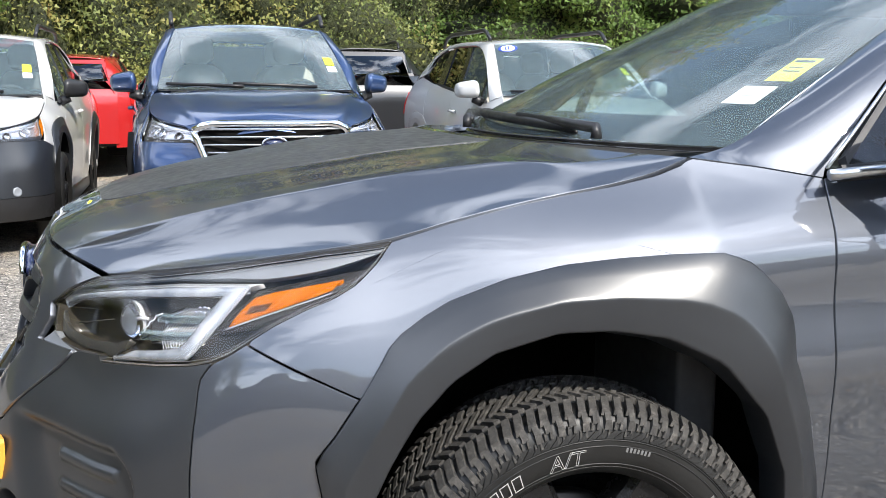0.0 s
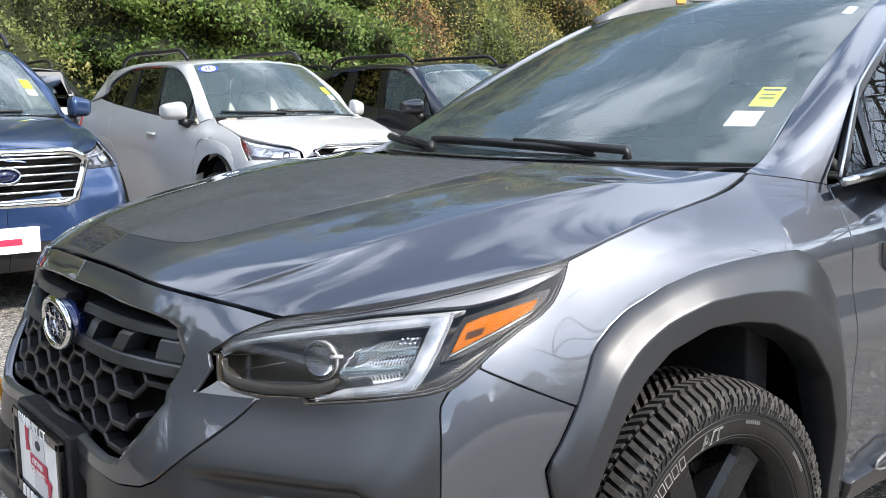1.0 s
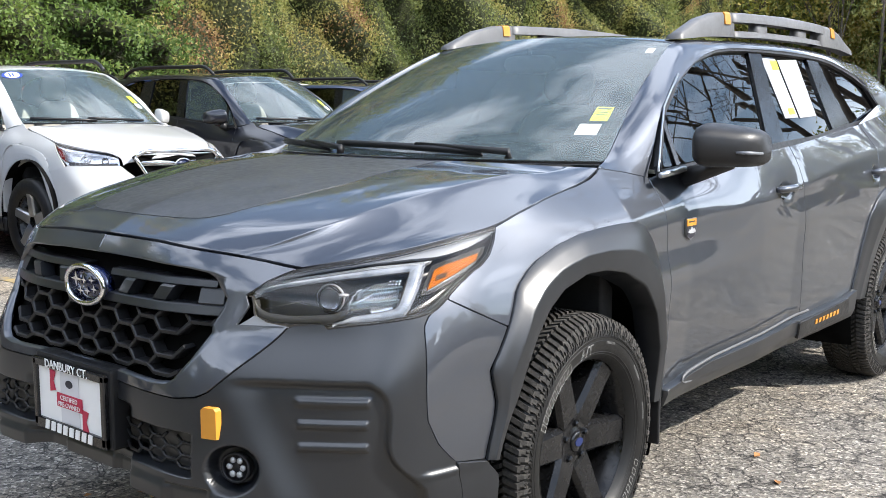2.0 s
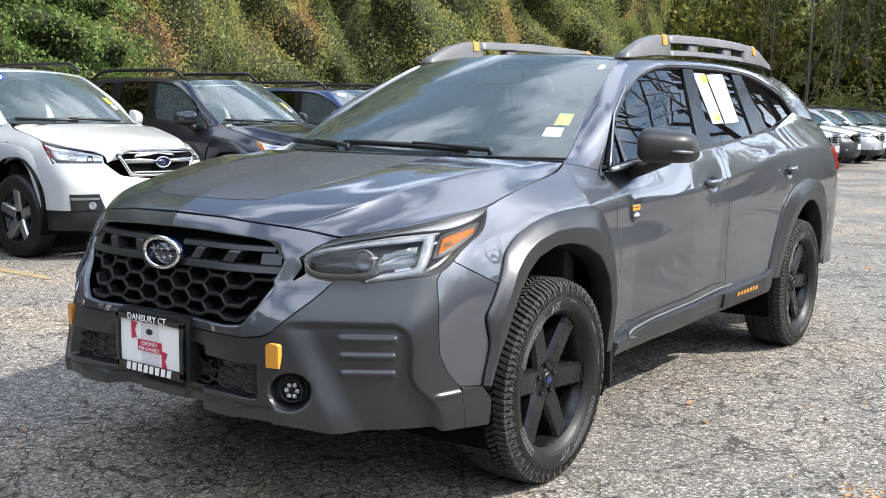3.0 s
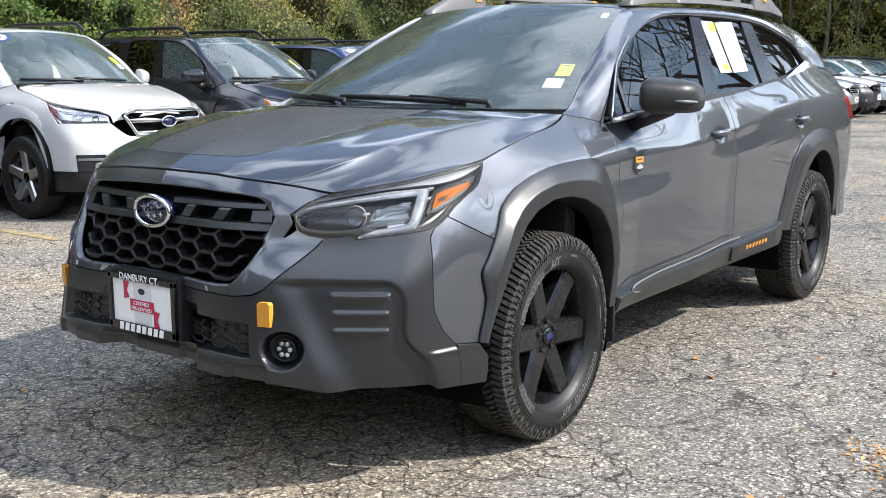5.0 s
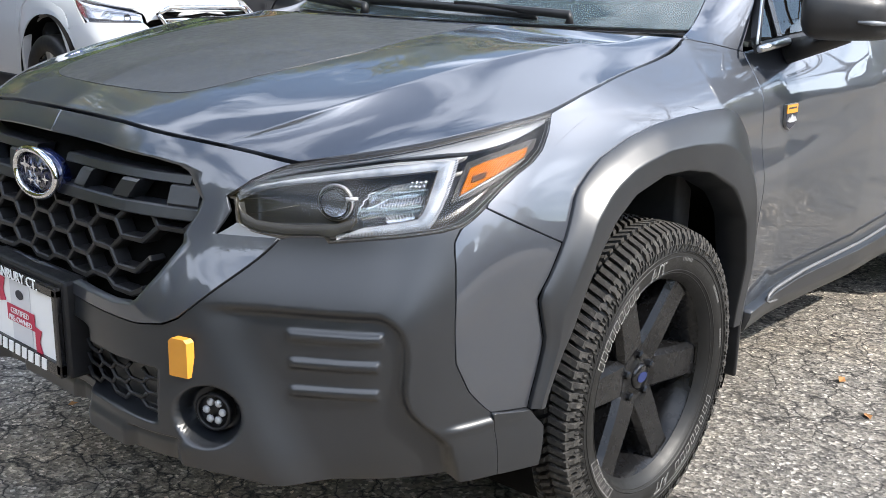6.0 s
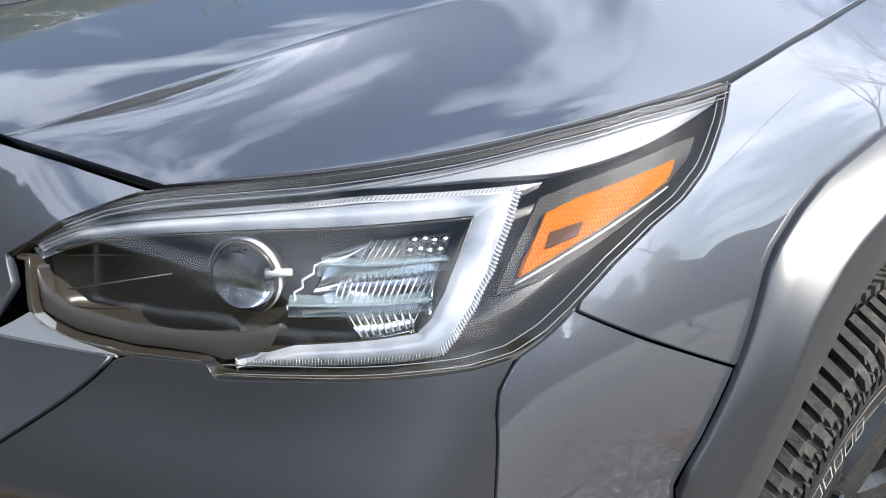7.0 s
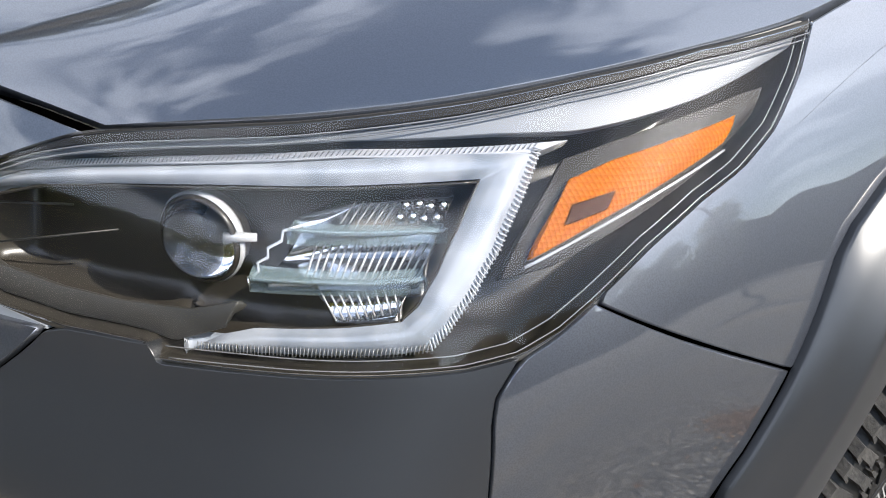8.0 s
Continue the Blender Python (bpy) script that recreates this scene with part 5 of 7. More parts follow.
# ---- the wagon's proportions ----
def proportion(p):
    """The drawn shape brought to the car's true width, overhangs and cabin length."""
    x, y, z = p
    side = abs(x)
    high = smooth(1.0, 1.25, z)
    wide = .058 * smooth(0, .55, side) * np.interp(y, [.3, .65, 1.1, 1.5], [1, .3, .3, -.1])
    low_run = np.interp(y, [-.95, -.2, .05, .35, .65, 1.1, 1.4, 1.7, 2.15, 2.75, 3.8], [-.10, -.10, -.092, -.08, -.04, .05, .10, .10, .10, 0, 0])
    top_run = np.interp(y, [0, .35, .65, 1.1, 1.4, 1.7, 2.2, 2.75, 3.1, 3.8], [-.093, -.085, -.035, 0, .06, .088, .06, .05, .05, 0])
    nose = .045 * smooth(.42, .05, side) * smooth(-.5, -.8, y)
    rise = np.interp(z, [.2, .45, .6, .75, .85, .97, 1.1, 1.27, 1.5], [0, 0, -.004, .003, .008, .010, .006, .014, .019])
    return x + math.copysign(wide, x), y + low_run + (top_run - low_run) * high + nose, z + rise


def parts_of(ob):
    for child in ob.children:
        yield child
        yield from parts_of(child)


for ob in list(parts_of(wagon)):
    top_part = ob if ob.parent is wagon else ob.parent
    if top_part in (plate, emblem):
        shift = Vector(proportion(top_part.data.vertices[0].co)) - top_part.data.vertices[0].co
        ob.data.transform(Matrix.Translation((0, shift.y, shift.z)))
        continue
    for v in ob.data.vertices:
        v.co = proportion(v.co)
both("wheel_well", well(0.0), LINER, wagon)
both("wheel_well", well(2.745), LINER, wagon)
# flap behind the front wheel
both("mud_flap", box_piece(.72, .90, .385, .398, .26, .50, .005), TRIM, wagon)

# roof rails
def rail_height(y):
    return np.interp(y, [1.12, 1.17, 1.30, 1.46, 1.68, 2.15, 2.55, 2.80, 2.93, 3.12], [1.545, 1.566, 1.617, 1.653, 1.667, 1.685, 1.686, 1.680, 1.656, 1.592])


def rail_base(y):
    return np.interp(y, [1.1, 1.4, 1.9, 2.4, 2.9, 3.2], [1.532, 1.560, 1.582, 1.590, 1.586, 1.562])


def rail_block(y0, y1, low, high, n, half=.024, taper=.0):
    rows = []
    for y in np.linspace(y0, y1, n):
        a, b = low(y), high(y)
        x = .535 - .02 * max(0, (y - 2.4))
        rows.append([(x + d * half * (1 - taper * t), y, a + (b - a) * t) for d, t in ((1.25, 0), (1.0, .85), (.7, 1), (-.7, 1), (-1, .85), (-1.25, 0))])
    p = np.array(rows)
    return [tuple(v) for v in p.reshape(-1, 3)], grid_faces(n, 6) + [tuple(range(6)), tuple(range((n - 1) * 6, n * 6))[::-1]]


rail_piece = joined(rail_block(1.12, 1.60, lambda y: rail_base(y) - .004, lambda y: rail_height(y), 14), rail_block(2.62, 3.12, lambda y: rail_base(y) - .004, lambda y: rail_height(y), 14), rail_block(1.58, 2.65, lambda y: rail_base(y) + .055, lambda y: rail_height(y), 20), rail_block(1.60, 2.62, lambda y: rail_base(y) - .004, lambda y: rail_base(y) + .022, 20), rail_block(1.85, 1.96, lambda y: rail_base(y), lambda y: rail_base(y) + .06, 4, .018), rail_block(2.32, 2.43, lambda y: rail_base(y), lambda y: rail_base(y) + .06, 4, .018))
rails = both("roof_rail", rail_piece, RAIL_GREY, wagon, "grey plastic roof rail with tie-down slots")
for ob, e in zip(rails, (1, -1)):
    for y0, y1 in ((1.505, 1.555), (2.765, 2.815)):
        q = rail_block(y0, y1, lambda y: rail_base(y) + .045, lambda y: rail_height(y) + .002, 4, .026)
        mesh_object("rail_insert", *(q if e > 0 else flipped(q)), ORANGE_TRIM, ob, "orange rail insert", smooth=False)

# ---- wheels ----
def tyre_pieces(width=.225, radius=.358, lugs=100):
    h = width / 2
    side = [(.232, .080), (.241, .094), (.255, .106), (.274, .112), (.295, .1125), (.318, .109), (.332, .102), (.342, .093), (.346, .080), (.346, .03), (.346, 0)]
    profile = [(r, x * h / .1125) for r, x in side]
    profile = profile + [(r, -x) for r, x in profile[-2::-1]]
    base = lathe(profile, 96)
    rng = random.Random(4)
    marks = []
    step = 2 * math.pi / lugs

    def block(a0, a1, x0, x1, r0, r1, skew, drop=0.0):
        v = []
        for r, inset in ((r0, 0), (r1, .0018)):
            for x, a in ((x0 + inset, a0), (x0 + inset, a1), (x1 - inset, a1), (x1 - inset, a0)):
                b = a + skew * (x - x0) + (inset / r if a == a0 else -inset / r)
                k = r - drop * (x == x1 - inset) * (r == r1)
                v.append((x, k * math.cos(b), k * math.sin(b)))
        return v, [(0, 1, 5, 4), (1, 2, 6, 5), (2, 3, 7, 6), (3, 0, 4, 7), (4, 5, 6, 7)]

    for i in range(lugs):
        a = i * step
        j = rng.uniform(-.004, .004)
        for e in (1, -1):
            off = 0 if e > 0 else step / 2
            lug = block(a + j, a + step * .74 + j, .062, .103, .338, radius, .9, .010)
            shoulder = block(a + j + .03, a + step * .66 + j + .03, .100, .1125 if i % 2 else .109, .316 if i % 2 else .326, radius - .014, 0, .012)
            inner_ = block(a + step * .2, a + step * .85, .026, .055, .340, radius, -1.6)
            for q in (lug, shoulder, inner_):
                v = [(x * e, y, z) for x, y, z in q[0]]
                ca, sa = math.cos(off), math.sin(off)
                v = [(x, y * ca - z * sa, y * sa + z * ca) for x, y, z in v]
                marks.append((v, q[1] if e > 0 else [g[::-1] for g in q[1]]))
            for s_ in range(2):
                # side blocks under the shoulder
                b0 = a + step * (.1 + .5 * s_)
                q = block(b0, b0 + step * .28, .098, .1135, .305 + .012 * ((i + s_) % 2), .318 + .010 * ((i + s_) % 2), 0)
                v = [(x * e, y, z) for x, y, z in q[0]]
                marks.append((v, q[1] if e > 0 else [g[::-1] for g in q[1]]))
        q = block(a + step * .1, a + step * .7, -.02, .02, .340, radius, 2.2)
        marks.append(q)
    return base, joined(*marks)


def bent(piece, r, angle, x):
    """Flat lettering bent round the tyre's side wall."""
    out = []
    for px_, py_, pz_ in piece[0]:
        a, k = angle - px_ / r, r + py_
        out.append((x + pz_, k * math.cos(a), k * math.sin(a)))
    return out, piece[1]


TYRE, TREAD = tyre_pieces()
TREAD_RUBBER = Nodes("dusty_tread_rubber", (0.075, 0.062, 0.05), 0.85)
TREAD_RUBBER.put("Base Color", TREAD_RUBBER.ramp(TREAD_RUBBER.noise(60.0, 6.0, 0.7), (0.3, (0.014, 0.0135, 0.013)), (0.55, (0.040, 0.037, 0.033)), (0.75, (0.11, 0.10, 0.09))))
TREAD_RUBBER.put("Normal", TREAD_RUBBER.relief(TREAD_RUBBER.noise(300.0, 4.0), 0.5, 0.002))
TREAD_RUBBER = TREAD_RUBBER.m


BRAKE_IRON = Nodes("brake_iron", (0.10, 0.095, 0.09), 0.4, 0.9).m


def spoke(angle):
    rows = []
    for r, w, x in ((.040, .048, .046), (.070, .047, .056), (.11, .045, .061), (.16, .043, .065), (.205, .042, .069), (.236, .046, .074)):
        rows.append([(x - .060, -w * 1.04, r), (x - .014, -w, r), (x, -w * .74, r), (x, 0, r), (x, w * .74, r), (x - .014, w, r), (x - .060, w * 1.04, r)])
    p = np.array(rows)
    ca, sa = math.cos(angle), math.sin(angle)
    v = [(x, r * ca - a * sa, r * sa + a * ca) for x, a, r in p.reshape(-1, 3)]
    return v, grid_faces(6, 7, True)


def make_wheel(x, y, left, lettered):
    """The wheel's axis lies along x; left: whether its face looks to +x."""
    hub = thing("wheel", "", "")
    for key in list(hub.keys()):
        del hub[key]
    hub.parent = wagon
    hub.matrix_local = pose(x, y, .359, 0, 0, 0) if left else pose(x, y, .359, 0, 0, 180)
    rubber = mesh_object("tyre", *TYRE, RUBBER, hub, "all-terrain tyre with raised white letters")
    mesh_object("tread", *TREAD, TREAD_RUBBER, hub, "dusty chunky tyre tread", smooth=False)
    rim = mesh_object("rim", *lathe([(.06, -.06), (.20, -.075), (.212, -.02), (.217, .03), (.228, .062), (.236, .078), (.241, .084), (.245, .079), (.243, .066), (.235, .05), (.235, -.09)], 72), RIM_BLACK, hub, "satin black alloy rim")
    for k in range(6):
        mesh_object("spoke", *spoke(radians(55 + 60 * k)), RIM_BLACK, hub, smooth=False)
    mesh_object("hub", *lathe([(.0, .056), (.034, .056), (.038, .052), (.062, .051), (.074, .054), (.082, .046), (.084, 0)], 36), RIM_BLACK, hub)
    cap = mesh_object("hub_cap", *lathe([(.0, .066), (.026, .065), (.030, .061), (.031, .05)], 32), GLOSS_BLACK, hub)
    mesh_object("cap_mark", *[(q := moved(slab(oval(.019, .012, 24), lambda a, b, d: (.0675 + d, a, b), .002), Matrix()))[0], q[1]], CAP_BLUE, hub, smooth=False)
    for k in range(5):
        a = radians(90 + 72 * k)
        q = moved(lathe([(.0, .022), (.006, .022), (.0095, .018), (.0105, 0)], 6), Matrix.Translation((.042, .052 * math.cos(a), .052 * math.sin(a))))
        mesh_object("lug_nut", *q, GLOSS_BLACK, hub, smooth=False)
    disc = mesh_object("brake_disc", *lathe([(.0, -.03), (.15, -.03), (.155, -.04), (.155, -.055), (.0, -.055)], 40), BRAKE_IRON, hub)
    if lettered:
        v, f = lettering("A/T", .034, line=.0005)
        for a0 in (radians(100), radians(280)):
            q = bent(([(x * 1.15 + y * .25, y, z) for x, y, z in v], f), .272, a0, .1128)
            mesh_object("side_lettering", *q, RUBBER_MARK, hub, smooth=False)
        for a0, count, gap_ in ((radians(140), 9, .082), (radians(-42), 8, .098), (radians(218), 6, .082)):
            for k in range(count):
                a = a0 + (k - count / 2) * gap_
                outer_ = [(-.0105, -.0115), (.0065, -.0115), (.0105, .0115), (-.0065, .0115)]
                ring_v = [(px_, py_, 0) for px_, py_ in outer_] + [(px_ * .80, py_ * .86, 0) for px_, py_ in outer_]
                q = bent((ring_v, [(i, (i + 1) % 4, (i + 1) % 4 + 4, i + 4) for i in range(4)]), .272, a, .1132)
                mesh_object("side_mark", *q, RUBBER_MARK, hub, smooth=False)
        for r_, x_ in ((.251, .1015), (.2575, .1065), (.289, .1118), (.299, .1118)):
            mesh_object("side_band", *lathe([(r_ - .0015, x_ - .001), (r_ - .0007, x_ + .0018), (r_ + .0007, x_ + .0018), (r_ + .0015, x_ - .001)], 96), RUBBER, hub)
        # saw teeth under the shoulder
        teeth = []
        for k in range(120):
            a, b = 2 * math.pi * k / 120, 2 * math.pi * (k + .92) / 120
            v = [(x_, r_ * math.cos(t_), r_ * math.sin(t_)) for x_, r_, t_ in ((.1120, .302, a), (.1105, .314, a), (.1120, .302, b), (.1142, .302, a), (.1122, .314, a), (.1142, .302, b))]
            teeth.append((v, [(3, 5, 4), (0, 3, 4, 1), (1, 4, 5, 2), (0, 2, 5, 3)]))
        mesh_object("side_teeth", *outward(joined(*teeth)), RUBBER, hub, smooth=False)
        for a0, count, r_ in ((radians(35), 9, .281), (radians(75), 7, .284), (radians(8), 8, .279)):
            for k in range(count):
                q = bent(([(-.0022, -.004, 0), (.0018, -.004, 0), (.0022, .004, 0), (-.0018, .004, 0)], [(0, 1, 2, 3)]), r_, a0 + (k - count / 2) * .024, .1134)
                mesh_object("small_mark", *q, RUBBER_DULL, hub, smooth=False)
    return hub


for x, y, left, lettered in ((.789, 0, True, True), (.802, 2.745, True, True), (-.789, 0, False, False), (-.802, 2.745, False, False)):
    make_wheel(x, y, left, lettered)
mesh_object("underbody", *box_piece(-.55, .55, -.5, 3.5, .28, .36, .03), LINER, wagon)
mesh_object("axle", *tube([(-.7, 0, .36), (.7, 0, .36)], .035, 8), LINER, wagon)
mesh_object("axle", *tube([(-.7, 2.745, .36), (.7, 2.745, .36)], .035, 8), LINER, wagon)

# ---- ground ----
def ground_at(x, y):
    """The lot is level and rises a little towards the trees."""
    return 0.25 * smooth(-9.0, -17.0, x)


xs = np.concatenate([np.linspace(-400, -30, 6), np.linspace(-26, -1, 40), np.linspace(0, 400, 14)])
ys = np.concatenate([np.linspace(-400, -20, 6), np.linspace(-16, 60, 30), np.linspace(80, 400, 6)])
ASPHALT = Nodes("worn_asphalt", (0.17, 0.165, 0.155), 0.9)
A = ASPHALT
flat = A.where()
warp = A.node("ShaderNodeTexNoise", Scale=1.9, Detail=7.0)
A.t.links.new(flat, warp.inputs["Vector"])
bend = A.node("ShaderNodeVectorMath")
bend.operation = "MULTIPLY_ADD"
bend.inputs[1].default_value = (0.85, 0.85, 0.85)
A.t.links.new(warp.outputs["Color"], bend.inputs[0])
A.t.links.new(flat, bend.inputs[2])
gaps = []
for scale_, width in ((1.3, 0.013), (5.2, 0.034)):
    cell = A.node("ShaderNodeTexVoronoi", Scale=scale_)
    cell.feature = "DISTANCE_TO_EDGE"
    A.t.links.new(bend.outputs[0], cell.inputs["Vector"])
    gaps.append(A.value(cell.outputs["Distance"], 1.0, 0.0, 0.0, width))
where_cracked = A.value(A.noise(0.45, 3.0, at=flat), 0.0, 1.0, 0.36, 0.46)
fine = A.node("ShaderNodeMath")
fine.operation = "MULTIPLY"
A.t.links.new(gaps[1], fine.inputs[0])
A.t.links.new(where_cracked, fine.inputs[1])
crack = A.node("ShaderNodeMath")
crack.operation = "MAXIMUM"
A.t.links.new(A.value(gaps[0], 0.0, 0.85), crack.inputs[0])
A.t.links.new(fine.outputs[0], crack.inputs[1])
stones = A.node("ShaderNodeTexVoronoi", Scale=105.0)
A.t.links.new(flat, stones.inputs["Vector"])
stone_tone = A.ramp(stones.outputs["Color"], (0.0, (0.055, 0.051, 0.047)), (0.40, (0.175, 0.163, 0.148)), (0.72, (0.285, 0.268, 0.24)), (0.95, (0.66, 0.63, 0.58)))
patches = A.ramp(A.noise(0.38, 7.0, 0.68, at=flat), (0.30, (0.70, 0.71, 0.73)), (0.50, (1.0, 0.985, 0.96)), (0.60, (1.25, 1.14, 0.98)), (0.70, (1.45, 1.23, 0.93)))
grit = A.ramp(A.noise(26.0, 5.0, 0.7, at=flat), (0.30, (0.42, 0.42, 0.43)), (0.50, (1.0, 0.985, 0.96)), (0.70, (1.35, 1.31, 1.22)))
tone = A.mix(1.0, A.mix(1.0, stone_tone, patches, "MULTIPLY"), grit, "MULTIPLY")
A.put("Base Color", A.mix(crack.outputs[0], tone, (0.007, 0.0065, 0.006)))
rise = A.relief(stones.outputs["Distance"], 0.7, 0.005)
rise = A.relief(A.noise(38.0, 6.0, 0.7, at=flat), 0.9, 0.014, rise)
A.put("Normal", A.relief(crack.outputs[0], -0.8, 0.012, rise))
net = np.array([[(x, y, ground_at(x, y)) for y in ys] for x in xs])
ground = mesh_object("ground", [tuple(p) for p in net.reshape(-1, 3)], grid_faces(len(xs), len(ys)), ASPHALT.m)
tagged(ground, "cracked grey worn asphalt parking lot", "ground", kind="structure")

# worn yellow bay lines
LINE = Nodes("worn_yellow_line", (0.42, 0.30, 0.10), 0.85)
LINE.put("Base Color", LINE.ramp(LINE.noise(9.0, 6.0, 0.7), (0.40, (0.17, 0.16, 0.145)), (0.62, (0.40, 0.28, 0.09))))
for k in range(13):
    y = 1.40 + 2.5 * (k - 2)
    q = [[(x, y + d, ground_at(x, y) + 0.004) for d in (-.05, .05)] for x in np.linspace(-9.0, -4.25, 14)]
    v = np.array(q)
    line = mesh_object("bay_line", [tuple(p) for p in v.reshape(-1, 3)], grid_faces(14, 2), LINE.m, smooth=False)
    tagged(line, "worn yellow painted bay line on asphalt", "road marking", "bay lines", "structure")

# fallen leaves
rng = np.random.default_rng(7)
DRY_LEAF = Nodes("dry_leaf", (0.4, 0.2, 0.07), 0.8)
pick = DRY_LEAF.t.nodes.new("ShaderNodeNewGeometry")
DRY_LEAF.put("Base Color", DRY_LEAF.ramp(pick.outputs["Random Per Island"], (0.0, (0.20, 0.09, 0.03)), (0.5, (0.42, 0.20, 0.06)), (1.0, (0.62, 0.38, 0.16))))


def leaf_litter(name_, spots, label, small=.012, large=.028, flat_=1.0):
    verts, faces = [], []
    for cx, cy, spread, count in spots:
        for _ in range(count):
            r, a = spread * abs(rng.normal(0, .55)), rng.uniform(0, 6.28)
            x, y, size = cx + r * math.cos(a), cy + r * .8 * math.sin(a), rng.uniform(small, large)
            turn = pose(x, y, ground_at(x, y) + rng.uniform(.006, .03) * flat_ * max(.2, 1 - r / spread), rng.uniform(-35, 35), rng.uniform(-35, 35), rng.uniform(0, 360))
            n = len(verts)
            for px_, py_, pz_ in ((-1, 0, 0), (-.2, -.55, .25), (1.1, 0, .1), (-.2, .55, .25)):
                verts.append(tuple(turn @ Vector((px_ * size, py_ * size, pz_ * size))))
            faces.append((n, n + 1, n + 2, n + 3))
    ob = mesh_object(name_, verts, faces, DRY_LEAF.m, smooth=False)
    return tagged(ob, label, "leaves", kind="stuff")


leaf_litter("leaf_pile", [(2.03, .50, .20, 1500), (2.0, .50, .30, 260)], "small pile of dry orange fallen leaves on asphalt", .006, .015, .5)
leaf_litter("fallen_leaves", [(rng.uniform(-3.5, 5), rng.uniform(-3, 14), .5, 5) for _ in range(60)] + [(-6, 22, 3.0, 160), (-7, -3, 2, 60), (3, 20, 6, 200)], "scattered dry brown leaves on asphalt")

# ---- the other parked cars ----


LOW_WING = skin_panel(along(FLARE_OUT[5:], 30), along(HOOD_SIDE[5:] + [(1.86, 1.115), (1.93, 1.10), (2.017, 1.058)], 30), [(1.205, .746), (1.02, .79), (1.158, .967)], [(1.99, .40)] + DOOR_FRONT, 26, 14)
LOW_DOOR_F = skin_panel([(2.0, .30), (3.0, .30)], [(2.017, 1.058), (2.945, 1.132)], [(2.0, .30)] + DOOR_FRONT, [(3.0, .30)] + REAR_EDGE_F, 14, 14)
LOW_DOOR_R = skin_panel([(3.0, .30), (3.6, .32)], [(2.945, 1.132), (3.9, 1.205)], [(3.0, .30)] + REAR_EDGE_F, [(3.6, .32)] + REAR_EDGE_R, 14, 14)
LOW_QUARTER = skin_panel(REAR_OUT[3:], [(3.9, 1.205), (4.5, 1.26), (5.2, 1.2)], [(3.775, .814), (3.9, .9), (3.95, 1.0), (3.98, 1.1), (3.9, 1.205)], [(4.8, .5), (5.1, .7), (5.2, 1.0), (5.2, 1.2)], 18, 12)
LOW_TAIL = skin_panel([(4.8, .35), (5.5, .35)], [(5.2, 1.2), (5.5, 1.2)], [(4.8, .35), (4.8, .5), (5.1, .7), (5.2, 1.2)], [(5.5, .35), (5.5, 1.2)], 8, 10, out=(.3, 1, 0))
LOW_FLARE_F, LOW_FLARE_R = flare(FLARE_OUT, FLARE_IN, 26), flare(REAR_OUT, REAR_IN, 26)
THIN_FLARE_F, THIN_FLARE_R = flare(FLARE_OUT, FLARE_IN, 26, .25), flare(REAR_OUT, REAR_IN, 26, .25)
LOW_FACE = skin_panel([(0, .42), (1.14, .42)], [(0, .66), (.40, .70), (.52, .80), (1.0, .80), (1.205, .746)], [(0, .42), (0, .66)], [(1.14, .42), (1.168, .58), (1.205, .746)], 34, 10, out=(0, -1, 0))
LOW_VALANCE = skin_panel([(0, .25), (1.16, .25)], [(0, .42), (1.14, .42)], [(0, .25), (0, .42)], [(1.16, .25), (1.14, .42)], 30, 6, lift=-.004, out=(0, -1, 0))
LOW_NOSE = skin_panel([(0, .875), (.46, .82), (.50, .80)], [(0, .942), (.375, .925), (.66, .895)], [(0, .875), (0, .942)], [(.50, .80), (.52, .86), (.66, .895)], 18, 6, out=(0, -1, .2))
LOW_LAMP_NET = coons(along([(.53, .80), (1.0, .80)], 18), along([(.56, .868), (.66, .892), (.87, .928), (1.15, .964)], 18), along([(.53, .80), (.56, .868)], 7), along([(1.0, .80), (1.10, .87), (1.15, .964)], 7))
LOW_LAMP, LOW_LAMP_BACK = sheet(on_body(LOW_LAMP_NET, .004), (1, -1, 0), fold=.004), sheet(on_body(LOW_LAMP_NET, -.03), (1, -1, 0), fold=.004)
lamp_bar = sheet(on_body(coons(along([(.57, .858), (.95, .90)], 12), along([(.58, .866), (.96, .91)], 12), along([(.57, .858), (.58, .866)], 3), along([(.95, .90), (.96, .91)], 3)), -.012), (1, -1, 0), fold=.004)
lamp_side = sheet(on_body(coons(along([(1.01, .83), (1.06, .86)], 6), along([(1.03, .925), (1.13, .955)], 6), along([(1.01, .83), (1.03, .925)], 5), along([(1.06, .86), (1.13, .955)], 5)), -.008), (1, -1, 0), fold=.004)
half_hood = hood_net[::5, ::4]
LOW_HOOD = sheet(np.concatenate([half_hood[:0:-1] * (-1, 1, 1), half_hood]), (0, 0, 1))
fi, fo = curve(A_INNER, 34), curve(A_OUTER, 34)
LOW_FRAME = sheet(np.array([[p + (q - p) * t + np.array([.6, -.25, .75]) * .048 * t * (1 - t) for t in np.linspace(0, 1, 5)] for p, q in zip(fi, fo)]), (.7, 0, .7))
half_low = half_roof[::4, ::3]
LOW_ROOF = sheet(np.concatenate([half_low[:, :0:-1] * (-1, 1, 1), half_low], 1), (0, 0, 1))
LOW_PILLAR = sheet(np.array([[p + (q - p) * t for t in np.linspace(0, 1, 4)] for p, q in zip(rear_roof[::3], rear_top[::3])]), (1, 0, .4))
LOW_SCREEN = sheet([[screen(s, t) for t in np.linspace(.01, 1, 9)] for s in np.linspace(-1, 1, 17)], (0, -1, 1), gap=.003, fold=.004)
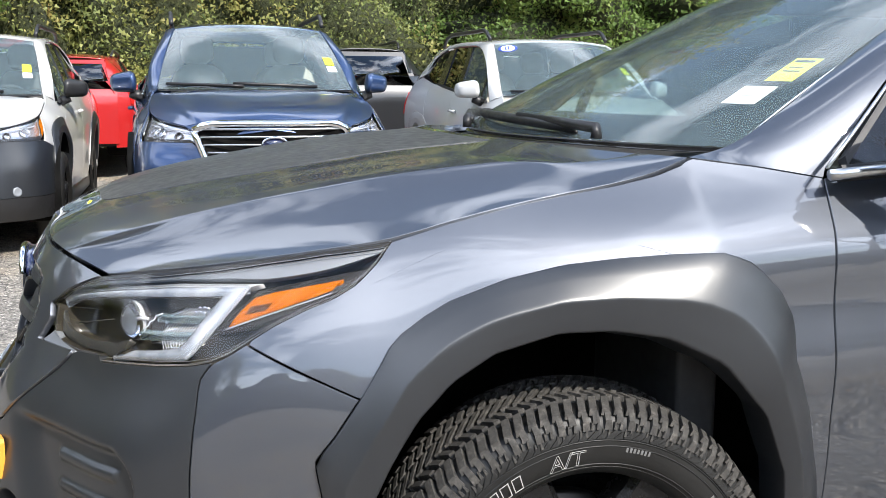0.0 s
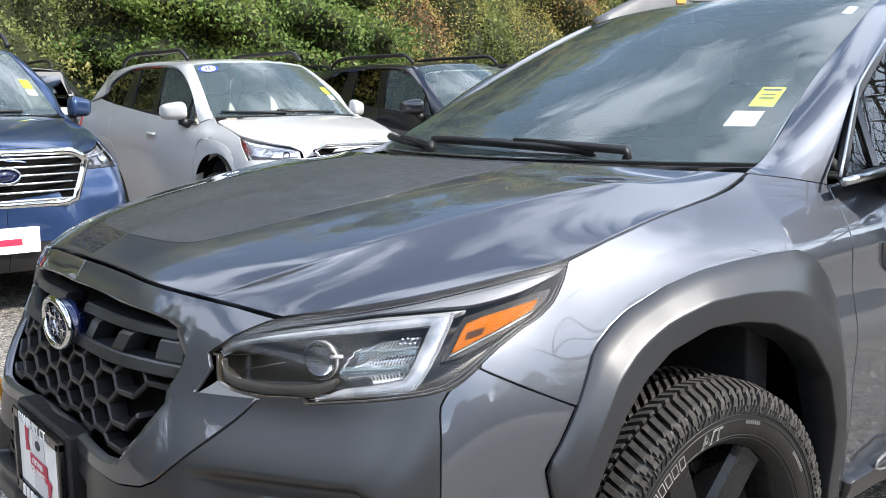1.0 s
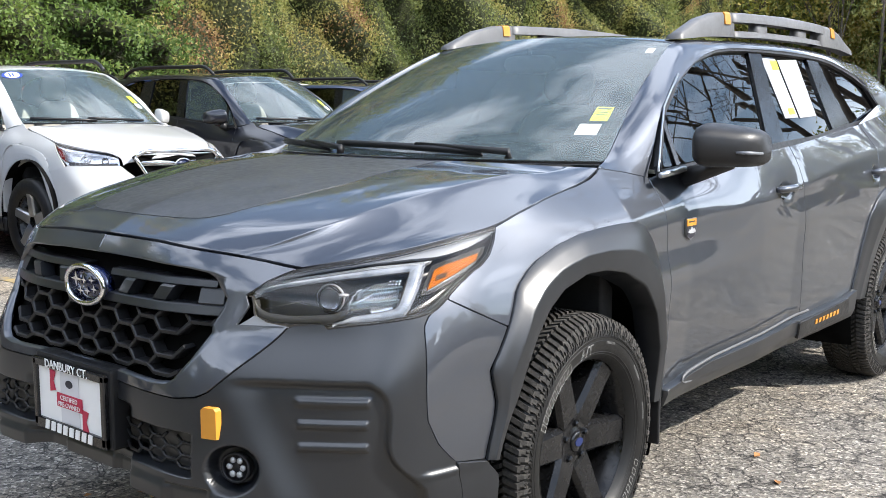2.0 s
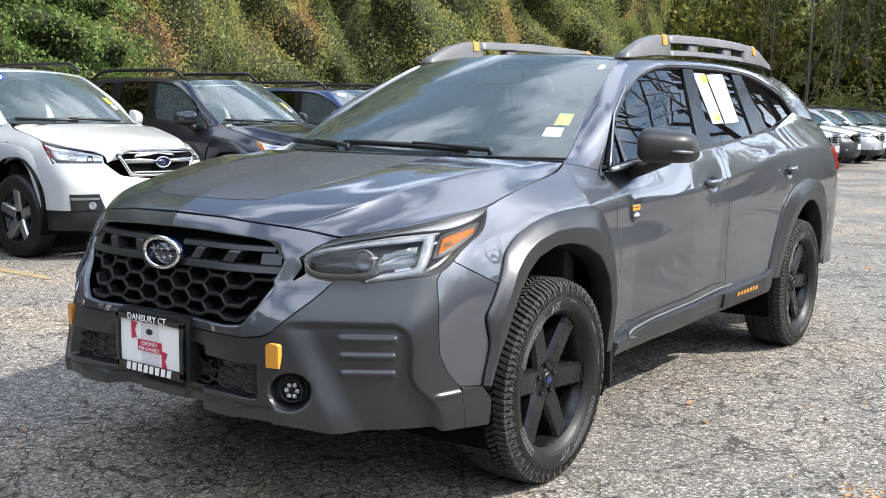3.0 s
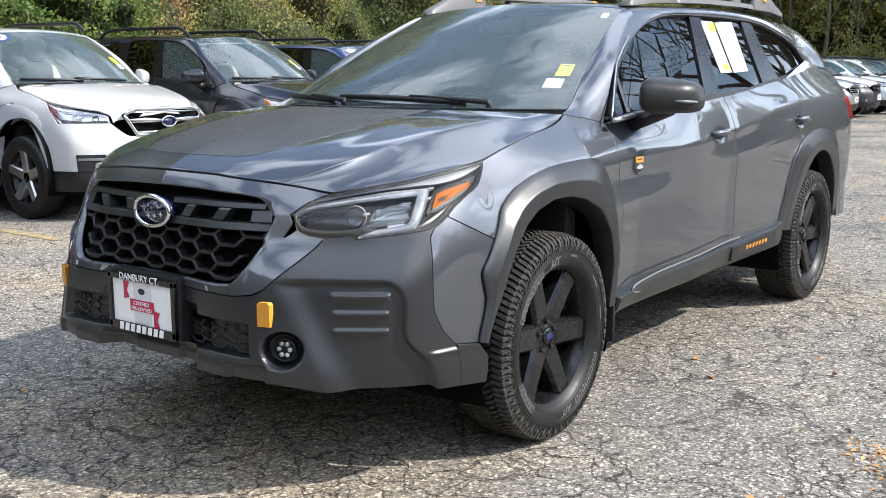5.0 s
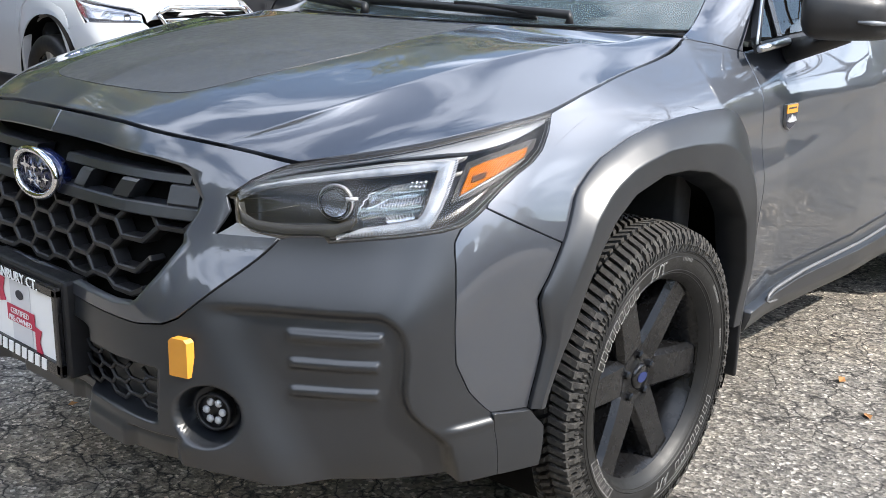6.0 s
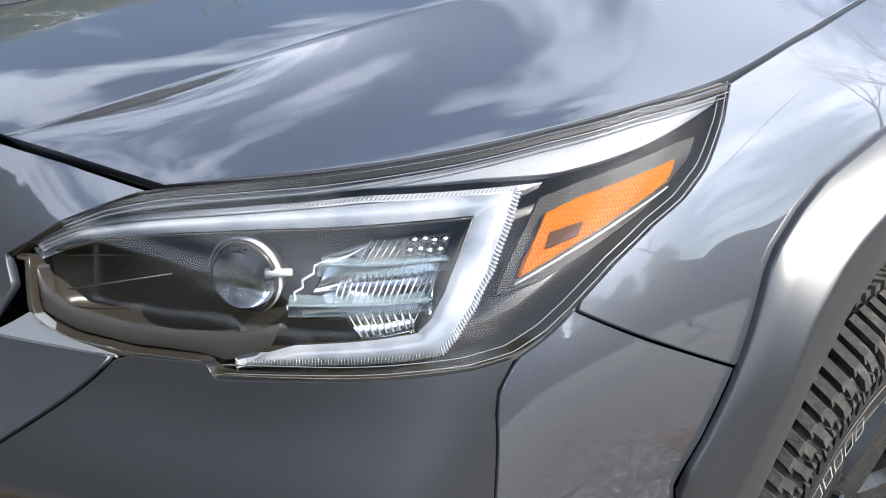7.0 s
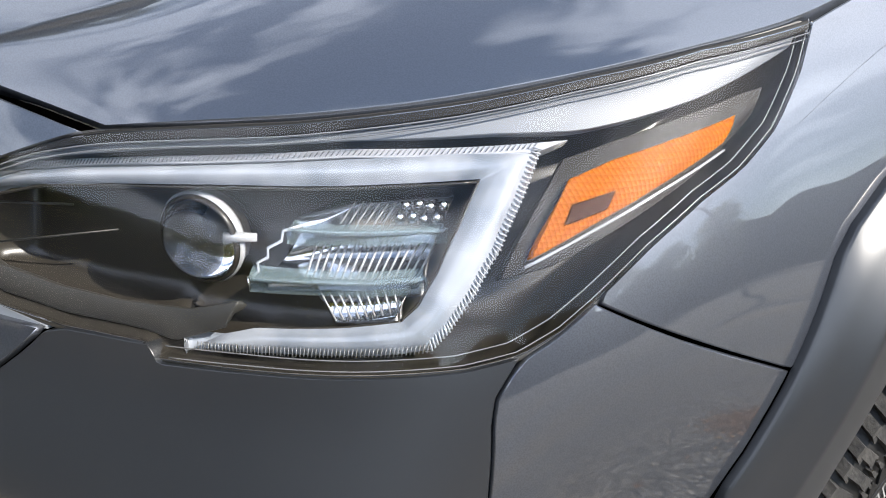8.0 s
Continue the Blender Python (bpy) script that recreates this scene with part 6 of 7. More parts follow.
LOW_BORDER = sheet([[screen(s, t, -.006) for t in np.linspace(0, .10, 3)] for s in np.linspace(-.99, .99, 17)], (0, -1, 1), fold=.001)
TAILGATE = sheet([[(x * (1 - .26 * max(0, z - 1.1) / .36), 3.80 - max(0, z - 1.0) * 0.62, z) for z in np.linspace(.4, 1.47, 10)] for x in np.linspace(-.64, .64, 7)], (0, 1, 0))
BACK_GLASS = slab([(-.56, 1.10), (.56, 1.10), (.44, 1.42), (-.44, 1.42)], lambda a, b, d: (a, 3.806 - max(0, b - 1.0) * .62 + d, b), .004)
PLAIN_TYRE = lathe([(.222, .085), (.25, .108), (.295, .1125), (.336, .103), (.356, .085), (.360, .05), (.360, -.05), (.356, -.085), (.336, -.103), (.25, -.108), (.222, -.085)], 36)
PLAIN_RIM = lathe([(.0, .02), (.06, .03), (.07, .0), (.20, -.02), (.212, .06), (.226, .082), (.23, .07), (.226, -.08)], 36)


def plain_spoke(a, w=.034):
    q = spoke(a)
    return [(x + .02, y * 1.0, z) for x, y, z in q[0]], q[1]


SEAT_PIECE = joined(ball(0, -.18, .62, .25, .30, .12, 10, 6, .6), moved(ball(0, 0, .33, .24, .10, .36, 10, 8, .6), Matrix.Translation((0, .10, .62)) @ pose(0, 0, 0, -16, 0, 0)), moved(ball(0, 0, .80, .13, .055, .10, 10, 6, .6), Matrix.Translation((0, .10, .62)) @ pose(0, 0, 0, -16, 0, 0)))
CAR_PANE = clear("parked_car_glass", (0.78, 0.88, 0.86), 0.03, 0.0, 1.6, 0.10)
CAR_DARK_PANE = clear("parked_car_dark_glass", (0.14, 0.15, 0.15), 0.03, 0.0, 1.8)


DARK_RED = Nodes("dark_red_marker", (0.10, 0.006, 0.006), 0.2).m
LAMP_PALE = Nodes("pale_lamp_housing", (0.62, 0.63, 0.66), 0.20, 0.85).m
LAMP_MASK = Nodes("dark_lamp_mask", (0.02, 0.02, 0.022), 0.3).m
lamp_mask = sheet(on_body(coons(along([(.55, .803), (.98, .803)], 14), along([(.57, .822), (.78, .822), (1.0, .84)], 14), along([(.55, .803), (.57, .822)], 3), along([(.98, .803), (1.0, .84)], 3)), -.012), (1, -1, 0), fold=.004)
FOG_BOX = skin_panel([(.55, .42), (.84, .42)], [(.60, .555), (.86, .555)], [(.55, .42), (.60, .555)], [(.84, .42), (.86, .555)], 12, 6, lift=.003, out=(1, -1, 0))
FOG_BAR = skin_panel([(.60, .505), (.84, .505)], [(.60, .527), (.84, .527)], [(.60, .505), (.60, .527)], [(.84, .505), (.84, .527)], 10, 4, lift=.010, out=(1, -1, 0))


def small_lamp(u, z, r):
    """A projector's ring inside a lamp."""
    n = body_normal(u, z)
    turn = Matrix.Translation(body(u, z) - n * .022) @ Vector(n).to_track_quat("X", "Z").to_matrix().to_4x4()
    return moved(lathe([(.0, -.01), (r * .75, -.01), (r * .8, .006), (r, .010), (r * 1.08, .0)], 20), turn)


def lamp_ball(u, z):
    c = body(u, z) - body_normal(u, z) * .024
    return ball(*c, .02, .02, .020, 14, 8)


def parked_car(name_, label, coat, at, kx=1.0, kz=1.0, kg=1.0, ky=1.0, clad=None, rim=RIM_BLACK, chrome=True, seats=SEAT, sign=False, bars=5, nose_z=0.0, mirror=None, big=0.0, fog_box=False):
    car = thing(name_, label, "car", "parked cars")
    clad = clad or coat

    def t_(piece):
        out = []
        for x, y, z in piece[0]:
            h = 1.07 * kz + (z - 1.07) * kg if z > 1.07 else z * kz
            out.append((x * kx * (1 + .10 * max(0, z - 1.1) * (kg > 1.05)), y * ky, h))
        return out, piece[1]

    def put(n, piece, m, parent=car, two=False, label_="", smooth_=True):
        made = [mesh_object(n, *t_(piece), m, parent, label_, smooth_)]
        if two:
            made.append(mesh_object(n, *t_(flipped(piece)), m, parent, label_, smooth_))
        return made

    put("hood", LOW_HOOD, coat)
    put("front_wing", LOW_WING, coat, two=True)
    d_f = put("front_door", LOW_DOOR_F, coat, two=True)
    d_r = put("rear_door", LOW_DOOR_R, coat, two=True)
    put("rear_quarter", LOW_QUARTER, coat, two=True)
    put("tail_panel", LOW_TAIL, coat, two=True)
    put("tailgate", TAILGATE, coat)
    put("rear_glass", BACK_GLASS, CAR_DARK_PANE)
    put("tail_light", skin_tail, TAIL_RED, two=True)
    put("wheel_arch", LOW_FLARE_F if clad is not coat else THIN_FLARE_F, clad, two=True)
    put("wheel_arch", LOW_FLARE_R if clad is not coat else THIN_FLARE_R, clad, two=True)
    put("front_bumper", joined(LOW_FACE, flipped(LOW_FACE)), clad if clad is not coat else coat)
    put("bumper_valance", joined(LOW_VALANCE, flipped(LOW_VALANCE)), TRIM)
    put("nose_panel", joined(LOW_NOSE, flipped(LOW_NOSE)), coat)
    put("sill", box_piece(.72, .86, .42, 2.3, .24, .36, .02), TRIM if clad is coat else clad, two=True)
    lamps = put("headlight", LOW_LAMP, LENS, two=True)
    for ob, e in zip(lamps, (1, -1)):
        ob.visible_shadow = False
        for n, piece, m in (("lamp_housing", LOW_LAMP_BACK, LAMP_PALE), ("running_light", lamp_bar, LIGHT_GUIDE), ("lamp_mask", lamp_mask, LAMP_MASK), ("side_reflector", lamp_side, DARK_RED if fog_box or (rim is RIM_BLACK and chrome) else LAMP_PALE if big else AMBER), ("lamp_reflector", small_lamp(.70, .842, .026), LAMP_MASK), ("lamp_projector", small_lamp(.85, .862, .040), LAMP_SILVER), ("lamp_lens", lamp_ball(.85, .862), GLASS)):
            mesh_object(n, *t_(piece if e > 0 else flipped(piece)), m, ob)
    put("wheel_well", well(.03), LINER, two=True)
    put("wheel_well", well(2.75), LINER, two=True)
    # grille: a six-sided opening, its shade a black plate, with bars
    gz = .765 + nose_z
    gy = body(.2, .75)[1]
    hexa = [(-.40 - .06 * big, gz + .06 + .02 * big), (-.33 - .06 * big, gz + .105 + .015 * big), (.33 + .06 * big, gz + .105 + .015 * big), (.40 + .06 * big, gz + .06 + .02 * big), (.30 + .07 * big, gz - .105 - .06 * big), (-.30 - .07 * big, gz - .105 - .06 * big)]
    at_front = lambda a, b, d: (a, min(gy, body(.2, b)[1]) + a * a * .42 - .012 - .026 * big - d, b)
    g = put("grille", slab(hexa, at_front, .04), LINER, smooth_=False)[0]
    rim_line = [at_front(a, b, .008) for a, b in hexa + hexa[:1]]
    mesh_object("grille_frame", *t_(tube(along(rim_line, 40), (.024 if big else .016) if chrome else .013, 6)), CHROME if chrome else TRIM, g)
    for k in range(bars):
        b = gz - .08 - .06 * big + k * (.16 + .07 * big) / max(1, bars - 1)
        w = .30 + .07 * big + (b - gz + .105 + .06 * big) * .4
        mesh_object("grille_bar", *t_(tube([at_front(a, b, .004) for a in np.linspace(-w, w, 9)], .007, 5)), SATIN_METAL if chrome else TRIM, g)
    if fog_box:
        # chrome wings beside the emblem
        for e in (1, -1):
            wing = tube([at_front(e * a, gz + .012 + .03 * (a - .08), .014) for a in np.linspace(.08, .36, 9)], [.012, .015, .017, .018, .018, .017, .016, .013, .009], 8)
            mesh_object("grille_wing", *t_(wing), CHROME, g, "chrome grille wing")
    mesh_object("emblem", *t_(slab([(x, gz + z) for x, z in oval(.075, .042, 20)], lambda a, b, d: at_front(a, b, .022 + d), .02)), EMBLEM_BLUE, g, "blue oval emblem")
    mesh_object("emblem_rim", *t_(tube([at_front(x, gz + z, .024) for x, z in oval(.075, .042, 20)] + [at_front(.075, gz, .024)], .007, 6)), CHROME, g)
    put("number_plate", slab([(-.155, .47 - .1 * big), (.155, .47 - .1 * big), (.155, .61 - .1 * big), (-.155, .61 - .1 * big)], lambda a, b, d: (a, body(.1, .54)[1] - .03 - d, b), .02), PAPER, smooth_=False, label_="white plate in a dark frame")
    put("plate_band", slab([(-.06, .515 - .1 * big), (.06, .515 - .1 * big), (.06, .55 - .1 * big), (-.06, .55 - .1 * big)], lambda a, b, d: (a, body(.1, .54)[1] - .034 - d, b), .002), PLATE_RED, smooth_=False)
    for e in (1, -1):
        c0 = body(.66, .46) + body_normal(.66, .46) * .004
        q = moved(lathe([(.0, .006), (.022, .006), (.030, .010), (.036, -.01)], 18), Matrix.Translation(c0) @ Vector(body_normal(.66, .46)).to_track_quat("X", "Z").to_matrix().to_4x4())
        put("fog_light", q if e > 0 else flipped(q), LAMP_GREY)
        if fog_box or big:
            for n, piece, m in (("fog_surround", FOG_BOX, TRIM), ("fog_bar", FOG_BAR, SATIN_METAL)):
                put(n, piece if e > 0 else flipped(piece), m)
    # cabin
    put("side_frame", LOW_FRAME, coat, two=True)
    put("roof", LOW_ROOF, coat)
    put("tail_pillar", LOW_PILLAR, coat, two=True)
    glass = put("windscreen", LOW_SCREEN, CAR_PANE)
    put("windscreen_border", LOW_BORDER, GLOSS_BLACK, glass[0])
    for s0, s1 in ((.60, -.25), (-.15, -.90)):
        put("wiper", tube([screen(s0 + (s1 - s0) * k, .02 + .035 * k, .016) for k in np.linspace(0, 1, 7)], .011, 6), TRIM)
    for s, tt, w, h, m in ((.86, .42, .07, .075, YELLOW), (.86, .30, .07, .05, PAPER)):
        q = sheet([[screen(s + a / .66, tt + b / .62, .003) for b in (-h / 2, h / 2)] for a in (-w / 2, w / 2)], (0, -1, 1), gap=0, fold=.001, soft=.0003)
        put("sticker", q, m, glass[0])
    if sign:
        q = sheet([[screen(-.80 + .15 * r * math.cos(a), .86 + .075 * r * math.sin(a), .004) for a in np.linspace(0, 6.283, 25)] for r in (0.02, .5, 1)], (0, -1, 1), gap=0, fold=.001, soft=.0003)
        put("oval_sign", q, OVAL_BLUE, glass[0], label_="blue oval window sign with white bars")
        q = sheet([[screen(-.80 + .105 * r * math.cos(a), .86 + .06 * r * math.sin(a), .0055) for a in np.linspace(0, 6.283, 25)] for r in (0.02, .5, 1)], (0, -1, 1), gap=0, fold=.001, soft=.0003)
        put("sign_face", q, PAPER, glass[0])
        for s in (-.835, -.79):
            q = sheet([[screen(s + a, .86 + b, .0075) for b in (-.04, .04)] for a in (-.012, .012)], (0, -1, 1), gap=0, fold=.001, soft=.0003)
            put("sign_mark", q, OVAL_BLUE, glass[0])
    for outline, m, parents in ((F_GLASS, CAR_PANE, d_f), (T_GLASS, CAR_PANE, d_f), (R_GLASS, CAR_DARK_PANE, d_r), (Q_GLASS, CAR_DARK_PANE, (car, car))):
        q = slab(outline, lambda a, b, d: pane_at(a, b, -.012 + d), .004)
        for ob, piece in zip(parents, (q, flipped(q))):
            glass.append(mesh_object("side_window", *t_(piece), m, ob, smooth=False))
    for ob in glass:
        ob.visible_shadow = False
    for outline in ([(1.43, 1.128), (1.565, 1.128), (1.71, 1.492), (1.555, 1.492)], [(2.15, 1.165), (2.42, 1.195), (2.395, 1.478), (2.20, 1.492)], [(.655, 1.09), (.69, 1.09), (.72, 1.247), (.69, 1.247)]):
        q = slab(outline, lambda a, b, d: pane_at(a, b, -.004 + d), .02)
        put("window_post", q, GLOSS_BLACK, two=True, smooth_=False)
    q = slab([(.5, 1.055), (1.43, 1.115), (2.42, 1.185), (2.42, 1.205), (1.43, 1.14), (.5, 1.078)], lambda a, b, d: pane_at(a, b, .004 + d), .02)
    put("window_sill", q, TRIM, two=True, smooth_=False)
    shell_small = [(x - .05, y, z) for x, y, z in shell_v]
    mir = put("side_mirror", (shell_small, shell_f), mirror or coat, two=True)
    foot = tube([(.78, .66, 1.055), (.87, .665, 1.085)], [.04, .03], 8)
    for ob, piece in zip(mir, (foot, flipped(foot))):
        mesh_object("mirror_foot", *t_(piece), TRIM, ob)
    line = [(.545, 1.15, 1.535), (.545, 1.28, 1.60), (.545, 1.45, 1.612), (.545, 2.2, 1.618), (.54, 2.75, 1.59), (.53, 2.9, 1.53)]
    put("roof_rail", tube(curve(line, 24), .017, 8), TRIM, two=True)
    put("door_handle", tube([body(2.72, .97) + (.004, 0, 0), body(2.74, .97) + (.03, 0, 0), body(2.86, .975) + (.03, 0, 0), body(2.89, .975) + (.004, 0, 0)], .013, 6), coat, two=True)
    put("cabin_floor", joined(box_piece(-.78, .78, .35, 3.6, .36, .42), box_piece(-.72, .72, .28, .36, .4, 1.02), box_piece(-.70, .70, .36, .72, .9, 1.06, .03), box_piece(.70, .74, .5, 3.3, .4, 1.04), box_piece(-.74, -.70, .5, 3.3, .4, 1.04)), CABIN)
    put("engine_cover", box_piece(-.42, .42, -.5, .30, .80, .84), LINER)
    for x, y in ((.36, 1.45), (-.36, 1.45), (.36, 2.35), (-.36, 2.35)):
        put("car_seat", moved(SEAT_PIECE, Matrix.Translation((x, y, 0))), seats)
    ring_small = [tuple(wheel_turn @ Vector((.185 * math.cos(a), 0, .185 * math.sin(a)))) for a in np.linspace(0, 2 * math.pi, 19)]
    put("steering_wheel", tube(ring_small, .016, 6, False), CABIN)
    for x, y, e in ((.765, .012, 1), (.765, 2.752, 1), (-.765, .012, -1), (-.765, 2.752, -1)):
        hub = new("wheel")
        hub.parent = car
        hub.matrix_local = pose(x * kx, y * ky, .360, 0, 0, 0 if e > 0 else 180)
        mesh_object("tyre", *PLAIN_TYRE, RUBBER, hub)
        mesh_object("rim", *PLAIN_RIM, RIM_BLACK, hub)
        for k in range(5):
            mesh_object("spoke", *plain_spoke(radians(90 + 72 * k)), rim, hub, smooth=False)
    car.matrix_world = at
    return car


skin_tail = skin_panel([(4.98, .90), (5.25, .90)], [(4.92, 1.12), (5.25, 1.12)], [(4.98, .90), (4.92, 1.12)], [(5.25, .90), (5.25, 1.12)], 8, 6, lift=.012)


def bay(y, x=-5.5, turn=90.0, lift=0.0):
    return pose(x, y, lift, 0, 0, turn)


white_suv = parked_car("white_suv", "white compact SUV with chrome grille, parked in its bay", WHITE_PAINT, bay(2.73), 1.0, 1.04, 1.18, .962, seats=PALE_SEAT, sign=True, rim=SILVER_RIM, bars=3, fog_box=True, nose_z=.04)
blue_suv = parked_car("blue_suv", "large metallic blue SUV with chrome-framed grille, parked in its bay", BLUE_PAINT, bay(-.03, -5.2), 1.09, 1.08, 1.25, 1.05, seats=PALE_SEAT, rim=SILVER_RIM, bars=6, big=1.0, nose_z=.03)
clad_wagon = parked_car("white_offroad_suv", "white raised SUV with black plastic cladding, parked in its bay", WHITE_PAINT, bay(-2.36, -6.05), 1.0, 1.04, 1.18, .962, clad=CLADDING, rim=RIM_BLACK, chrome=False, mirror=TRIM)
black_suv = parked_car("black_suv", "blue-black compact SUV with roof rails, parked in its bay", NAVY_PAINT, bay(5.20), 1.0, 1.04, 1.18, .962, seats=PALE_SEAT, rim=SILVER_RIM, bars=3)
mid_blue = parked_car("blue_crossover", "blue crossover with roof rails, parked in its bay", BLUE_PAINT, bay(7.70, -5.6), 1.0, 1.03, 1.10, .962, rim=RIM_BLACK, chrome=False, seats=SEAT, sign=True)
red_car = parked_car("red_crossover", "red crossover seen from its tail, parked behind the row", RED_PAINT, bay(-1.95, -14.6, -90, .12), .95, .98, .98, .95, clad=CLADDING, rim=RIM_BLACK, chrome=False)
dark_car = parked_car("dark_grey_suv", "dark grey SUV seen from its tail, parked behind the row", DARK_PAINT, bay(1.75, -14.0, -90, .12), 1.0, 1.03, 1.15, .962, rim=SILVER_RIM)
silver_car = parked_car("silver_suv", "silver compact SUV with chrome grille, parked in its bay", SILVER_PAINT, bay(24.6), 1.0, 1.03, 1.15, .962, rim=SILVER_RIM, bars=4)
for source, y, x, turn, lift in ((mid_blue, 10.2, -5.6, 90, 0), (black_suv, 12.7, -5.5, 90, 0), (mid_blue, 15.2, -5.6, 90, 0), (white_suv, 17.8, -5.5, 90, 0), (black_suv, 20.2, -5.4, 90, 0), (clad_wagon, 22.0, -5.6, 90, 0), (clad_wagon, 27.3, -5.6, 90, 0), (silver_car, 29.9, -5.5, 90, 0), (white_suv, 32.6, -5.6, 90, 0), (black_suv, 35.4, -5.5, 90, 0), (dark_car, 38.2, -5.5, 90, 0), (red_car, 4.3, -14.0, -90, .12), (mid_blue, 7.0, -14.0, -90, .12), (white_suv, 9.6, -14.0, -90, .12), (black_suv, -5.2, -5.7, 90, 0)):
    copy_thing(source, bay(y, x, turn, lift))

# ---- trees ----
def leaf_material(name_, stops, rough=.6):
    n = Nodes(name_, (.08, .1, .03), rough)
    g = n.t.nodes.new("ShaderNodeNewGeometry")
    o = n.t.nodes.new("ShaderNodeObjectInfo")
    big = n.noise(.42, 4.0, at=g.outputs["Position"])
    add = n.node("ShaderNodeMath")
    add.operation = "MULTIPLY_ADD"
    n.t.links.new(g.outputs["Random Per Island"], add.inputs[0])
    add.inputs[1].default_value = .26
    n.t.links.new(n.value(big, -.14, .85, .28, .72), add.inputs[2])
    more = n.node("ShaderNodeMath")
    more.operation = "MULTIPLY_ADD"
    n.t.links.new(o.outputs["Random"], more.inputs[0])
    more.inputs[1].default_value = .22
    n.t.links.new(add.outputs[0], more.inputs[2])
    n.put("Base Color", n.ramp(more.outputs[0], *stops))
    # thin leaves let some of the sun through
    thin_ = n.node("ShaderNodeBsdfTranslucent")
    tint = n.ramp(more.outputs[0], *stops)
    n.t.links.new(tint, thin_.inputs["Color"])
    both_ = n.t.nodes.new("ShaderNodeMixShader")
    both_.inputs[0].default_value = .45
    n.t.links.new(n.b.outputs[0], both_.inputs[1])
    n.t.links.new(thin_.outputs[0], both_.inputs[2])
    n.t.links.new(both_.outputs[0], n.t.nodes["Material Output"].inputs["Surface"])
    return n.m


IVY = leaf_material("ivy_leaves", ((.05, (.075, .105, .034)), (.40, (.175, .215, .066)), (.66, (.30, .305, .095)), (.84, (.43, .37, .12)), (.95, (.41, .28, .11)), (1.0, (.27, .15, .075))))
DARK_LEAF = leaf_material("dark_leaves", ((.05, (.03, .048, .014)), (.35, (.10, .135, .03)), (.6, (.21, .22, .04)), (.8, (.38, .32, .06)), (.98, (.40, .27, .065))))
GREEN_LEAF = leaf_material("green_bush_leaves", ((.05, (.03, .055, .014)), (.4, (.08, .14, .03)), (.8, (.16, .24, .05)), (1.0, (.24, .28, .07))))
BARK = Nodes("bark", (.09, .07, .055), .9)
BARK.put("Base Color", BARK.ramp(BARK.noise(9.0, 6.0, .7, stretch=(1, 1, .2)), (.3, (.035, .028, .022)), (.7, (.15, .125, .10))))
BARK.put("Normal", BARK.relief(BARK.noise(14.0, 6.0, .7, stretch=(1, 1, .2)), .8, .03))
BARK = BARK.m


def leaves(points, size, seed, droop=.5):
    """One small three-cornered leaf at each point."""
    r = np.random.default_rng(seed)
    n = len(points)
    way = r.normal(size=(n, 3))
    way[:, 2] -= droop
    way /= np.linalg.norm(way, axis=1, keepdims=True)
    side = np.cross(way, r.normal(size=(n, 3)))
    side /= np.maximum(np.linalg.norm(side, axis=1, keepdims=True), 1e-6)
    up = np.cross(way, side)
    s = size * r.uniform(.6, 1.3, (n, 1))
    v = np.stack([points + side * s * .40, points + way * s * 1.15 + up * s * .1, points - side * s * .40], 1).reshape(-1, 3)
    f = np.arange(3 * n).reshape(-1, 3)
    return v, f


def crown_points(shape, clumps, each, seed, spread):
    """Leaves in clumps near a crown's surface; shape(height 0..1) gives the radius."""
    r = np.random.default_rng(seed)
    out = []
    for _ in range(clumps):
        t, a = r.uniform(0, 1), r.uniform(0, 6.283)
        h, radius = shape(t)
        k = radius * math.sqrt(r.uniform(.35, 1.0)) * r.uniform(.82, 1.18)
        c = np.array([k * math.cos(a), k * math.sin(a), h])
        out.append(c + r.normal(size=(each, 3)) * spread * np.array([1, 1, .8]) * r.uniform(.6, 1.4))
    p = np.concatenate(out)
    return p[p[:, 2] > .05]


def limb_tree(height, seed, spread=.45, thick=.16, levels=3, lean=.1):
    """A trunk that forks into thinner and thinner limbs."""
    r = random.Random(seed)
    pieces, tips = [], []

    def grow(at, way, length, width, level):
        pts = [Vector(at)]
        d = Vector(way)
        for k in range(5):
            d = (d + Vector((r.uniform(-1, 1), r.uniform(-1, 1), r.uniform(-.3, .7))) * .16).normalized()
            pts.append(pts[-1] + d * length / 5)
        pieces.append(tube([tuple(p) for p in pts], np.linspace(width, width * .45, 6), 7 if level == 0 else 5, False))
        tips.append(tuple(pts[-1]))
        if level < levels:
            for k in range(4 if level == 0 else 3 + (level == 1)):
                base = pts[r.randint(2, 5)]
                a = r.uniform(0, 6.283)
                side = Vector((math.cos(a), math.sin(a), r.uniform(.1, .9))).normalized()
                grow(base, (d * (1 - spread) + side * spread * 1.6).normalized(), length * r.uniform(.45, .7), width * .42, level + 1)

    grow((0, 0, -.2), (lean * r.uniform(-1, 1), lean * r.uniform(-1, 1), 1), height * .62, thick, 0)
    return joined(*pieces), tips


def lumps(seed, strength=1.0):
    """A bumpy outline: a factor for each angle and height, drawn out downwards like hanging ivy."""
    r = np.random.default_rng(seed)
    waves = [(int(r.integers(2, 12)), r.uniform(4, 34), r.uniform(0, 6.283), r.uniform(.02, .075)) for _ in range(12)]
    return lambda ang, t: 1 + strength * sum(k * np.sin(n * ang + f * t + p) for n, f, p, k in waves)


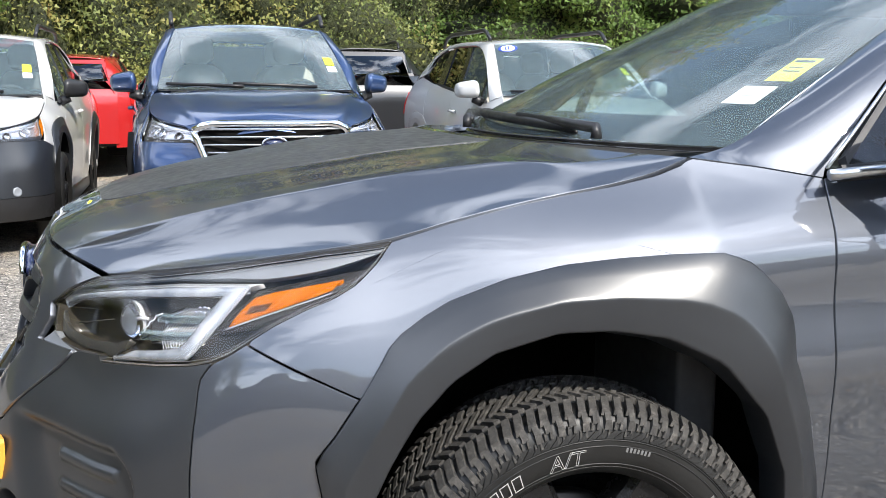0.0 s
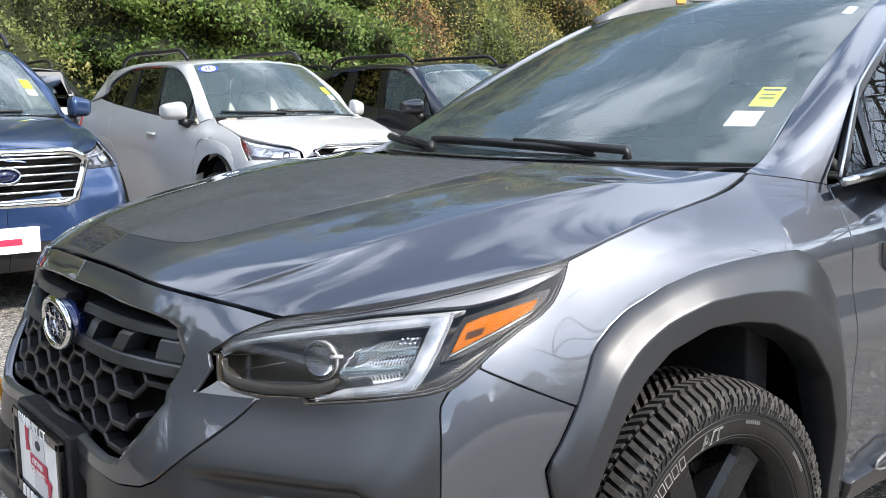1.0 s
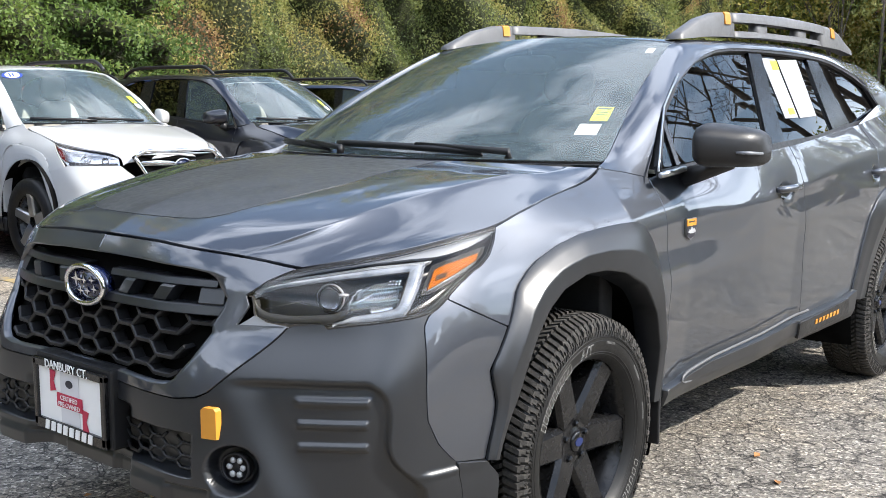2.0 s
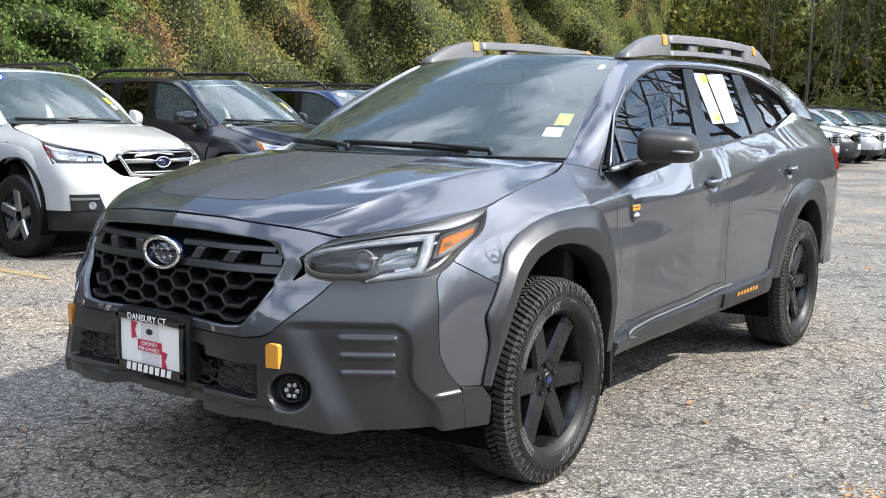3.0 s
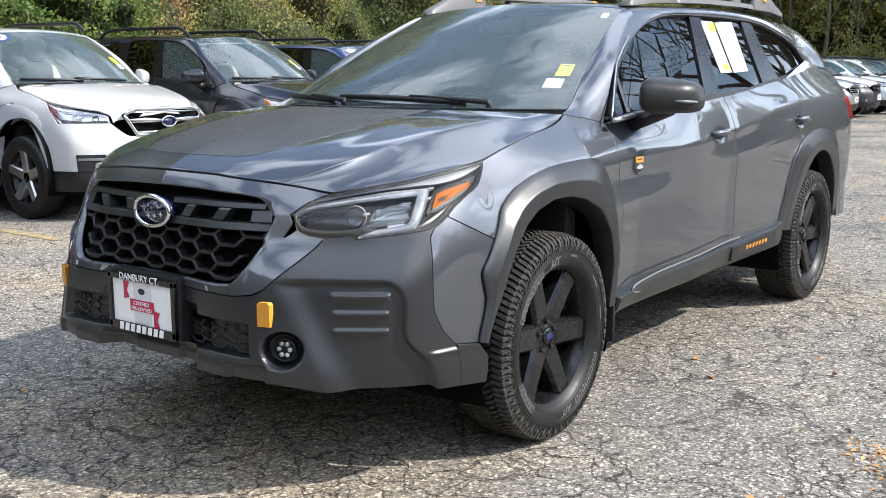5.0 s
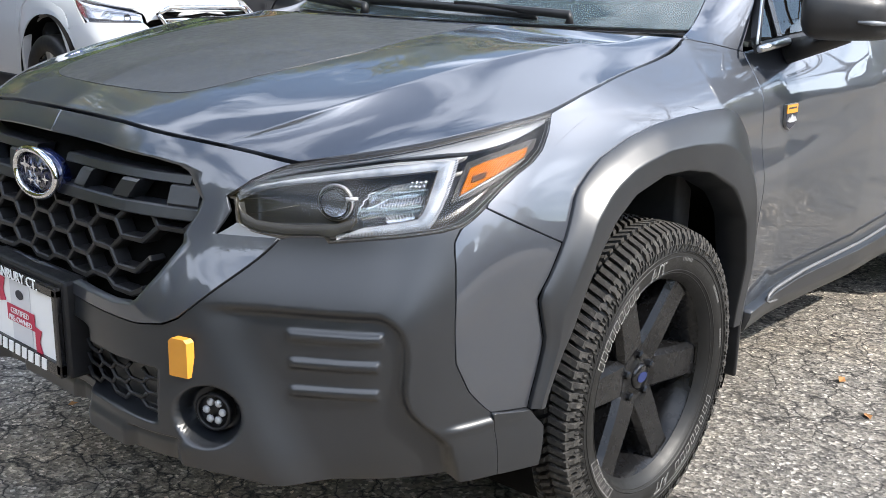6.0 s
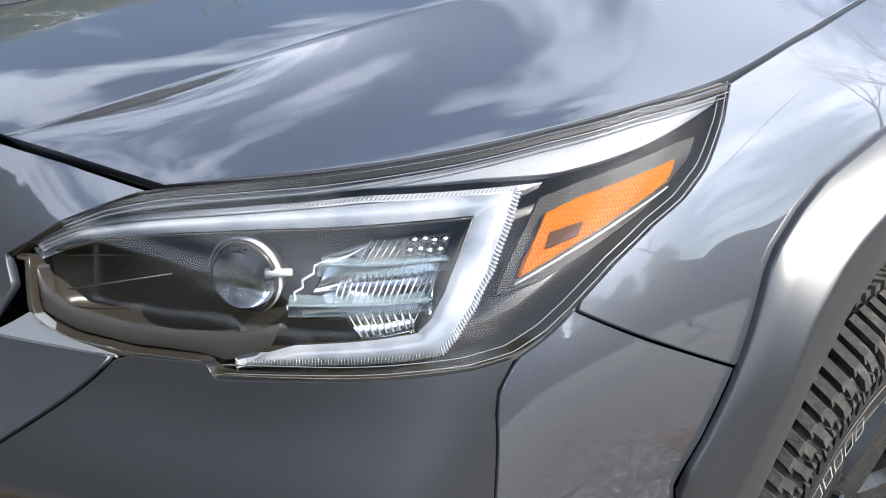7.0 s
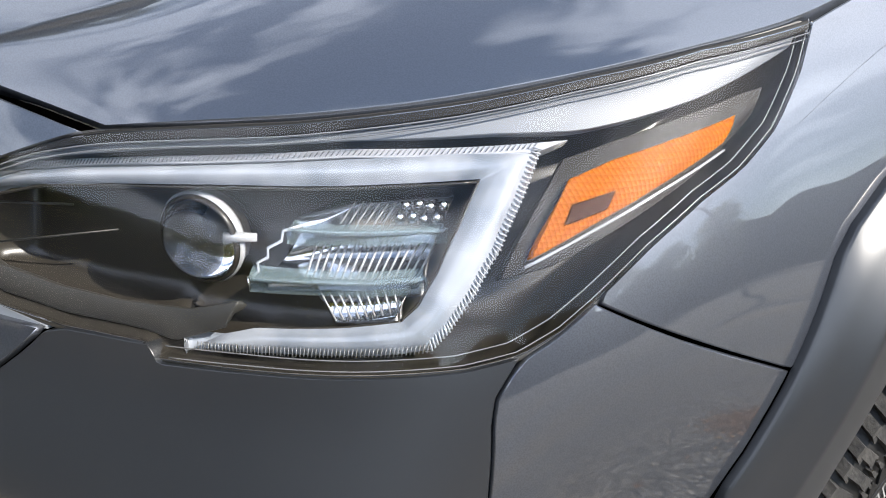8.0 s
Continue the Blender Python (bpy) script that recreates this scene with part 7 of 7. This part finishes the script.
def make_tree(name_, label, material, shape, clumps, each, size, spread, seed, height, thick=.16, category="tree", levels=2, dense=0):
    tree = thing(name_, label, category, "trees behind the lot")
    wood, tips = limb_tree(height, seed, thick=thick, levels=levels)
    mesh_object("trunk", *wood, BARK, tree)
    if dense:
        # a closed leafy mass: a core painted dark as inner shade, small leaves over its bumps
        r, bump = np.random.default_rng(seed), lumps(seed, 1.7)
        t, ang = r.uniform(0, 1, dense) ** .85, r.uniform(0, 6.283, dense)
        hr = np.array([shape(k) for k in t])
        far = hr[:, 1] * bump(ang, t) * r.normal(1.0, .06, dense)
        points = np.stack([far * np.cos(ang), far * np.sin(ang), hr[:, 0] + r.normal(0, .05, dense)], 1)
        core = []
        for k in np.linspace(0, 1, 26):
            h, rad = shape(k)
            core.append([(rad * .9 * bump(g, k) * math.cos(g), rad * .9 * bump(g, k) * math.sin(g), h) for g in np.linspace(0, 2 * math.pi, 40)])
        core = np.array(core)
        mesh_object("leaf_core", [tuple(p) for p in core.reshape(-1, 3)], grid_faces(26, 40), CORE_SHADE, tree)
    else:
        points = crown_points(shape, clumps, each, seed, spread)
    v, f = leaves(points, size, seed)
    me = bpy.data.meshes.new("crown")
    me.from_pydata(v.tolist(), [], f.tolist())
    me.materials.append(material)
    ob = new("crown", me)
    ob.parent = tree
    return tree


# the shade deep inside the foliage is put into this dark colour
CORE_SHADE = Nodes("shaded_inner_leaves", (.02, .026, .009), .9)
CORE_SHADE.put("Base Color", CORE_SHADE.ramp(CORE_SHADE.noise(9.0, 5.0, .7), (.3, (.015, .021, .007)), (.6, (.055, .065, .019)), (.8, (.12, .12, .034))))
CORE_SHADE.put("Normal", CORE_SHADE.relief(CORE_SHADE.noise(14.0, 5.0, .7), 1.0, .15))
CORE_SHADE = CORE_SHADE.m
ivy_shape = lambda t: (.1 + 9.4 * t, (2.5 - .7 * t) * (1 - .8 * max(0, t - .85) / .15) * (1 + .12 * math.sin(9 * t)))
slim_shape = lambda t: (.1 + 10.2 * t, (2.0 - .5 * t) * (1 + .16 * math.sin(8 * t + 1)))
bush_shape = lambda t: (.05 + 4.6 * t, 2.45 * math.sqrt(max(.02, 1 - t ** 2.4)))
wood_shape = lambda t: (3.2 + 8.5 * t, 2.5 * math.sqrt(max(.05, 1 - (1.6 * t - .7) ** 2)) + .4)
thin_shape = lambda t: (1.5 + 9 * t, 1.1)
under_shape = lambda t: (.05 + 1.6 * t, 1.7 * (1 - .6 * t))
ivy_a = make_tree("ivy_tree", "tree trunk overgrown with yellow-green and brown ivy", IVY, ivy_shape, 0, 0, .062, 0, 11, 8.5, dense=76000)
ivy_b = make_tree("ivy_tree", "slim tree overgrown with olive and brown ivy", IVY, slim_shape, 0, 0, .062, 0, 12, 9.5, dense=66000)
bush = make_tree("green_bush", "large rounded dense green bush", GREEN_LEAF, bush_shape, 0, 0, .066, 0, 13, 3.2, .08, "bush", dense=54000)
wood = make_tree("woodland_tree", "tall thin woodland tree with dark green crown", DARK_LEAF, wood_shape, 190, 60, .17, .45, 14, 12.0, .17)
thin = make_tree("thin_tree", "slender straight tree with sparse yellow leaves", IVY, thin_shape, 40, 40, .13, .35, 17, 15.0, .10)
under = make_tree("undergrowth_bush", "low undergrowth at the edge of the lot", IVY, under_shape, 130, 55, .08, .24, 15, 1.2, .04, "bush")
rng = random.Random(21)
home = {ivy_a: (-17.6, 11.2), ivy_b: (-18.4, 4.0), bush: (-15.6, 7.2), wood: (-20.5, 20.0), under: (-16.0, 10.4), thin: (-12.0, 47.0)}


def plant(tree, x, y, k=1.0):
    x, y = 1.05 * x, 1.05 * y
    return copy_thing(tree, pose(x, y, ground_at(x, y) - .05, 0, 0, rng.uniform(0, 360)) @ Matrix.Scale(1.05 * k, 4))


for tree, (x, y) in home.items():
    tree.matrix_world = pose(x, y, ground_at(x, y) - .05, 0, 0, rng.uniform(0, 360))
spots = []
y = -20.0
while y < 40:
    if not 4.5 < y < 12.6:
        spots.append((rng.choice((ivy_a, ivy_b, ivy_a)), -17.5 + rng.uniform(-.9, .6), y, rng.uniform(.85, 1.15)))
    spots.append((wood, -21.0 + rng.uniform(-1, 1), y + 1.0, rng.uniform(1.0, 1.3)))
    spots.append((under, -15.9 + rng.uniform(-.3, .4), y + rng.uniform(-.6, .6), rng.uniform(.7, 1.1)))
    y += rng.uniform(2.6, 3.6)
spots += [(bush, -16.6, -6.0, 1.0), (ivy_b, -18.6, 8.2, 1.1)]
# the wood at the far end of the lot
for k in range(26):
    spots.append((wood, -24 + k * 1.8 + rng.uniform(-.6, .6), 51 + rng.uniform(-3, 9), rng.uniform(.9, 1.3)))
for k in range(14):
    spots.append((under, -22 + k * 2.9, 46.5 + rng.uniform(-.6, 1.2), rng.uniform(.9, 1.5)))
for k in range(26):
    spots.append((thin, -21 + k * 1.5 + rng.uniform(-.5, .5), 47.5 + rng.uniform(-1, 3), rng.uniform(.85, 1.2)))
for tree, x, y, k in spots:
    plant(tree, x, y, k)


def far_woods(start, end, seed, height=15.0):
    """The deep wood behind the first trees, as one lumpy leafy mass."""
    a, b = np.array(start, float), np.array(end, float)
    bump, r = lumps(seed, 4.0), np.random.default_rng(seed)
    back = np.array([-(b - a)[1], (b - a)[0]]) / np.linalg.norm(b - a)
    at = lambda s, t: np.array([*(a + (b - a) * s + back * (2.2 * (bump(s * 9, t * .4) - 1) + 1.2 * t)), height * t * (.85 + .15 * math.sin(s * 40 + seed))])
    net = np.array([[at(s, t) for t in np.linspace(0, 1, 14)] for s in np.linspace(0, 1, 70)])
    # the wood's inner shade is in the dark colour of this mass
    ob = mesh_object("far_woods", [tuple(p) for p in net.reshape(-1, 3)], grid_faces(70, 14), CORE_SHADE)
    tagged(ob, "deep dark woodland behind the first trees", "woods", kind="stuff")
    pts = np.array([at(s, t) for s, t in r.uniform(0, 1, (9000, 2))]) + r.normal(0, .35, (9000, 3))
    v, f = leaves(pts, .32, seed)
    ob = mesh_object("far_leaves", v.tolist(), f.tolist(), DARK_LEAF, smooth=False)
    tagged(ob, "dark green leaves of the deep woodland", "leaves", kind="stuff")


far_woods((-25.5, -45), (-25.5, 66), 5)
far_woods((-28, 66), (42, 62), 6)
# unseen woods added on the +x and -y sides, to darken low reflections
far_woods((44, 62), (40, -34), 7, 12.0)
far_woods((44, -30), (-30, -32), 8, 12.0)

# bare trees along the lot's other side, behind the camera
bare = thing("bare_tree", "leafless grey-brown tree beside the lot", "tree", "bare trees")
mesh_object("trunk", *limb_tree(15.0, 33, .5, .13, 5)[0], BARK, bare)
bare.matrix_world = pose(7.0, 20.0, 0, 0, 0, 0)
for x, y, k in ((4.6, 17.5, .8), (3.6, 22.5, .95), (9.0, 24.5, 1.0), (6.0, 26.5, 1.1), (11.5, 20.0, .9), (4.2, 30.0, 1.05), (8.5, 31.0, 1.2), (12.5, 27.0, 1.1), (6.5, 36.0, 1.3), (2.6, 26.0, .9), (14.5, 23.0, 1.1), (11.0, 11.0, .85), (14.0, 13.0, 1.0), (12.5, 8.5, .9)):
    copy_thing(bare, pose(x, y, 0, 0, 0, rng.uniform(0, 360)) @ Matrix.Scale(k, 4))
# leafy trees out of view, added to cut the low sky's light
for x, y, k in ((36, -12, 1.0), (37, -5, 1.1), (38, 2, 1.0), (38, 9, 1.1), (37, 16, 1.0), (36, 23, 1.1), (30, 34, 1.1), (22, -19, 1.2), (10, -24, 1.1), (2, -26, 1.2), (-6, -25, 1.1), (-13, -24, 1.2), (17, -24, 1.1), (6, -23, 1.0), (-2, -24, 1.1), (13, -22, 1.0), (20, -24, 1.2), (-9, -23, 1.0)):
    plant(wood if (x + y) % 2 else ivy_b, x, y, k)
